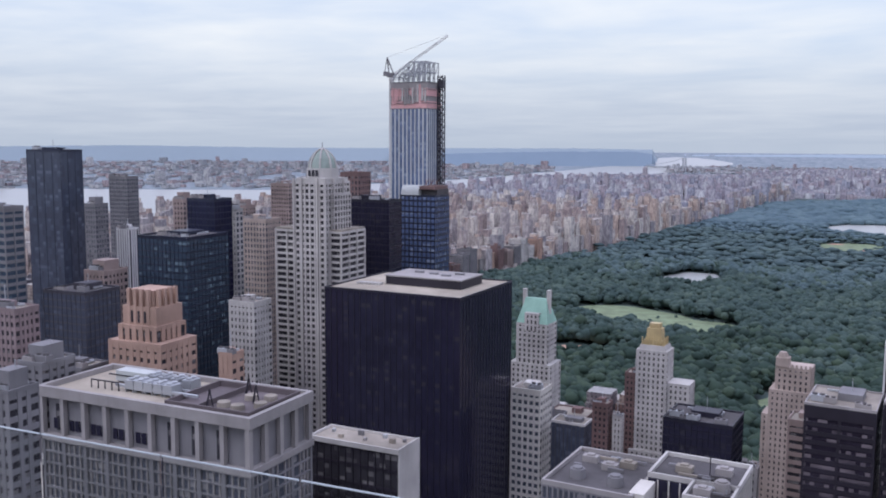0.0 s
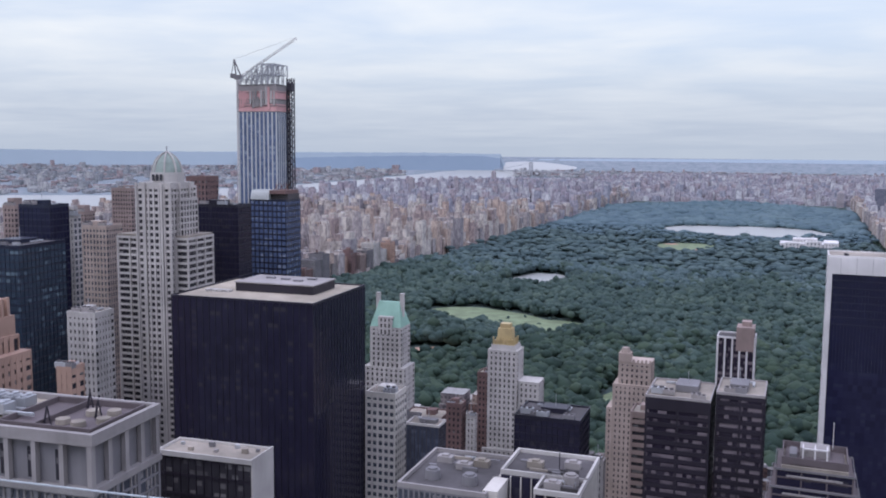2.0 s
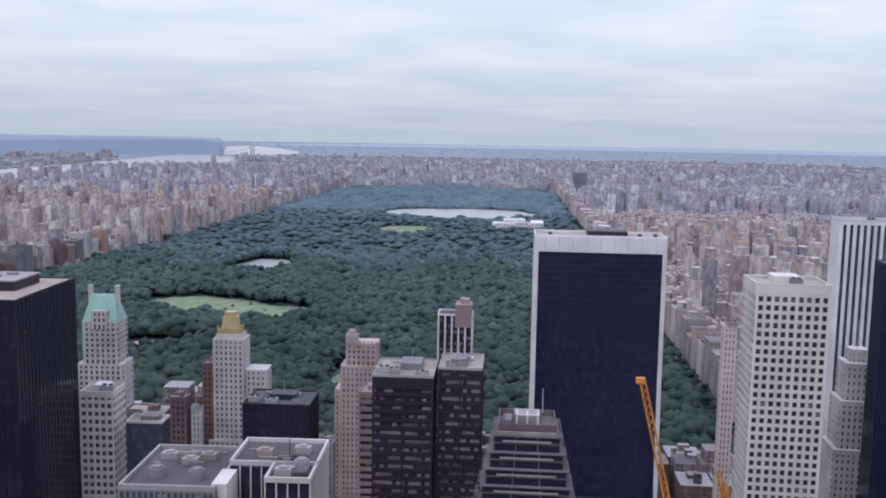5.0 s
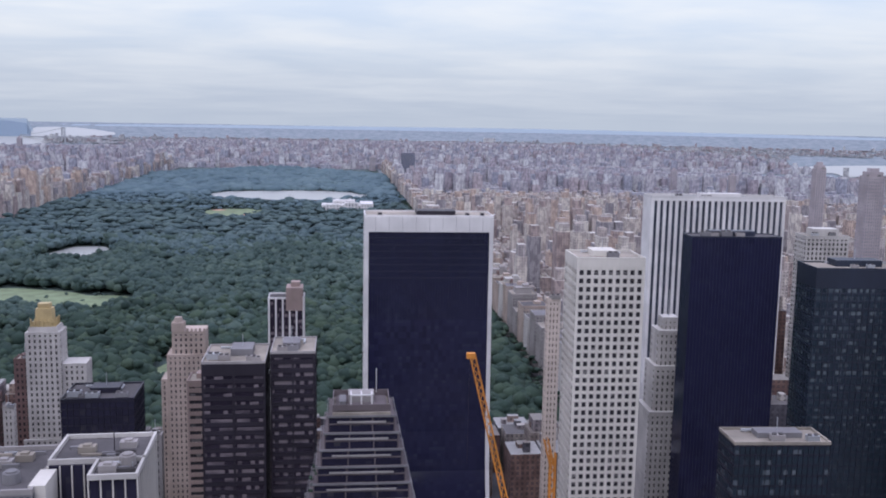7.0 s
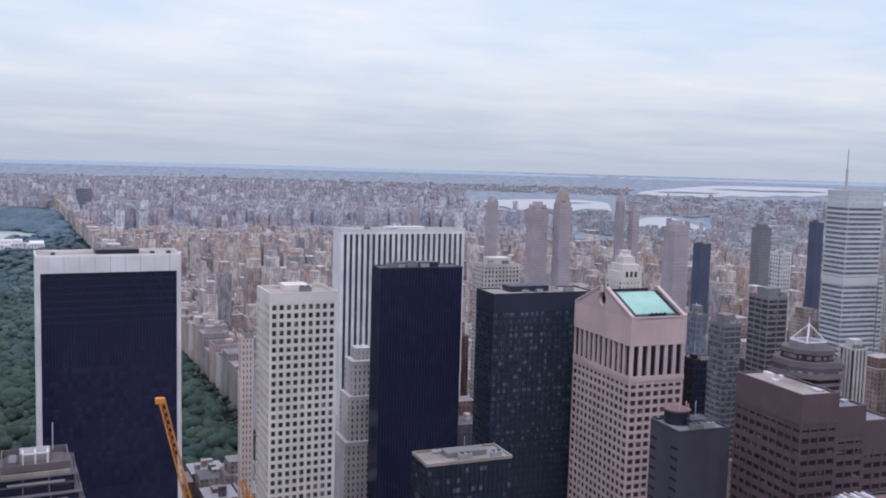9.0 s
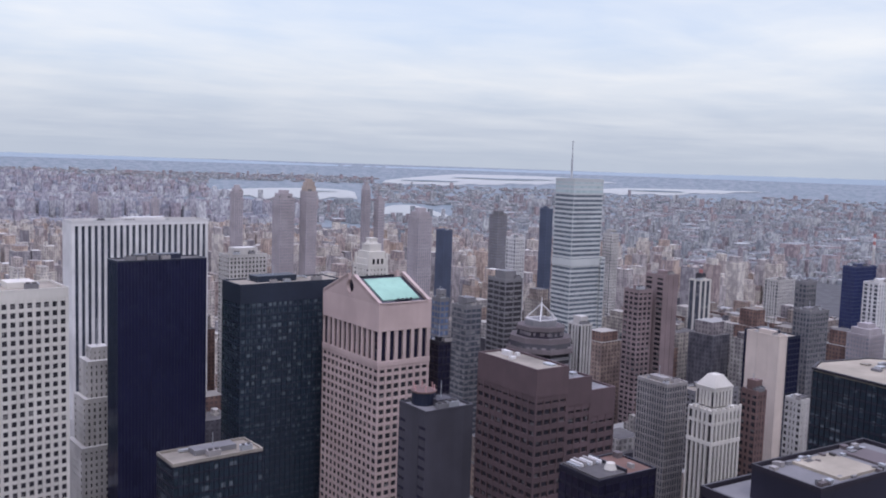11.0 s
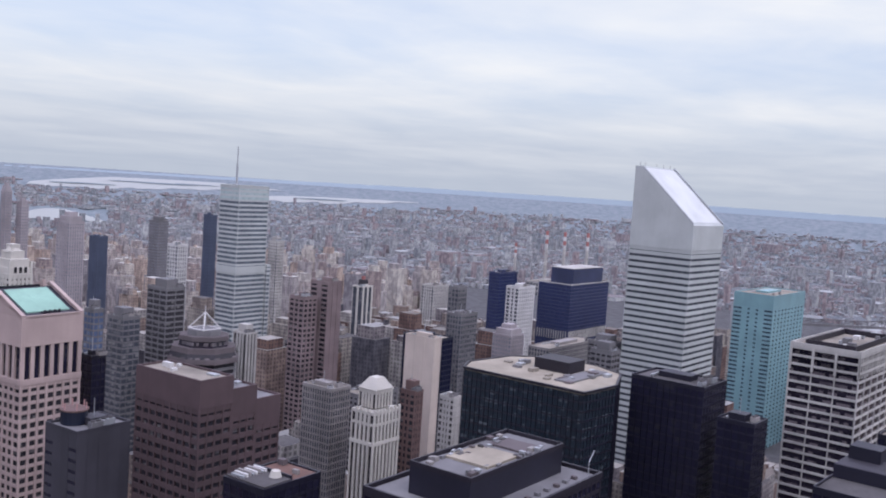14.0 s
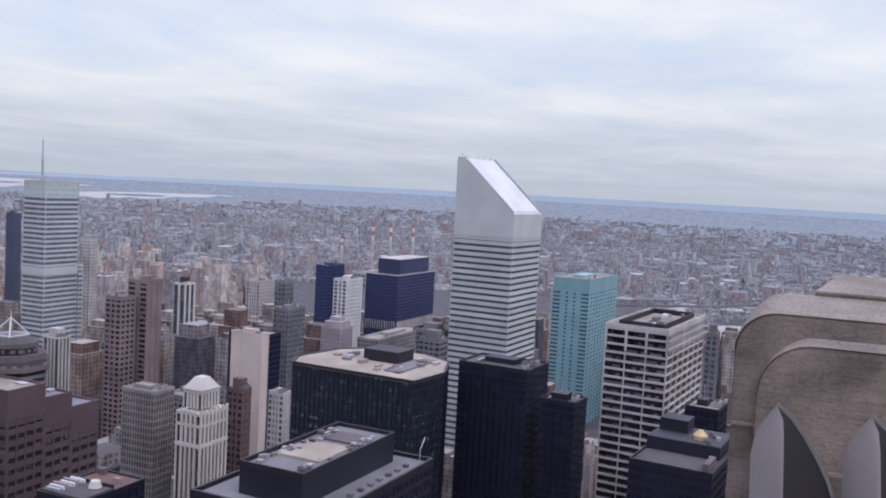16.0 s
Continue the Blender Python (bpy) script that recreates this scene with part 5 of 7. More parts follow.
for i in range(9):
    z0 = zt - 6.2 if i < 8 else 0
    storeys(p, -w / 2, w / 2, -d / 2, d / 2, z0, zt, TIER, BLACKWIN, bay=w / 3, storey=3.1 if i < 8 else 3.9, pier=0.5, band=0.6, proud=0.25, deep="s", core="terrace_glazing")
    parapet(p, w + 0.9, d + 0.9, zt - 0.4, 0.8, 0.2, GREYSTONE, "terrace_rail")
    box("terrace_light_shelf", -w * 0.36, w * 0.36, -d / 2 - 0.5, -d / 2 - 0.05, zt - 2.6, zt - 1.9, LIMESTONE, p)
    zt -= 6.2
    w, d = w + 2.75, d + 2.4
box("roof", -11, 11, -11, 11, 146, 147.4, TERRACE, p)
parapet(p, 22, 20, 147.4, 2.8, 0.4, TIER, "roof_screen")
box("roof_bed", -10, 10, -10, 10, 147.4, 147.9, TIER, p)
box("roof_house", -5, 5, 0, 8, 147.9, 151, LIMESTONE, p)
box("roof_house", -8.5, -6, -5, 4, 147.9, 150, GREYSTONE, p)
bm = bmesh.new()
for e in (-4, 0, 4):
    add_beam(bm, (e, -7, 147.4), (e, -7, 153), 0.22)
    add_beam(bm, (e, -2, 147.4), (e, -2, 153), 0.22)
    add_beam(bm, (e, -7, 153), (e, -2, 153), 0.22)
add_beam(bm, (-4, -7, 153), (4, -7, 153), 0.22)
add_beam(bm, (6, 6, 150), (6, 6, 160), 0.12)
part("roof_gantry", bm, WHITE, p)
tw = woods("terrace_shrubs", "green shrubs on the office terraces", LEAF, [(6 - 16 + rng.uniform(-1, 1), 348 - 9 + i * 3, 116 + 6 * (i % 2), rng.uniform(0.9, 1.6), 3, False) for i in range(5)] + [(6 + 16, 348 - 9 + i * 3, 118, rng.uniform(0.8, 1.4), 3, False) for i in range(4)], 77)

# ---- sloping dark slab with white frame
p = thing("white_edged_slab", "dark glass slab framed in white stone, flaring at its foot", "office building", 52.3, 547, 0, -0.2)
block(51, 555, 80, 44)
prof = [(-40, 0), (-32, 12), (-26, 28), (-21, 48), (-18, 72), (-16.3, 100), (-15.4, 140), (-15, 201.5)]


def slab_face(x0, x1, push, zt, mat, name, label=""):
    bm = bmesh.new()
    row = []
    for y, z in prof:
        z = min(z, zt)
        row.append([bm.verts.new((x0, y - push, z)), bm.verts.new((x1, y - push, z)), bm.verts.new((x1, 15, z)), bm.verts.new((x0, 15, z))])
    for a, b in zip(row, row[1:]):
        for i in range(4):
            bm.faces.new((a[i], a[(i + 1) % 4], b[(i + 1) % 4], b[i]))
    bm.faces.new(row[-1])
    bm.faces.new(row[0][::-1])
    return part(name, bm, mat, p, label)


slab_face(-36, 36, 0, 200.5, NAVYWIN, "glazing")
slab_face(-38, -35.6, 0.6, 201.5, WHITE, "stone_edge", "white stone edge")
slab_face(35.6, 38, 0.6, 201.5, WHITE, "stone_edge", "white stone edge")
box("stone_crown", -35.6, 35.6, -15.5, 15, 192.6, 201.5, WHITE, p, "white stone top band")
for i in range(9):
    box("crown_joint", -35.6 + 7.9 * i + 3.9, -35.45 + 7.9 * i + 3.9, -15.54, -15.5, 192.6, 201.5, GREYSTONE, p)
ob = box("floor_line", -35.6, 35.6, -15.25, -14, -0.25, 0.25, NAVYSTEEL, p)
ob.location.z = 110
repeat(ob, [(0, 0, 114 + 3.95 * i) for i in range(20)])
bm = bmesh.new()
for i in range(44):
    u = -35 + i * 1.62
    add_box(bm, u - 0.07, u + 0.07, -15.5, -14.8, 140, 192.6)
tagged(part("mullion_grid", bm, NAVYSTEEL, p), kind="stuff")
box("roof", -37, 37, -14, 14, 201.5, 201.9, TERRACE, p)
box("plant_house", -7, 16, -8, 6, 201.9, 204.4, DARKBRONZE, p)
for e in (-30, 22, 31):
    box("roof_unit", e, e + 2.2, -9, -6, 201.9, 203.2, DARKBRONZE, p)
parapet(p, 76, 30, 201.5, 1.0, 0.6, WHITE)

# ---- white-ribbed slab
p = tower("white_ribbed_slab", "wide white slab with marble ribs and dark strips", 283, 669, 103, 22, 205, -2.6, WHITE, SLATEWIN, bay=4.68, pier=2.2, proud=1.2, bands=False, top=2.2, busy=4)
block(284, 678, 103, 40)
box("crown_band", -51.6, 51.6, -11.1, 11.1, 201.2, 203, WHITE, p)
box("west_wall", -51.7, -51.3, -10.4, 10.4, 60, 203, WHITE, p)

# ---- white stepped tower between
p = thing("white_stepped_tower", "slender white stone tower with setbacks", "office building", 186, 494, 0, -2.8)
block(186, 494, 20, 20)
for w, z0, z1 in ((24, 0, 96), (19, 96, 122), (15, 122, 142), (9, 142, 149)):
    storeys(p, -w / 2, w / 2, -w / 2, w / 2, z0, z1, PALE, DARKWIN, bay=3.2, storey=3.7, pier=1.8, band=1.7, proud=0.4, deep="sw")
    box("terrace", -w / 2, w / 2, -w / 2, w / 2, z1, z1 + 0.9, PALE, p)
bm = bmesh.new()
add_beam(bm, (0, 0, 149), (0, 0, 165), 0.2)
part("mast", bm, STEEL, p)

# ---- broken-pediment tower
p = thing("pediment_tower", "pink granite tower with broken pediment and green copper roof", "office building", 279, 366, 0, -5.0)
block(279, 366, 34, 54)
storeys(p, -15, 15, -27, 27, 0, 158, PINK, DARKWIN, bay=4.3, storey=4.1, pier=1.2, band=1.6, proud=0.5, deep="sw")
box("belt", -15.2, 15.2, -27.2, 27.2, 158, 160.5, PINK, p)
storeys(p, -15, 15, -27, 27, 160.5, 175, PINK, BLACKWIN, bay=5.0, storey=14, pier=1.9, band=0.4, proud=0.9, bands=False, deep="sw")
box("attic", -15.2, 15.2, -27.2, 27.2, 175, 188, PINK, p)
arc = [(0 + 3.4 * math.sin(radians(a)), 193.6 - 3.4 * math.cos(radians(a))) for a in range(-150, 151, 20)]
outline = [(27.2, 188), (1.9, 199.5)] + arc[::-1] + [(-1.9, 199.5), (-27.2, 188)]
for x0, x1, nm in ((-15.2, -13.4, "pediment"), (13.4, 15.2, "pediment")):
    bm = bmesh.new()
    half = [(27.2, 188)] + [(1.9, 199.5)] + [q for q in arc[::-1] if q[0] >= -0.01] + [(0, 188)]
    for sgn in (1, -1):
        va = [bm.verts.new((x0, sgn * y, z)) for y, z in half]
        vb = [bm.verts.new((x1, sgn * y, z)) for y, z in half]
        bm.faces.new(va)
        bm.faces.new(vb[::-1])
        for i in range(len(half)):
            k = (i + 1) % len(half)
            bm.faces.new((va[i], va[k], vb[k], vb[i]))
    part(nm, bm, PINK, p)
bm = bmesh.new()
for sgn in (1, -1):
    v = [bm.verts.new(c) for c in ((-13.3, sgn * 26, 187.9), (13.3, sgn * 26, 187.9), (13.3, sgn * 3.8, 197.6), (-13.3, sgn * 3.8, 197.6), (-13.3, sgn * 3.8, 188), (13.3, sgn * 3.8, 188))]
    for f in ((0, 1, 2, 3), (3, 2, 5, 4), (0, 3, 4), (1, 5, 2)):
        bm.faces.new([v[i] for i in f])
part("gutter_bed", bm, BLACKSTEEL, p)
bm = bmesh.new()
for sgn in (1, -1):
    v = [bm.verts.new(c) for c in ((-10.6, sgn * 23.2, 189.6), (10.6, sgn * 23.2, 189.6), (10.6, sgn * 5.4, 197.4), (-10.6, sgn * 5.4, 197.4), (-10.6, sgn * 23.2, 188.6), (10.6, sgn * 23.2, 188.6), (10.6, sgn * 5.4, 196.4), (-10.6, sgn * 5.4, 196.4))]
    for f in ((0, 1, 2, 3), (0, 4, 5, 1), (1, 5, 6, 2), (2, 6, 7, 3), (3, 7, 4, 0)):
        bm.faces.new([v[i] for i in f])
part("copper_roof", bm, COPPER, p, "smooth green copper roof slope")
for sgn in (1, -1):
    for a, c, r in (((-14.3, sgn * 26.8, 188.0), (-14.3, sgn * 2.4, 199.0), 0.9), ((14.3, sgn * 26.8, 188.0), (14.3, sgn * 2.4, 199.0), 0.9), ((-13.3, sgn * 26.6, 188.0), (13.3, sgn * 26.6, 188.0), 0.6)):
        bm = bmesh.new()
        add_beam(bm, a, c, r)
        part("coping", bm, PINK, p)
bm = bmesh.new()
for i in range(8):
    add_box(bm, -4 + i * 1.2, -3.2 + i * 1.2, -24.6, -23.9, 188.2, 189.6 + 0.5 * (i % 2))
part("roof_vents", bm, BLACKSTEEL, p)

# ---- brown granite steps
p = thing("brown_stepped_office", "brown granite office stepping down in three blocks", "office building", 292, 275, 0, -6.4)
block(300, 268, 50, 44)
for x0, x1, z, y1 in ((-9, 9, 170, 20.5), (9, 23, 164, 18), (23, 38, 157.5, 14)):
    storeys(p, x0, x1, -20.5, y1, 0, z - 11, MAROON, DARKWIN, bay=4.6, storey=4.6, pier=0.9, band=2.35, proud=0.8, deep="sw")
    box("attic", x0 - 0.1, x1 + 0.1, -20.6, y1, z - 11, z, MAROON, p)
    box("roof", x0 + 1, x1 - 1, -19.5, y1 - 1, z, z + 0.3, TERRACE if x0 < 0 else GREYSTONE, p)
    bm = bmesh.new()
    for a, b, c, d in ((x0, x1, -20.6, -19.8), (x0, x1, y1 - 0.8, y1), (x0, x0 + 0.8, -19.8, y1 - 0.8), (x1 - 0.8, x1, -19.8, y1 - 0.8)):
        add_box(bm, a, b, c, d, z, z + 1.1)
    part("parapet", bm, MAROON, p)
    for i in range(4):
        a, c = rng.uniform(x0 + 2, x1 - 4), rng.uniform(-16, y1 - 6)
        box("roof_unit", a, a + rng.uniform(1.5, 4), c, c + rng.uniform(1.5, 6), z + 0.3, z + rng.uniform(1.0, 2.6), rng.choice((WHITE, STEEL, GREYSTONE)), p)

# ---- octagonal banded tower
p = thing("octagonal_tower", "brown octagonal banded tower with open pyramid", "office building", 432, 392, 0, -6.4)
block(432, 392, 46, 46)
bm = bmesh.new()
add_prism(bm, ngon(8, 20.5, 22.5), 0, 141)
part("glazing", bm, DARKWIN, p)
bm = bmesh.new()
add_prism(bm, ngon(8, 21.2, 22.5), 0, 1.9)
ob = part("spandrel", bm, GREYSTONE, p)
repeat(ob, [(0, 0, 20 + 4.4 * i) for i in range(28)])
for r, z0, z1, m in ((23, 139, 142, TIER), (22, 142, 145, BRONZEWIN), (21, 145, 148, TIER), (16, 148, 152, BRONZEWIN), (16.5, 152, 154.5, TIER), (11, 154.5, 158, GREYSTONE)):
    bm = bmesh.new()
    add_prism(bm, ngon(8, r, 22.5), z0, z1, 0.96)
    part("tier", bm, m, p)
bm = bmesh.new()
for i in range(4):
    a = radians(45 + 90 * i)
    add_beam(bm, (10 * math.cos(a), 10 * math.sin(a), 158), (0, 0, 168), 0.35)
    b = radians(135 + 90 * i)
    add_beam(bm, (10 * math.cos(a), 10 * math.sin(a), 158), (10 * math.cos(b), 10 * math.sin(b), 158), 0.4)
add_beam(bm, (0, 0, 160), (0, 0, 172), 0.2)
part("open_pyramid", bm, WHITE, p, "white open steel pyramid")

# ---- banded glass tower with mast
p = tower("mast_tower", "pale banded glass tower with tall mast", 681, 576, 38, 26, 243, -6.6, ALUMINIUM, PALEBANDWIN, bay=38, storey=4.3, pier=0.5, band=2.0, proud=0.3, top=1.0, busy=0)
block(681, 576, 44, 30)
box("crown_glass", -18.8, 18.8, -12.8, 12.8, 229, 242.3, glazing("pale_green_glass", (0.33, 0.40, 0.40), (0.42, 0.47, 0.47), 0.3), p, "pale green glass crown")
bm = bmesh.new()
add_beam(bm, (-11, 0, 242), (-11, 0, 262), 0.7)
add_beam(bm, (-11, 0, 262), (-11, 0, 279), 0.35)
part("mast", bm, STEEL, p)
storeys(p, 19, 24, -15, 11, 0, 168, ALUMINIUM, PALEBANDWIN, bay=26, storey=4.3, pier=0.4, band=2.0, proud=0.3, deep="s")
box("pale_belt", -19.3, 19.3, -13.3, 13.3, 160, 167, ALUMINIUM, p)

# ---- domed stone tower
p = thing("arcaded_tower", "pale stone tower with tall arches and hipped cap", "office building", 413, 252, 0, -7.8)
block(413, 252, 26, 20)
storeys(p, -11, 11, -8, 8, 0, 118, IVORY, DARKWIN, bay=3.2, storey=3.9, pier=1.5, band=0.5, proud=0.8, bands=False, deep="sw")
box("belt", -11.2, 11.2, -8.2, 8.2, 118, 120, IVORY, p)
storeys(p, -11, 11, -8, 8, 120, 130, IVORY, DARKWIN, bay=3.2, storey=9, pier=1.5, band=1.5, proud=0.8, deep="sw")
storeys(p, -11, 11, -8, 8, 130, 136, IVORY, DARKWIN, bay=3.2, storey=6, pier=1.7, band=1.6, proud=0.6, deep="sw")
ob = box("merlon", -0.8, 0.8, -0.4, 0.4, 136, 137.4, IVORY, p)
ob.location = (-10.2, -7.6, 0)
repeat(ob, [(-10.2 + 3.4 * i, -7.6, 0) for i in range(1, 7)] + [(-10.6, -4.4 + 3.0 * i, 0) for i in range(4)])
storeys(p, -7, 7, -5, 7, 137, 146, IVORY, DARKWIN, bay=2.6, storey=8, pier=1.4, band=1.4, proud=0.5, deep="sw")
bm = bmesh.new()
add_box(bm, -7.3, 7.3, -5.3, 7.3, 146, 147)
add_prism(bm, [(-7, -5), (7, -5), (7, 7), (-7, 7)], 147, 152.5, 0.42)
part("cap", bm, IVORY, p, "ivory hipped roof cap")

# ---- chamfered green glass block
p = thing("chamfered_office", "dark green glass office with clipped corners and gravel roof", "office building", 362, 118, 0, -9.6)
p.matrix_world = pose(370 * math.sin(radians(71.6)), 370 * math.cos(radians(71.6)), 0, 0, 0, -9.6)
block(375, 145, 60, 66)
ring = [(0, 0), (24, -2), (48, 8), (56, 24), (56, 48), (40, 62), (12, 66), (0, 60)]
bm = bmesh.new()
add_prism(bm, ring, 0, 176)
part("glazing", bm, GREENWIN, p)
bm = bmesh.new()
cx, cy = 28, 32
big = [(cx + (x - cx) * 1.008, cy + (y - cy) * 1.008) for x, y in ring]
add_prism(bm, big, 0, 0.8)
ob = part("spandrel", bm, BLACKSTEEL, p)
repeat(ob, [(0, 0, 40 + 3.9 * i) for i in range(1, 35)])
bm = bmesh.new()
for (x0, y0), (x1, y1) in zip(big, big[1:] + big[:1]):
    n = int(math.hypot(x1 - x0, y1 - y0) / 2.4)
    for i in range(n):
        q = i / n
        add_box(bm, x0 + (x1 - x0) * q - 0.12, x0 + (x1 - x0) * q + 0.12, y0 + (y1 - y0) * q - 0.12, y0 + (y1 - y0) * q + 0.12, 40, 176)
tagged(part("mullion_grid", bm, BLACKSTEEL, p), kind="stuff")
bm = bmesh.new()
add_prism(bm, [(cx + (x - cx) * 0.985, cy + (y - cy) * 0.985) for x, y in ring], 176, 177.3)
part("roof", bm, SANDROOF, p)
for (x0, y0), (x1, y1) in zip(big, big[1:] + big[:1]):
    bm = bmesh.new()
    add_beam(bm, (x0, y0, 177.2), (x1, y1, 177.2), 0.5)
    part("parapet", bm, DARKBRONZE, p)
box("plant_house", 26, 40, 22, 40, 177.3, 182.5, DARKBRONZE, p)
box("roof_walk", 10, 44, 12, 20, 177.3, 178.0, GREYSTONE, p)
for i in range(22):
    a, c = rng.uniform(8, 42), rng.uniform(6, 54)
    box("roof_unit", a, a + rng.uniform(1.5, 5), c, c + rng.uniform(1, 4), 177.3, 177.3 + rng.uniform(0.5, 1.6), rng.choice((STEEL, GREYSTONE, TIER, TERRACE)), p)

# ---- dark block with crowded roof
p = thing("dark_plant_office", "dark office block with long roof plant house", "office building", 234, 104, 0, -8.7)
block(234, 104, 66, 40)
storeys(p, -31, 31, -20, 20, 0, 173.5, DARKBRONZE, BLACKWIN, bay=3, storey=3.9, pier=0.5, band=1.2, proud=0.3, deep="sw")
box("ledge_roof", -30, 30, -19, 19, 173.5, 174, GREYSTONE, p)
parapet(p, 62.4, 40.4, 173.5, 1.6, 0.8, DARKBRONZE)
box("plant_house", -24, 24, -10, 10, 174, 181.6, BLACKSTEEL, p)
parapet(p, 48.3, 20.3, 181.6, 1.4, 0.5, DARKBRONZE, "plant_parapet")
box("gravel_roof", -23.4, 23.4, -9.4, 9.4, 181.6, 181.9, GREYSTONE, p)
box("white_roof", -12, 4, -7, 7, 181.9, 182.6, SANDROOF, p)
box("roof_well", 8, 17, -6, 6, 181.9, 182.5, TIER, p)
for i in range(46):
    a, c = rng.uniform(-22, 20), rng.choice((rng.uniform(-8.5, -6), rng.uniform(3, 8)))
    box("roof_unit", a, a + rng.uniform(0.8, 2.6), c, c + rng.uniform(0.8, 1.8), 181.9, 182.0 + rng.uniform(0.4, 1.4), rng.choice((STEEL, GREYSTONE, LIMESTONE, TARROOF, TIER)), p)
for i in range(10):
    box("ledge_unit", -26 + i * 5.2, -24.6 + i * 5.2, -16.5, -15, 174, 174.9, rng.choice((TIER, GREYSTONE)), p)
bm = bmesh.new()
add_beam(bm, (28, -17, 174), (28, -17, 178), 0.12)
add_beam(bm, (28, -17, 178), (31, -17, 181), 0.12)
part("davit", bm, STEEL, p)

# ---- slant-topped aluminium tower
p = thing("slant_top_tower", "white aluminium banded tower with slanted roof", "skyscraper", 695, 168, 0, -10.4)
block(695, 168, 60, 52)
storeys(p, -28, 28, -24.5, 24.5, 0, 221, ALUMINIUM, BANDWIN, bay=56, storey=4.6, pier=0.25, band=2.75, proud=0.25, deep="sw")
bm = bmesh.new()
prof = [(-24.6, 221), (-24.6, 239), (19.5, 280), (24.6, 280), (24.6, 221)]
va, vb = [bm.verts.new((-28.1, y, z)) for y, z in prof], [bm.verts.new((28.1, y, z)) for y, z in prof]
bm.faces.new(va)
bm.faces.new(vb[::-1])
for i in range(5):
    bm.faces.new((va[i], va[(i + 1) % 5], vb[(i + 1) % 5], vb[i]))
part("slanted_crown", bm, ALUMINIUM, p, "smooth slanted aluminium crown")
bm = bmesh.new()
v = [bm.verts.new(c) for c in ((-24, -22.5, 241.3), (24, -22.5, 241.3), (24, 18, 279.0), (-24, 18, 279.0), (-24, -22.5, 240), (24, -22.5, 240), (24, 18, 278), (-24, 18, 278))]
for f in ((0, 1, 2, 3), (0, 4, 5, 1), (1, 5, 6, 2), (2, 6, 7, 3), (3, 7, 4, 0)):
    bm.faces.new([v[i] for i in f])
part("roof_panel", bm, SLOPE, p, "white sloping roof panel")
bm = bmesh.new()
add_beam(bm, (27.6, -24, 240.4), (27.6, 19.5, 280.6), 0.7)
add_beam(bm, (-27.6, -24, 240.2), (-27.6, 19.5, 280.4), 0.35)
for e in (-26, -18, 2, 14, 26):
    add_beam(bm, (e, 22, 280), (e, 22, 283), 0.15)
part("roof_rail", bm, STEEL, p)

# ---- white banded office
p = tower("white_banded_office", "white banded office block with recessed windows", 479, 29, 74, 31, 196, -11.7, PALE, BRONZEWIN, bay=10.2, storey=4.0, pier=0.42, band=1.1, proud=0.6, top=2.0, busy=0)
block(479, 29, 74, 31)
box("top_storey", -36.4, 36.4, -14.9, 14.9, 183.5, 192.6, BLACKWIN, p)
ob = box("top_pier", -0.6, 0.6, -0.5, 0.5, 183.5, 194, PALE, p)
ob.location = (-36.4, -15, 0)
repeat(ob, [(-36.4 + 4.04 * i, -15, 0) for i in range(1, 19)] + [(-36.6, -15 + 10.0 * i, 0) for i in range(1, 4)])
parapet(p, 60, 22, 194, 3.0, 0.5, DARKBRONZE, "roof_screen")
for i in range(8):
    a, c = rng.uniform(-26, 22), rng.uniform(-8, 5)
    box("roof_unit", a, a + rng.uniform(2, 6), c, c + rng.uniform(1.5, 4), 194, 194 + rng.uniform(1.5, 3.8), rng.choice((STEEL, GREYSTONE, WHITE)), p)

# ---- pieces on the navy block
p = thing("navy_roof_block", "navy plant storey on a wide navy block", "roof structure", 984, 346, 156, -9.4)
box("wall", -34, 34, -14, 14, 0, 17, BLUESTEEL, p)
box("roof", -34.3, 34.3, -14.3, 14.3, 17, 17.6, PALE, p)
p = thing("pale_window_belt", "pale window belt round a navy block", "facade belt", 988, 350, 95, -9.4)
ob = box("belt_window", -0.9, 0.9, -0.2, 0.2, 0, 10, PALE, p)
ob.location = (-42, -20.9, 0)
repeat(ob, [(-42 + 3 * i, -20.9, 0) for i in range(1, 29)] + [(-44.2, -18 + 3 * i, 0) for i in range(13)])

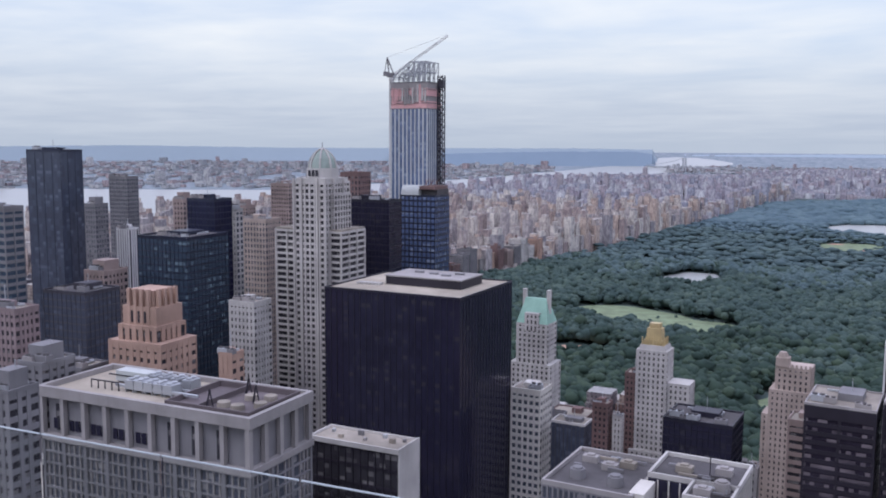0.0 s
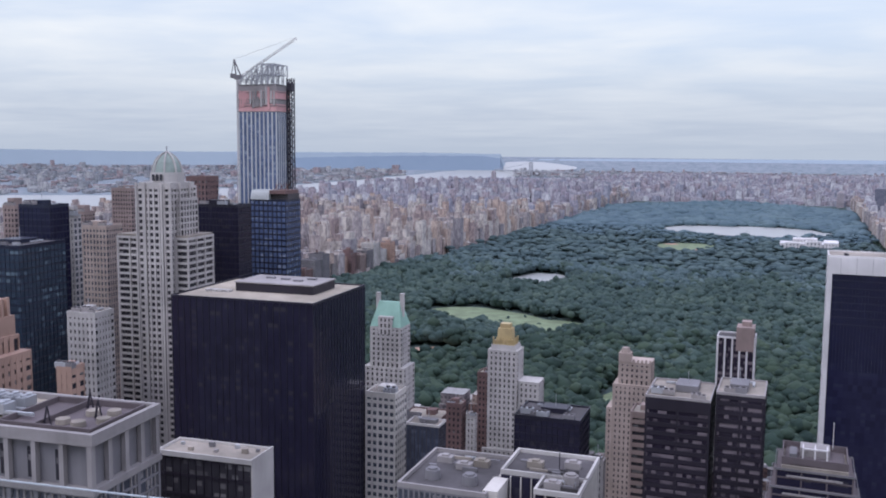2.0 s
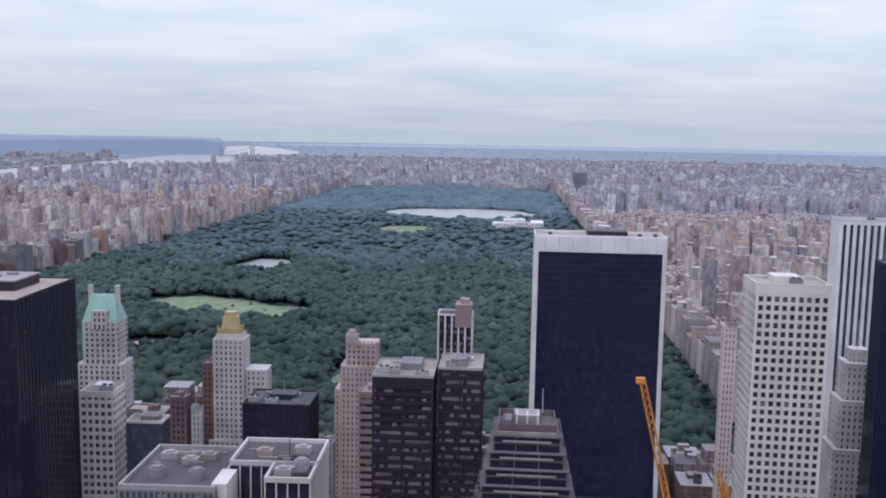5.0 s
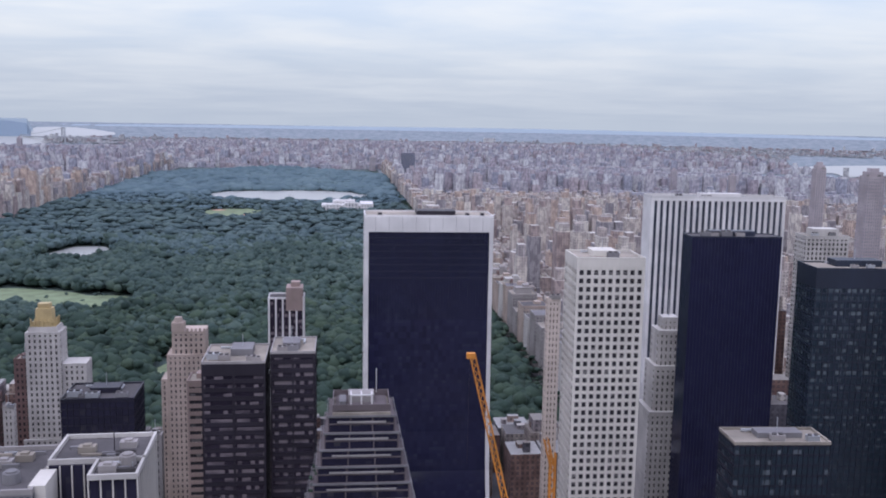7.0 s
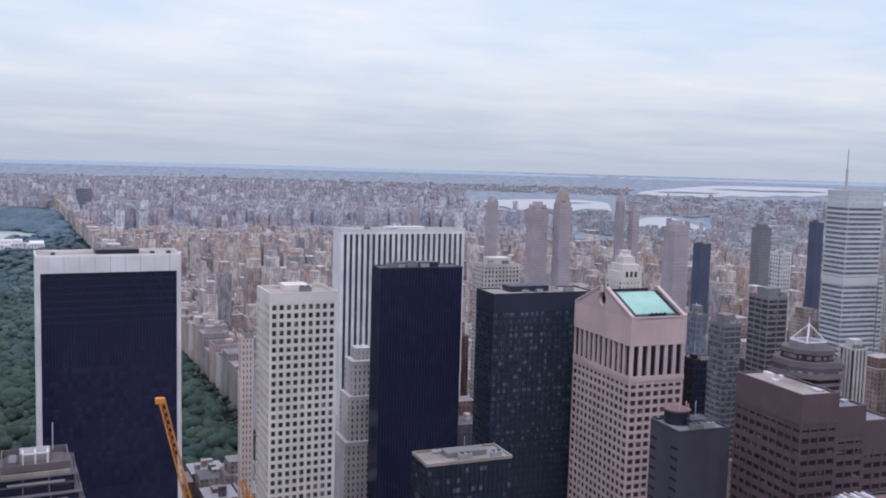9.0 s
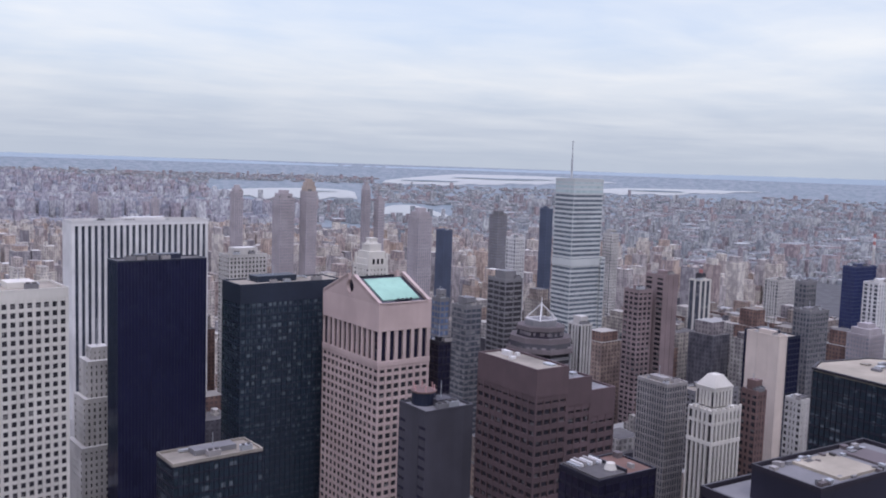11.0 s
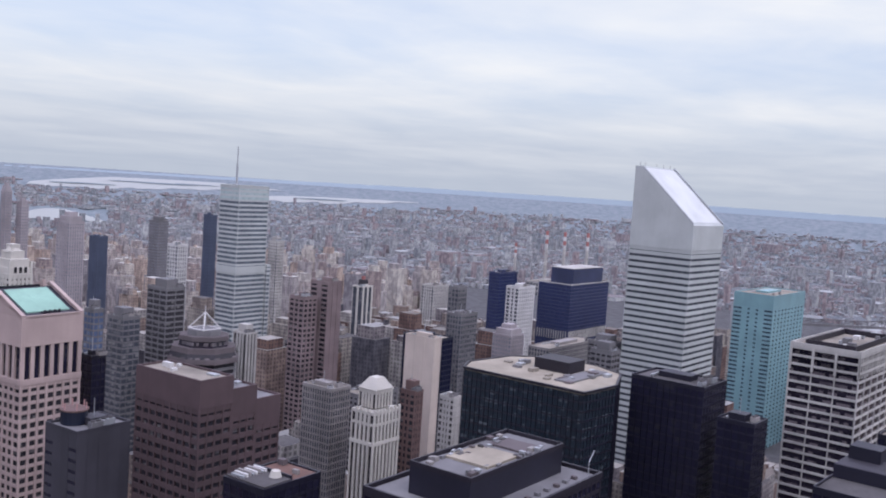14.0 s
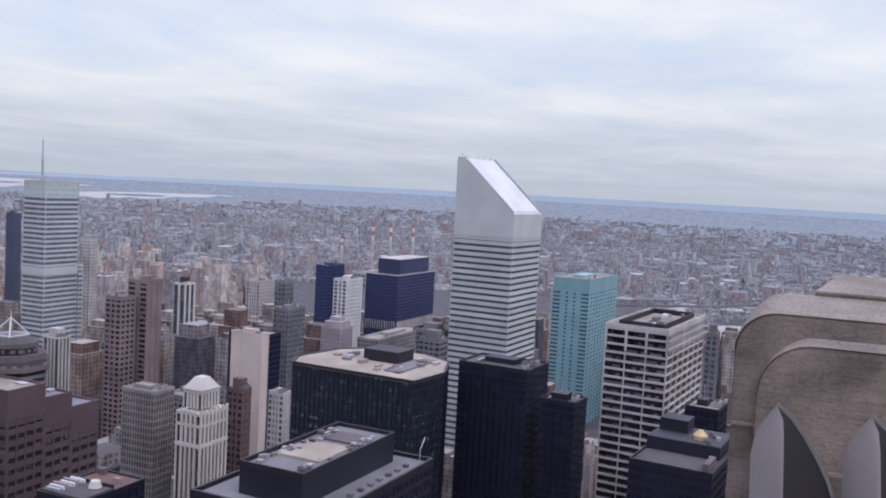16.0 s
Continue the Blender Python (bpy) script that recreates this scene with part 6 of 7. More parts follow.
MORE = [
    ("blue_glass_tower", "dark blue glass tower among houses", 736, 832, 13, 16, 172, -5.6, NAVYSTEEL, NAVYWIN, dict(bay=3, pier=0.3, band=0.9, proud=0.2)),
    ("crowned_tower", "grey brown tower with stepped crown", 651, 777, 18, 21, 194, -5.4, TAN, DARKWIN, dict(bay=3, pier=1.4, band=1.4, proud=0.4)),
    ("ornate_tower", "tan tower with stepped ornate top", 632, 973, 15, 17, 212, -4.4, TAN, DARKWIN, dict(bay=3, pier=1.7, band=1.6, proud=0.4)),
    ("white_ornate_house", "white stone tower with ornate crown", 380, 505, 16, 19, 184, -5.0, IVORY, DARKWIN, dict(bay=3.2, pier=1.9, band=1.7, proud=0.4)),
    ("dark_banded_tower", "dark banded glass office tower", 465, 458, 16, 20, 175, -6.1, GREYSTONE, DARKWIN, dict(bay=7, pier=0.6, band=1.3, proud=0.3)),
    ("blue_grey_tower", "blue grey glass tower", 374, 424, 7, 9, 172, -5.5, GREYSTONE, BLUEWIN, dict(bay=3, pier=0.5, band=1.2, proud=0.2)),
    ("blue_grey_office", "blue grey banded office", 417, 446, 13, 16, 161, -5.8, GREYSTONE, GREYWIN, dict(bay=5, pier=0.4, band=1.2, proud=0.2)),
    ("black_cube_office", "black office block with white roof line", 315, 357, 8, 10, 163, -5.6, BLACKSTEEL, BLACKWIN, dict(bay=3, pier=0.3, band=0.8, proud=0.2)),
    ("white_slab_tower", "white apartment slab", 654, 632, 12, 15, 183, -6.2, WHITE, GREYWIN, dict(bay=3.4, pier=1.4, band=1.3, proud=0.4)),
    ("dark_slim_tower", "slim dark glass tower", 821, 744, 10, 12, 203, -6.4, NAVYSTEEL, NAVYWIN, dict(bay=3, pier=0.3, band=0.9, proud=0.2)),
    ("tan_apartments", "tan brick apartment tower", 608, 993, 20, 21, 203, -4.2, TAN, DARKWIN, dict(bay=3, pier=1.4, band=1.5, proud=0.4)),
    ("brown_apartments", "brown brick apartment tower", 628, 1149, 13, 14, 203, -3.8, BROWN, DARKWIN, dict(bay=3, pier=1.4, band=1.5, proud=0.4)),
    ("brown_pair_tower", "brown apartment tower of a pair", 778, 1050, 9, 11, 212, -4.9, BROWN, DARKWIN, dict(bay=3, pier=1.4, band=1.5, proud=0.4)),
    ("brown_pair_tower", "brown apartment tower of a pair", 794, 1039, 10, 12, 193, -5.0, BROWN, DARKWIN, dict(bay=3, pier=1.4, band=1.5, proud=0.4)),
    ("pale_stepped_block", "wide pale stepped apartment block", 387, 696, 35, 21, 172, -3.9, PALE, DARKWIN, dict(bay=3.6, pier=1.6, band=1.7, proud=0.4)),
    ("pale_pier_tower", "pale tower with tall piers", 483, 402, 10, 13, 149, -6.7, PALE, DARKWIN, dict(bay=3.4, pier=1.6, band=0.6, proud=0.6, bands=False)),
    ("grey_low_block", "low grey concrete block", 527, 328, 37, 21, 114, -7.8, GREYSTONE, DARKWIN, dict(bay=4, pier=1.6, band=1.8, proud=0.3)),
    ("brown_brick_house", "brown brick house with stepped cap", 442, 247, 8, 10, 142, -8.2, BROWN, DARKWIN, dict(bay=3, pier=1.3, band=1.5, proud=0.3)),
    ("grey_twin_tower", "grey apartment tower", 890, 895, 16, 19, 184, -6.0, GREYSTONE, DARKWIN, dict(bay=3, pier=1.2, band=1.4, proud=0.3)),
    ("pale_stepped_house", "pale stepped apartment house", 506, 255, 8, 11, 126, -8.5, PALE, DARKWIN, dict(bay=3, pier=1.5, band=1.6, proud=0.4)),
    ("pale_ribbed_block", "low wide pale ribbed block with roof boxes", 777, 282, 84, 21, 122, -9.1, LIMESTONE, GREYWIN, dict(bay=3, pier=0.9, band=0.8, proud=0.5)),
    ("grey_banded_house", "grey banded apartment house", 680, 212, 17, 21, 145, -9.7, GREYSTONE, DARKWIN, dict(bay=5, pier=1.0, band=1.6, proud=0.4)),
    ("pale_far_tower", "pale apartment tower", 912, 717, 12, 16, 172, -6.9, PALE, GREYWIN, dict(bay=3, pier=1.4, band=1.4, proud=0.4)),
    ("tan_far_block", "tan apartment block", 794, 343, 23, 21, 120, -8.9, TAN, DARKWIN, dict(bay=3, pier=1.4, band=1.4, proud=0.4)),
    ("grey_tower", "grey stepped apartment tower", -601, 479, 11, 14, 210, 6.9, GREYSTONE, GREYWIN, dict(bay=3, pier=1.2, band=1.4, proud=0.3)),
    ("brown_low_tower", "brown brick apartment block", -413, 334, 14, 18, 189, 6.8, TAN, DARKWIN, dict(bay=3, pier=1.4, band=1.6, proud=0.3)),
    ("tan_tower", "tan brick tower behind dark glass", -528, 501, 10, 13, 215, 6.2, TAN, DARKWIN, dict(bay=3, pier=1.4, band=1.6, proud=0.3)),
    ("tan_tower", "tan brick apartment tower", -564, 607, 12, 14, 203, 5.7, TAN, DARKWIN, dict(bay=3, pier=1.4, band=1.6, proud=0.3)),
    ("pale_slim_tower", "slim pale apartment tower", -416, 439, 6, 7, 216, 5.8, PALE, GREYWIN, dict(bay=3, pier=1.4, band=1.4, proud=0.3)),
    ("orange_low_house", "low orange brick house", -232, 241, 6, 7, 183, 5.9, ORANGE, DARKWIN, dict(bay=3.4, pier=1.8, band=1.8, proud=0.3)),
    ("pale_low_office", "low pale stone office", -276, 197, 11, 15, 184, 7.3, GREYSTONE, DARKWIN, dict(bay=3.4, pier=1.5, band=1.8, proud=0.3)),
    ("stone_low_house", "low grey stone house", -239, 159, 9, 11, 188, 7.6, GREYSTONE, DARKWIN, dict(bay=3.4, pier=1.5, band=1.8, proud=0.3)),
    ("red_brick_house", "red brick apartment house", -198, 530, 10, 10, 99, 2.7, BROWN, DARKWIN, dict(bay=3, pier=1.5, band=1.7, proud=0.3)),
    ("pale_turret_house", "pale stepped stone house", -188, 531, 6, 5, 92, 2.6, PALE, DARKWIN, dict(bay=3, pier=1.5, band=1.7, proud=0.3)),
    ("pale_narrow_house", "narrow pale stone house", -88, 435, 7, 6, 107, 1.5, LIMESTONE, DARKWIN, dict(bay=3, pier=1.5, band=1.7, proud=0.3)),
    ("tan_edge_house", "tan stone house along the avenue", 132, 549, 8, 7, 150, -1.8, BEIGE, DARKWIN, dict(bay=3, pier=1.5, band=1.7, proud=0.3)),
    ("grey_edge_tower", "grey apartment tower", 625, 2, 9, 7, 171, -12.0, GREYSTONE, GREYWIN, dict(bay=3, pier=1.2, band=1.4, proud=0.3)),
    ("black_stepped_office", "black stepped office block among towers", 431, 2, 19, 15, 165, -12.0, BLACKSTEEL, BLACKWIN, dict(bay=3, pier=0.3, band=0.9, proud=0.2)),
    ("grey_block", "grey banded block", 581, 181, 12, 16, 156, -9.7, GREYSTONE, DARKWIN, dict(bay=4, pier=1.0, band=1.6, proud=0.3)),
    ("grey_mid_house", "grey apartment house", 645, 484, 8, 10, 111, -7.1, GREYSTONE, DARKWIN, dict(bay=3, pier=1.2, band=1.4, proud=0.3)),
]
for name, label, x, y, w, d, z, rz, wall, glass, kw in MORE:
    if math.hypot(x, y) > 700:
        kw["deep"] = ""
        kw["joined"] = True
    # towers past 860 m swap to the haze-coloured materials
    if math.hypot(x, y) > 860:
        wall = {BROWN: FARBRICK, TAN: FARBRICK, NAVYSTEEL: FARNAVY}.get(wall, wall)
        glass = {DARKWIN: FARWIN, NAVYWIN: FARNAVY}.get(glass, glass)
    if len(label.split()) < 4:
        label += " among its neighbours"
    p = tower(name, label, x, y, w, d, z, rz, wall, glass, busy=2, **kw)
    block(x, y, w, d)
    if name == "white_ornate_house":
        for q, z0, z1 in ((0.46, 0, 4), (0.40, 4, 9), (0.28, 9, 14), (0.17, 14, 18)):
            box("crown_step", -w * q, w * q, -d * q, d * q, z + z0 - 1, z + z1, IVORY, p)
        bm = bmesh.new()
        add_prism(bm, ngon(8, w * 0.33, 22.5), z + 13, z + 17, 0.5)
        part("crown_cap", bm, IVORY, p)
        ob = box("pinnacle", -0.7, 0.7, -0.7, 0.7, z - 1, z + 7.5, IVORY, p)
        ob.location = (-w * 0.45, -d * 0.45, 0)
        repeat(ob, [(w * 0.45, -d * 0.45, 0), (w * 0.45, d * 0.45, 0), (-w * 0.45, d * 0.45, 0)])
        ob = box("arched_window", -0.9, 0.9, -0.2, 0.2, z + 0.5, z + 4.2, DARKWIN, p)
        ob.location = (-3.4, -d * 0.46, 0)
        repeat(ob, [(0, -d * 0.46, 0), (3.4, -d * 0.46, 0)])
    if name == "ornate_tower":
        for q, z0, z1 in ((0.42, 0, 6), (0.34, 6, 11), (0.22, 11, 15)):
            box("crown_step", -w * q, w * q, -d * q, d * q, z + z0 - 1, z + z1, CREAM, p)
    elif wall is FARBRICK:
        for q, z0, z1 in ((0.40, 0, 5), (0.24, 5, 9)):
            box("setback", -w * q, w * q, -d * q, d * q, z + z0 - 1, z + z1, wall, p)
    if wall in (PALE, TAN, BROWN, GREYSTONE) and z > 130:
        box("setback", -w * 0.3, w * 0.3, -d * 0.3, d * 0.3, z - 1, z + 5, wall, p)

# ---------------------------------------------------------------- smaller things
# luffing crane
p = thing("luffing_crane", "orange lattice crane jib over the rooftops", "crane", 63, 334)
bm = bmesh.new()
lattice(bm, (4, 0, 0), (4, 0, 104), 1.1, 26, 0.25, (0, 1, 0))
part("mast", bm, CRANE, p)
bm = bmesh.new()
add_box(bm, 1, 9, -1.6, 1.6, 104, 107.5)
part("cab", bm, CRANE, p)
bm = bmesh.new()
lattice(bm, (2.2, 0, 107), (-13.5, -2, 171), 1.0, 22, 0.2, (0, 1, 0))
add_box(bm, -15.6, -12.4, -3, -1, 169.5, 171.5)
part("jib", bm, CRANE, p)
bm = bmesh.new()
add_beam(bm, (-14.5, -2, 170), (-14.5, -2, 128), 0.06)
part("hoist_rope", bm, BLACKSTEEL, p)
p = thing("crane_stub", "short orange crane top between houses", "crane", 84, 341)
bm = bmesh.new()
lattice(bm, (0, 0, 0), (0, 0, 128), 1.0, 30, 0.25, (0, 1, 0))
lattice(bm, (0, 0, 122), (-3, 0, 134), 0.8, 4, 0.2, (0, 1, 0))
part("mast", bm, CRANE, p)

# chimneys of the power station
for i, (az, top, r) in enumerate(((-68.6, 155.5, 3.6), (-69.7, 155, 3.6), (-71.1, 157, 3.6), (-66.7, 120, 2.8))):
    x, y = polar(az, 2290)
    p = thing("chimney_stack", "tall pale chimney with red and white bands", "chimney", x, y, group="power station chimneys")
    z = 0.0
    for j in range(9):
        z1 = top * (0.45 if j == 0 else 0.45 + 0.55 * j / 8)
        bm = bmesh.new()
        q0, q1 = 1.35 - 0.35 * z / top, 1.35 - 0.35 * z1 / top
        add_prism(bm, ngon(14, r * q0), z, z1, q1 / q0)
        part("shaft_ring", bm, (PALE if j < 5 else REDPAINT if j in (6, 8) else WHITE), p)
        z = z1
x, y = polar(-69.3, 2310)
p = tower("power_station", "long low pale power station hall", x, y, 190, 50, 34, -9, PALE, GREYWIN, bay=9, storey=11, pier=2, band=3, proud=0.5, category="power station", busy=3)

# far landmark blocks
(a, b, c), k = far(*polar(-4.2, 3900))
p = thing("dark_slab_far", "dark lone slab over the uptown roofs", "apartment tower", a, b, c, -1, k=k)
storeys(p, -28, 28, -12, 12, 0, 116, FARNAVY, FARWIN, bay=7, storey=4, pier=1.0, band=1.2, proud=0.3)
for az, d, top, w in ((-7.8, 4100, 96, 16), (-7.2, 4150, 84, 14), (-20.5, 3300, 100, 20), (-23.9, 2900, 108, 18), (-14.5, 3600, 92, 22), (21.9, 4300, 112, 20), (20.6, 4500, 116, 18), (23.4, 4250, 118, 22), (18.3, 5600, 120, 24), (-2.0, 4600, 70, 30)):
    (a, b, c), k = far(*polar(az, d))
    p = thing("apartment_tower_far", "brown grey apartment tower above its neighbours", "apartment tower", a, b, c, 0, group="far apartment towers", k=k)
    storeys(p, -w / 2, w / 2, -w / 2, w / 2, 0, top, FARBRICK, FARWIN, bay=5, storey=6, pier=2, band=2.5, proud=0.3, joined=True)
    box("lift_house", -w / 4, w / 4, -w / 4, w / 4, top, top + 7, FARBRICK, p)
(a, b, c), k = far(20, 2535)
p = thing("museum", "long low white museum at the park's edge", "museum", a, b, c, 0, k=k)
for x0, x1, y0, y1, z in ((-70, 60, -30, 40, 22), (-60, -20, -45, -30, 26), (-10, 30, -40, -30, 30), (35, 70, -35, 50, 27), (-40, 20, 0, 30, 33)):
    storeys(p, x0, x1, y0, y1, 0, z, WHITE, GREYWIN, bay=9, storey=9, pier=5, band=4, proud=0.4)
    box("roof", x0, x1, y0, y1, z, z + 0.6, WHITE, p)

# suspension bridge far up the river
A, kA = far(*polar(16.0, 8800))
p = thing("suspension_bridge", "faint grey suspension bridge across the river", "bridge", *A, 0, k=kA)
Bx, By = polar(21.3, 9500)
Ax, Ay = polar(16.0, 8800)
dx, dy = Bx - Ax, By - Ay
for q in (0, 1):
    bm = bmesh.new()
    for e in (-14, 14):
        add_beam(bm, (dx * q + e, dy * q, 0), (dx * q + e * 0.8, dy * q, 135), 7)
    for z in (55, 95, 130):
        add_beam(bm, (dx * q - 14, dy * q, z), (dx * q + 14, dy * q, z), 5)
    part("bridge_tower", bm, STEEL, p)
bm = bmesh.new()
add_beam(bm, (-dx * 0.5, -dy * 0.5, 48), (dx * 1.4, dy * 1.4, 48), 6)
part("deck", bm, STEEL, p)
bm = bmesh.new()
for i in range(16):
    u0, u1 = i / 16, (i + 1) / 16
    f = [58 + 75 * (2 * u - 1) ** 2 for u in (u0, u1)]
    add_beam(bm, (dx * u0, dy * u0, f[0]), (dx * u1, dy * u1, f[1]), 2.0)
part("cable", bm, STEEL, p)

# cantilever bridge over the east river
p = thing("cantilever_bridge", "long grey steel truss bridge behind towers", "bridge", 0, 0)
spots = [polar(-80.0, 1750), polar(-82.0, 1760), polar(-89.5, 1900), polar(-93.5, 2050)]
zs = [42, 44, 44, 40]
for i in range(3):
    (x0, y0), (x1, y1) = spots[i], spots[i + 1]
    bm = bmesh.new()
    n = 10
    for j in range(n):
        u0, u1 = j / n, (j + 1) / n
        P0, P1 = Vector((x0 + (x1 - x0) * u0, y0 + (y1 - y0) * u0, zs[i])), Vector((x0 + (x1 - x0) * u1, y0 + (y1 - y0) * u1, zs[i]))
        h0, h1 = 10 + 22 * (2 * u0 - 1) ** 4, 10 + 22 * (2 * u1 - 1) ** 4
        add_beam(bm, P0, P1, 2.2)
        add_beam(bm, P0 + Vector((0, 0, h0)), P1 + Vector((0, 0, h1)), 0.9)
        add_beam(bm, P0, P1 + Vector((0, 0, h1)), 0.6)
        add_beam(bm, P0, P0 + Vector((0, 0, h0)), 0.6)
    part("truss_span", bm, GREYSTONE, p)
for (x, y), z in zip(spots, zs):
    bm = bmesh.new()
    add_beam(bm, (x, y, 0), (x, y, z + 34), 3.0)
    part("bridge_pier", bm, STEEL, p)

# ---------------------------------------------------------------- the deck's own parapet and glass

p = thing("roof_tank", "round dark water tank on a low office", "water tank", 224, 262, 163.8)
bm = bmesh.new()
add_prism(bm, ngon(18, 4.6), 0, 5.2)
part("tank", bm, NAVYSTEEL, p)
bm = bmesh.new()
add_prism(bm, ngon(18, 5.0), 5.2, 5.8)
part("rim", bm, BROWN, p)
bm = bmesh.new()
for i in range(6):
    a = radians(60 * i)
    add_beam(bm, (4.2 * math.cos(a), 4.2 * math.sin(a), 5.8), (4.2 * math.cos(a), 4.2 * math.sin(a), 8.2), 0.15)
part("rail_posts", bm, REDNET, p)


def carved(name, c, stain):
    """Old limestone seen close: bedding lines, soot blotches and a pitted face."""
    m, nt, b = node_material(name, 0.92, 0, 0.25)
    col = nmix(nt, nramp(nt, nnoise(nt, 2.2, 5), [(0.3, (0, 0, 0)), (0.7, (1, 1, 1))]), tuple(v * (1 - stain) for v in c), tuple(v * (1 + stain * 0.6) for v in c))
    bed = nramp(nt, nnoise(nt, 7.0, 5, (0.5, 0.5, 5.0)), [(0.38, (0, 0, 0)), (0.64, (1, 1, 1))])
    col = nmix(nt, bed, nmix(nt, 1.0, col, (0.84, 0.82, 0.82), "MULTIPLY"), col)
    pit = nramp(nt, nnoise(nt, 38.0, 4), [(0.36, (0, 0, 0)), (0.5, (1, 1, 1))])
    nt.links.new(nmix(nt, pit, nmix(nt, 1.0, col, (0.78, 0.77, 0.77), "MULTIPLY"), col), b.inputs["Base Color"])
    bump = nt.nodes.new("ShaderNodeBump")
    bump.inputs["Strength"].default_value, bump.inputs["Distance"].default_value = 0.5, 0.02
    nt.links.new(nnoise(nt, 22.0, 5, (0.7, 0.7, 2.0)), bump.inputs["Height"])
    nt.links.new(bump.outputs[0], b.inputs["Normal"])
    return m


OLDSTONE = carved("weathered_limestone", (0.220, 0.178, 0.150), 0.42)
# skylight on the ledges is painted in as a paler stone
LITSTONE = carved("lightened_stone", (0.285, 0.25, 0.215), 0.2)
LEADSTONE = stone("grey_carved_stone", (0.225, 0.208, 0.200), 0.85, 0.25)
p = thing("observation_tower", "limestone tower below the viewing deck", "skyscraper", 0, 0)
storeys(p, -14, 8.2, -50, 5.4, 0, 253.6, LIMESTONE, DARKWIN, bay=4.5, storey=3.9, pier=2.4, band=1.0, proud=0.4, deep="")
box("lower_deck", -14, 8.2, -50, 5.4, 253.7, 254.2, TERRACE, p)
box("upper_deck", -10, 2.4, -46, 1.2, 254.2, 256.35, LIMESTONE, p)

PANE, nt, b = node_material("clear_glass", 0.03, 0, 0.5)
b.inputs["Transmission Weight"].default_value, b.inputs["IOR"].default_value = 1.0, 1.12
b.inputs["Base Color"].default_value = (0.93, 0.96, 0.95, 1)
PANE_EDGE = stone("polished_glass_edge", (0.38, 0.42, 0.44), 0.3, 0.1)
p = thing("glass_balustrade", "clear glass safety panes along the lower deck", "balustrade", 0, 0, 0, 6.7)
s = -5.40
for i in range(6):
    bm = bmesh.new()
    add_box(bm, s - 1.11, s, 4.80, 4.812, 254.2, 255.845)
    ob = part("glass_pane", bm, PANE, p)
    ob.visible_shadow = False
    box("pane_edge", s - 1.11, s, 4.797, 4.809, 255.845, 255.853, PANE_EDGE, p)
    s += 1.13

# carved parapet pier beside the deck: u to the right of its left edge, v upwards, both in metres
p = thing("carved_parapet", "weathered limestone parapet pier with rounded shoulders and carved leaves", "parapet", 0, 0)
p.matrix_world = pose(8.0 * math.sin(radians(91.1)), 8.0 * math.cos(radians(91.1)), 256.73, 0, 0, -93.5)


def shoulder(u0, u1, top, r, low, n=10):
    """The outline of a slab with one rounded upper corner."""
    return [(u0, low)] + [(u0 + r * (1 - math.cos(radians(90 * i / n))), top - r + r * math.sin(radians(90 * i / n))) for i in range(n + 1)] + [(u1, top), (u1, low)]


def slab(name, outline, y0, y1, mat, edge=0.012, label=""):
    bm = bmesh.new()
    va, vb = [bm.verts.new((u, y0, v)) for u, v in outline], [bm.verts.new((u, y1, v)) for u, v in outline]
    bm.faces.new(va)
    bm.faces.new(vb[::-1])
    for i in range(len(outline)):
        k = (i + 1) % len(outline)
        bm.faces.new((va[i], va[k], vb[k], vb[i]))
    bmesh.ops.recalc_face_normals(bm, faces=bm.faces)
    bmesh.ops.bevel(bm, geom=bm.edges[:], offset=edge, segments=2, affect="EDGES", clamp_overlap=True)
    return part(name, bm, mat, p, label)


slab("shoulder", shoulder(0.0, 2.3, 0.36, 0.33, -0.60), 0.0, 0.40, OLDSTONE, 0.015)


def coping(name, u0, u1, y0, z0, y1, z1, skew=0.1):
    """A coping in the lightened stone that slopes back and up."""
    bm = bmesh.new()
    v = [bm.verts.new(c) for c in ((u0, y0, z0), (u1, y0, z0), (u1, y1, z1), (u0 + skew, y1, z1), (u0, y0, z0 - 0.02), (u1, y0, z0 - 0.02), (u1, y1, z0 - 0.02), (u0 + skew, y1, z0 - 0.02))]
    for f in ((0, 1, 2, 3), (0, 4, 5, 1), (1, 5, 6, 2), (2, 6, 7, 3), (3, 7, 4, 0)):
        bm.faces.new([v[i] for i in f])
    return part(name, bm, LITSTONE, p)


def rim(name, u0, u1, top, r, y0, y1, rise, n=12):
    """A coping that follows the rounded corner and slopes back and up from it."""
    bm = bmesh.new()
    front, back = [], []
    for i in range(n + 1):
        a = radians(90 * i / n)
        u, v = u0 + r * (1 - math.cos(a)), top - r + r * math.sin(a)
        lift = rise * max(0.0, math.sin(a)) ** 3
        front.append(bm.verts.new((u, y0, v)))
        back.append(bm.verts.new((u + 0.25 * lift, y1, v + lift)))
    front.append(bm.verts.new((u1, y0, top)))
    back.append(bm.verts.new((u1, y1, top + rise)))
    for i in range(len(front) - 1):
        bm.faces.new((front[i], front[i + 1], back[i + 1], back[i]))
    low = bm.verts.new((u0 + r, y1, top - r)), bm.verts.new((u1, y1, top - r))
    bm.faces.new([*back, low[1], low[0]])
    return part(name, bm, LITSTONE, p, smooth=False)


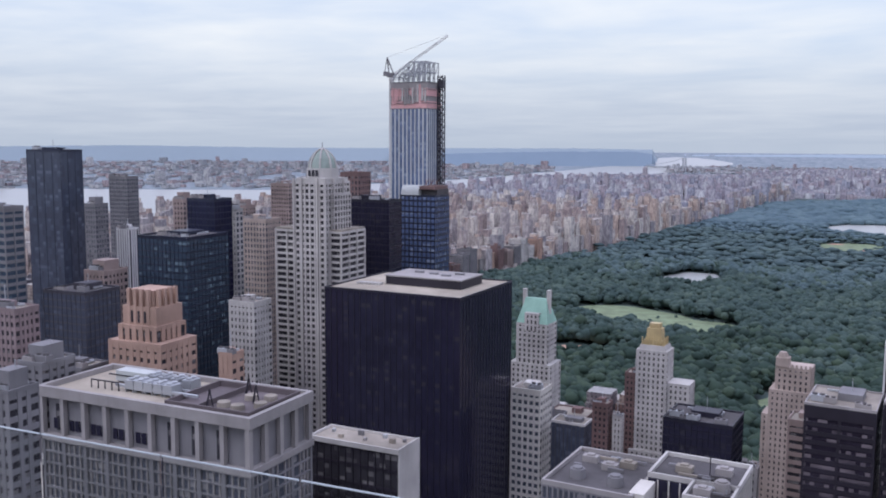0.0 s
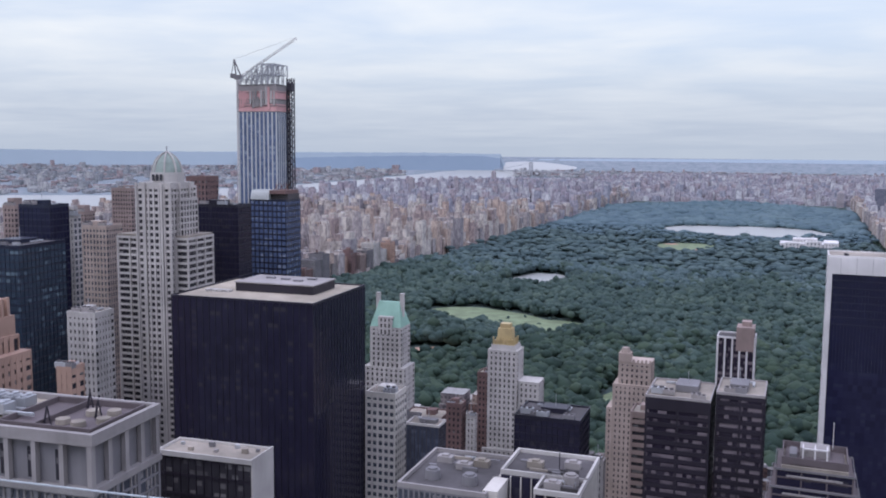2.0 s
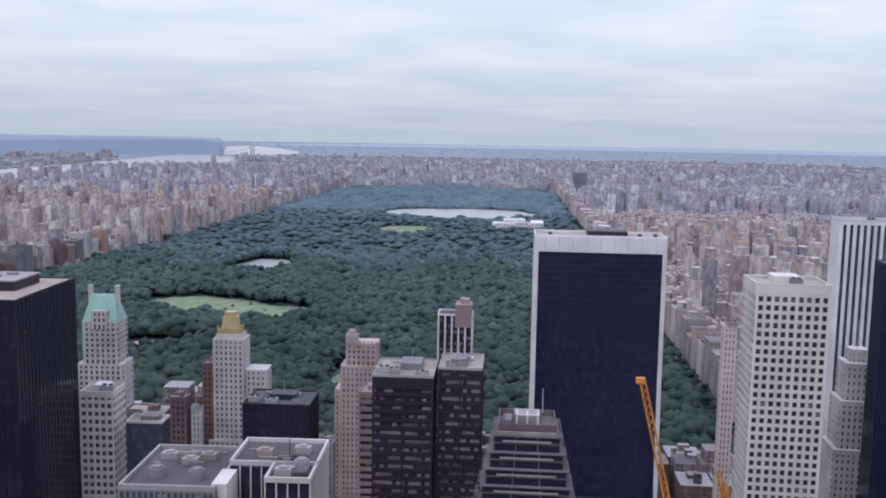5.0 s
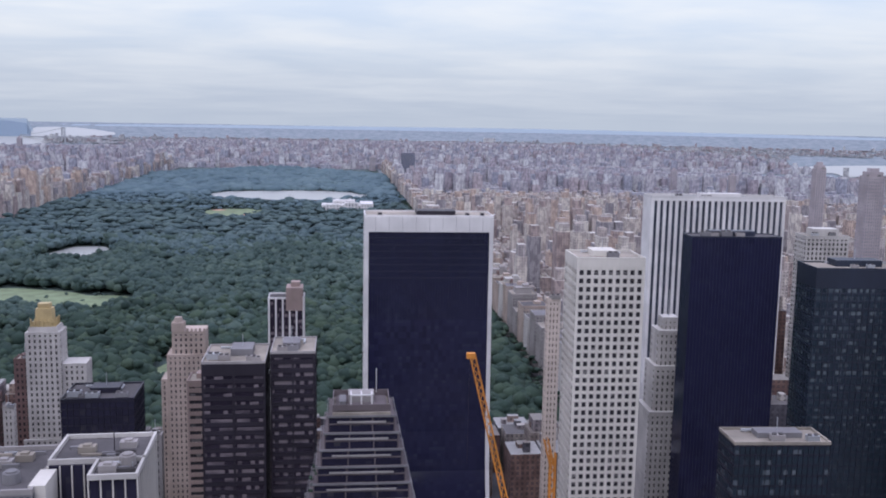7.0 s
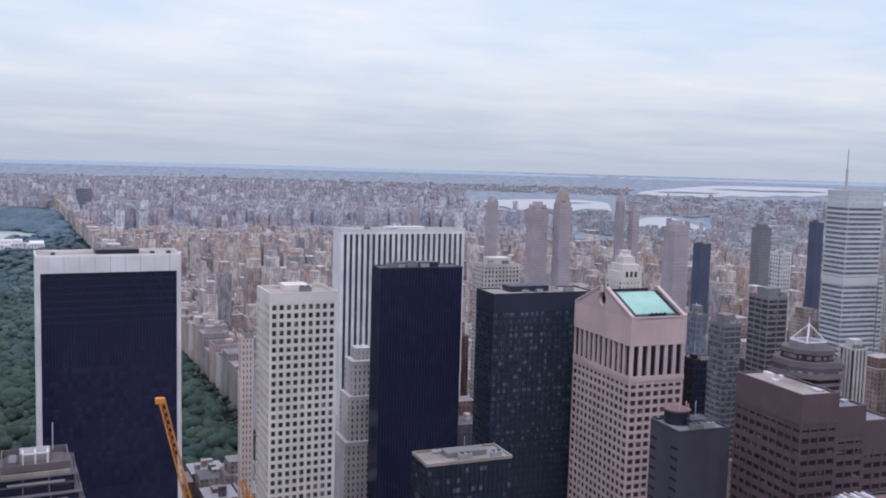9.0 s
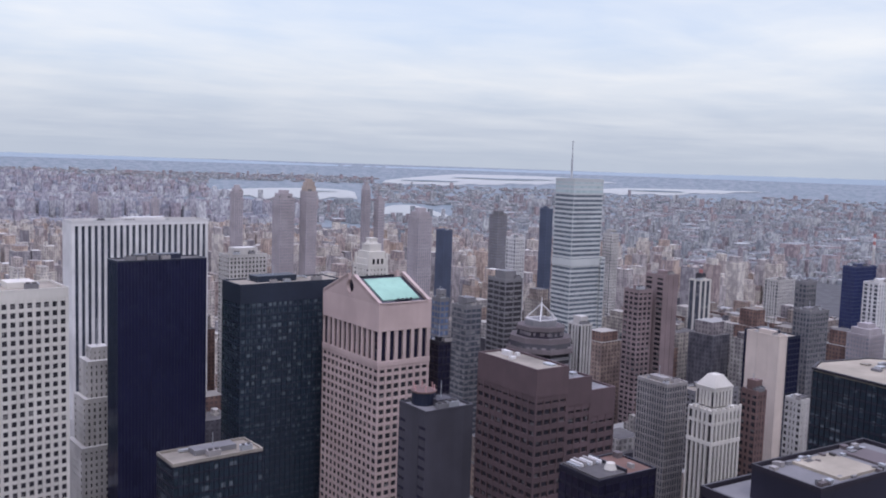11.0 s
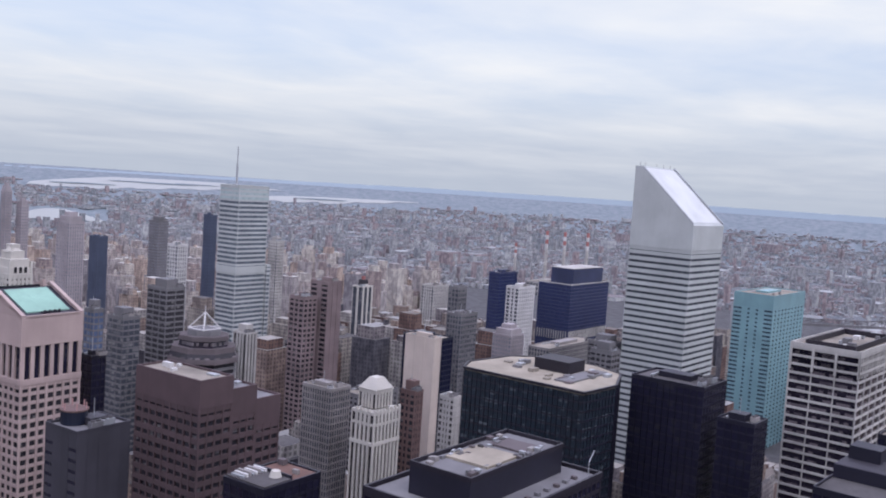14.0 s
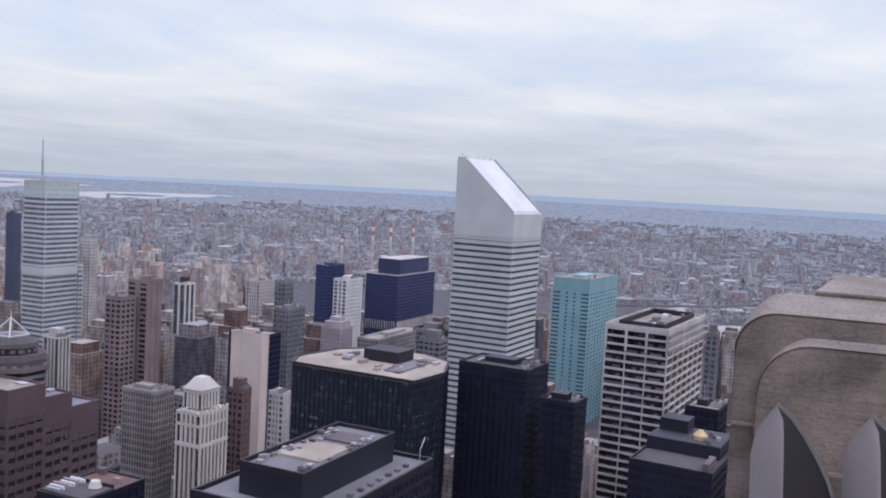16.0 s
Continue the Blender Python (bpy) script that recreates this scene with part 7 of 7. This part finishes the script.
rim("shoulder_coping", -0.003, 2.3, 0.364, 0.333, -0.004, 0.40, 0.135)
slab("upper_step", [(0.50, 0.30), (0.56, 0.46), (0.62, 0.535), (2.3, 0.535), (2.3, 0.30)], 0.40, 0.75, OLDSTONE, 0.015)
coping("upper_coping", 0.60, 2.3, 0.39, 0.54, 0.75, 0.67, 0.2)
slab("pier", [(0.01, -2.4), (0.01, -0.60), (0.2, -0.60), (0.2, -2.4)], 0.03, 0.40, OLDSTONE, 0.01)
slab("pier_cap", [(0.0, -0.60), (0.0, -0.57), (0.24, -0.57), (0.24, -0.60)], -0.02, 0.40, LITSTONE, 0.006)
slab("arched_panel", shoulder(0.20, 2.3, 0.13, 0.42, -2.4), -0.10, 0.0, OLDSTONE, 0.012)
rim("panel_coping", 0.197, 2.3, 0.134, 0.423, -0.104, -0.002, 0.055)
slab("panel_joint", [(0.70, -0.90), (0.70, -0.86), (0.98, -0.86), (0.98, -0.90)], -0.112, -0.10, LITSTONE, 0.004)
for off, sc in ((0.0, 1.0), (0.70, 1.0), (1.40, 1.0)):
    tip = (0.365 + off, -0.365)
    curve = [(0.50, -0.47), (0.60, -0.60), (0.70, -0.76), (0.79, -0.93), (0.87, -1.15), (0.93, -1.45), (0.97, -1.9), (0.98, -2.4)]
    left = [(0.30, -0.47), (0.22, -0.62), (0.19, -0.80), (0.20, -1.1), (0.21, -1.5), (0.22, -1.9), (0.22, -2.3), (0.22, -2.4)]
    ridge = [(0.385, -0.47, 0.10), (0.40, -0.60, 0.17), (0.41, -0.76, 0.23), (0.42, -0.93, 0.28), (0.43, -1.15, 0.33), (0.44, -1.45, 0.37), (0.45, -1.9, 0.40), (0.45, -2.4, 0.42)]
    bm = bmesh.new()
    t0 = bm.verts.new((tip[0], -0.12, tip[1]))
    L = [bm.verts.new((u + off, -0.10, v)) for u, v in left]
    Rg = [bm.verts.new((u + off, -0.10 - d, v)) for u, v, d in ridge]
    Rg2 = [bm.verts.new((u + off + 0.035, -0.10 - d, v)) for u, v, d in ridge]
    bm.faces.new((t0, L[0], Rg[0]))
    bm.faces.new((t0, Rg[0], Rg2[0]))
    for i in range(7):
        bm.faces.new((L[i], L[i + 1], Rg[i + 1], Rg[i]))
        bm.faces.new((Rg[i], Rg[i + 1], Rg2[i + 1], Rg2[i]))
    part("leaf_blade", bm, LEADSTONE, p, "pale carved leaf blade", True)
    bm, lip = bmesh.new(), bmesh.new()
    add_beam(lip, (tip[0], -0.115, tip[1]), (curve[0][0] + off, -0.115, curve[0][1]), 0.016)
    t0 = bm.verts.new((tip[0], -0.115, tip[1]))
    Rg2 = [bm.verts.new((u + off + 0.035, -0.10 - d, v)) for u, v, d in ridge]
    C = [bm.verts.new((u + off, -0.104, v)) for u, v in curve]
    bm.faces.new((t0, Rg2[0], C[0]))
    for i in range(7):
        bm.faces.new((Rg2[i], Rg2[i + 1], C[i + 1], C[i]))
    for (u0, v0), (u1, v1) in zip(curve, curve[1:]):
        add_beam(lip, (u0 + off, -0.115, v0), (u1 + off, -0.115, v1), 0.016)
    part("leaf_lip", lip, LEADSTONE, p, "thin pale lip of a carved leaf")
    # the hollow's shade is painted as a near-black copy of the stone
    part("leaf_hollow", bm, stone("shaded_carved_stone", (0.03, 0.027, 0.028), 0.9, 0.3) if off == 0 else MATS["shaded_carved_stone"], p, "hollow side of a carved leaf with painted shade", True)
p2 = thing("deck_ledge", "pale metal ledge at the deck's edge", "ledge", 0, 0)
p2.matrix_world = pose(8.0 * math.sin(radians(91.1)), 8.0 * math.cos(radians(91.1)), 256.73, 0, 0, -93.5)
bm = bmesh.new()
add_box(bm, -0.24, 0.5, -0.75, 0.0, -1.36, -1.29)
bmesh.ops.bevel(bm, geom=bm.edges[:], offset=0.02, segments=2, affect="EDGES")
part("ledge_plate", bm, ALUMINIUM, p2)
box("ledge_support", -0.2, 0.45, -0.6, -0.1, -2.53, -1.36, LIMESTONE, p2)


HOUSE_WALLS = ((TAN, "tan brick"), (LIMESTONE, "grey limestone"), (BROWN, "dark brown brick"), (PALE, "pale stone"), (CREAM, "cream brick"), (GREYSTONE, "grey concrete"), (ORANGE, "orange brick"))


def street_house(x, y, w, d, h, rz, seed, walls=HOUSE_WALLS):
    """One house of the street rows: a shaft, often a setback, a cornice, a lift house and a water tank."""
    rng = random.Random(seed)
    wall, word = rng.choice(walls)
    shape = rng.choice(("with water tank on its roof", "with stepped top and cornice", "with flat gravel roof"))
    p = thing("street_house", f"{word} apartment house {shape}", "apartment house", x, y, 0, rz, group="street houses")
    bay, st = rng.uniform(3.0, 4.4), rng.uniform(3.4, 4.2)
    storeys(p, -w / 2, w / 2, -d / 2, d / 2, 0, h, wall, rng.choice((DARKWIN, GREYWIN)), bay=bay, storey=st, pier=bay * 0.5, band=st * 0.48, proud=0.35, deep="", joined=True)
    box("roof", -w / 2 + 0.5, w / 2 - 0.5, -d / 2 + 0.5, d / 2 - 0.5, h, h + 0.3, rng.choice((TERRACE, TARROOF, GREYSTONE)), p)
    parapet(p, w + 0.5, d + 0.5, h - 0.6, 1.6, 0.5, wall, "cornice_ring")
    zt = h
    if "stepped" in shape:
        box("setback", -w * 0.32, w * 0.32, -d * 0.3, d * 0.32, h + 0.3, h + 7, wall, p)
        parapet(p, w * 0.66, d * 0.64, h + 7, 0.8, 0.4, wall, "setback_rim")
        zt = h + 7
    box("lift_house", w * 0.02, w * 0.26, -d * 0.1, d * 0.2, zt, zt + rng.uniform(3, 5), wall, p)
    if "tank" in shape:
        bm = bmesh.new()
        add_prism(bm, [(-w * 0.22 + a, d * 0.1 + b) for a, b in ngon(10, 2.0)], zt + 3, zt + 6.4)
        add_prism(bm, [(-w * 0.22 + a, d * 0.1 + b) for a, b in ngon(10, 2.2)], zt + 6.4, zt + 7.8, 0.1)
        tank = part("water_tank", bm, BROWN, p, "brown wooden water tank")
        bm = bmesh.new()
        for a, b in ((-1.2, -1.2), (1.2, -1.2), (1.2, 1.2), (-1.2, 1.2)):
            add_beam(bm, (-w * 0.22 + a, d * 0.1 + b, zt), (-w * 0.22 + a, d * 0.1 + b, zt + 3), 0.18)
        part("tank_stand", bm, DARKBRONZE, tank)
    return p


rs = np.random.RandomState(21)
BLOCKED += [(392, 238, 42), (440, 262, 34), (330, 330, 40), (330, 95, 75), (216, 166, 40)]
# Upper west side, from the park to the river
uws = blocks(-2050, -800, 900, 3000, rs, 15, 34, 0.16, (40, 95), phase=-790)
for y in np.arange(1790, 4600, 34):
    if rs.rand() > 0.14:
        h = rs.uniform(38, 62)
        uws.append((-818 + rs.uniform(-3, 3), y, 16, 14.5, h, 0, 0))
        if rs.rand() < 0.6:
            uws.append((-820, y, 8, 7, h + rs.uniform(8, 28), 0, h))
        if rs.rand() < 0.25:
            uws += [(-818, y - 9, 6, 5, h + 30, 0, h), (-818, y + 9, 6, 5, h + 30, 0, h)]
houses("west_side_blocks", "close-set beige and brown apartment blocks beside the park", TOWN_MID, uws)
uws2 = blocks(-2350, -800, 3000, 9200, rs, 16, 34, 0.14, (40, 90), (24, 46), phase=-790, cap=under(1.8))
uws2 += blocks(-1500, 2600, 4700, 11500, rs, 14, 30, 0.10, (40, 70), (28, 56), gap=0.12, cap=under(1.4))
houses("uptown_blocks", "close-set haze-paled apartment blocks of the upper island", TOWN_FAR, uws2)
# Upper east side
ues = blocks(235, 1500, 760, 2900, rs, 16, 38, 0.20, (48, 115), phase=200, cap=under(4.4))
for y in np.arange(1620, 4600, 32):
    if rs.rand() > 0.1:
        h = rs.uniform(36, 58)
        ues.append((219, y, 15, 14, h, 0, 0))
        if rs.rand() < 0.5:
            ues.append((221, y, 8, 7, h + rs.uniform(5, 14), 0, h))
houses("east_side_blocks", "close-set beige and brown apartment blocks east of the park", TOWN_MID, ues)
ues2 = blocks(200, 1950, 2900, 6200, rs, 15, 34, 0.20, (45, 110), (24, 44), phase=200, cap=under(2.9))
houses("upper_east_blocks", "dense haze-paled apartment blocks north of the centre", TOWN_FAR, ues2)
# Midtown floors between the named towers
mid = blocks(-1900, -800, 150, 900, rs, 20, 60, 0.2, (60, 110), (14, 32), cap=under(5.5), rz=4)
mid += blocks(-800, -190, 150, 700, rs, 20, 70, 0.22, (70, 140), (14, 32), cap=lambda x, y: min(110, EYE - math.hypot(x, y) * math.tan(radians(15 if x > -420 else 10))), rz=4)
mid += blocks(-320, 230, 560, 705, rs, 25, 60, 0.1, (60, 75), (18, 30), cap=under(18.5))
mid += blocks(-130, 230, 280, 560, rs, 20, 60, 0.1, (60, 90), (18, 32), cap=under(23.5))
mid += blocks(230, 1700, 330, 760, rs, 25, 75, 0.25, (80, 150), (14, 30), cap=lambda x, y: EYE - math.hypot(x, y) * math.tan(radians(8.5 if math.hypot(x, y) > 750 else 15)), rz=-4)
mid += blocks(330, 1750, -420, 330, rs, 25, 75, 0.25, (75, 140), (14, 30), cap=lambda x, y: EYE - math.hypot(x, y) * math.tan(radians(15.0 if 80.0 < math.degrees(math.atan2(x, y)) < 86.0 else 7.8 if math.hypot(x, y) > 900 else 17.0)), rz=-9)
keep, skip, made = [], False, 0
for q in mid:
    if q[6] > 0 and skip:
        continue
    skip = False
    dist = math.hypot(q[0], q[1])
    if q[6] == 0 and q[4] > 55 and q[1] > -160 and dist < 830 and made < 75 and (q[0] > 250 or q[1] > 250):
        made += 1
        skip = True
        street_house(q[0], q[1], 2 * q[2], 2 * q[3], q[4], q[5], made)
        continue
    keep.append(q)
mid = keep
for i, y in enumerate(np.arange(770, 1780, 35)):
    street_house(-818 + rs.uniform(-3, 3), y, rs.uniform(28, 34), rs.uniform(26, 32), rs.uniform(42, 66), 0, 200 + i)
for i, y in enumerate(np.arange(775, 1600, 33)):
    street_house(219, y, 30, rs.uniform(25, 30), rs.uniform(38, 60), 0, 300 + i, (HOUSE_WALLS[1], HOUSE_WALLS[3], HOUSE_WALLS[4]))
houses("midtown_blocks", "crowded brick and stone midtown houses with roof tanks", TOWN_NEAR, mid)
# Outer boroughs and the far shore
out = []
for _ in range(46000):
    az = rs.uniform(-118, 17)
    d = (2250 if az > -86 else 2020) * math.exp(rs.uniform(0, 1) * 1.6)
    x, y = polar(az, d)
    if az > -35 and (y < 5200 or x < 2000) or (x < 2050 and y > 300):
        if d < 8600 and az > -30:
            continue
        if x < 2050 and d < 6500:
            continue
    if -37 < az < -27.0 and 5100 < d < 8600 or -52 < az < -37 and 8600 < d < 16000 or -60.5 < az < -50 and 7800 < d < 11200 or -42 < az < -37 and 3950 < d < 5100 or (az < -87 and 1600 < d < 2010):
        continue
    if az < -38 and (d > 6200 and rs.rand() < 0.5 or d > 8800):
        continue
    s = rs.uniform(0.7, 1.6)
    big = rs.rand() < 0.06
    out.append((x, y, (6.5 if not big else 26) * s * (d / 3500) ** 0.5, (5 if not big else 18) * s * (d / 3500) ** 0.5, rs.uniform(6, 13) if rs.rand() > 0.05 else rs.uniform(18, 55), rs.uniform(-12, 12) - 9, 0))
for _ in range(2600):
    az, d = rs.uniform(24, 75), rs.uniform(5300, 12500)
    x, y = polar(az, d)
    lim = np.interp(-az, [-56.5, -48.9, -41.3, -30.1, -26.6, -23.1], [5600, 5350, 5200, 6600, 7600, 9100])
    if d < lim:
        continue
    s = rs.uniform(0.8, 1.8) * (d / 5500) ** 0.5
    out.append((x, y, 17 * s, 12 * s, rs.uniform(8, 22) if rs.rand() > 0.06 else rs.uniform(30, 75), rs.uniform(-15, 15), 0))
houses("outer_blocks", "countless low haze-paled houses of the outer boroughs", TOWN_OUTER, out)
wood = []
for _ in range(13000):
    az = rs.uniform(-118, 74)
    d = 2700 * math.exp(rs.uniform(0, 1) * 1.7)
    x, y = polar(az, d)
    if (az > -35 and y < 5200 and x < 2050) or (12.5 < az and d < np.interp(-az, [-75, -56.5, -48.9, -41.3, -30.1, -26.6, -23.1, -12.5], [5700, 5600, 5300, 5100, 6500, 7500, 9000, 18000])):
        continue
    if -37 < az < -27.0 and 5100 < d < 8600 or -52 < az < -37 and 8600 < d < 16000 or -60.5 < az < -50 and 7800 < d < 11200 or -42 < az < -37 and 3950 < d < 5100 or (az < -87 and 1600 < d < 2010):
        continue
    if d > 6200 or noise.noise((x * 0.0022, y * 0.0022, 3)) < 0.06:
        continue
    wood.append((x, y, 1, rs.uniform(6, 13) * (d / 4000) ** 0.6, 1, False))
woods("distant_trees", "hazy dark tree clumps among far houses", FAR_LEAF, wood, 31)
street = []
for ax in np.arange(-2000, -800, 205):
    for y in np.arange(900, 2600, 24):
        if rs.rand() < 0.4:
            street.append((ax + rs.uniform(-4, 16), y, 8, rs.uniform(4, 7), 2, False))
for y in np.arange(730, 3000, 15):
    for x in (195, 203):
        street.append((x + rs.uniform(-3, 3), y + rs.uniform(-4, 4), 8, rs.uniform(5, 8), 2, False))
woods("street_trees", "green street trees along the avenues", LEAF, street, 33)
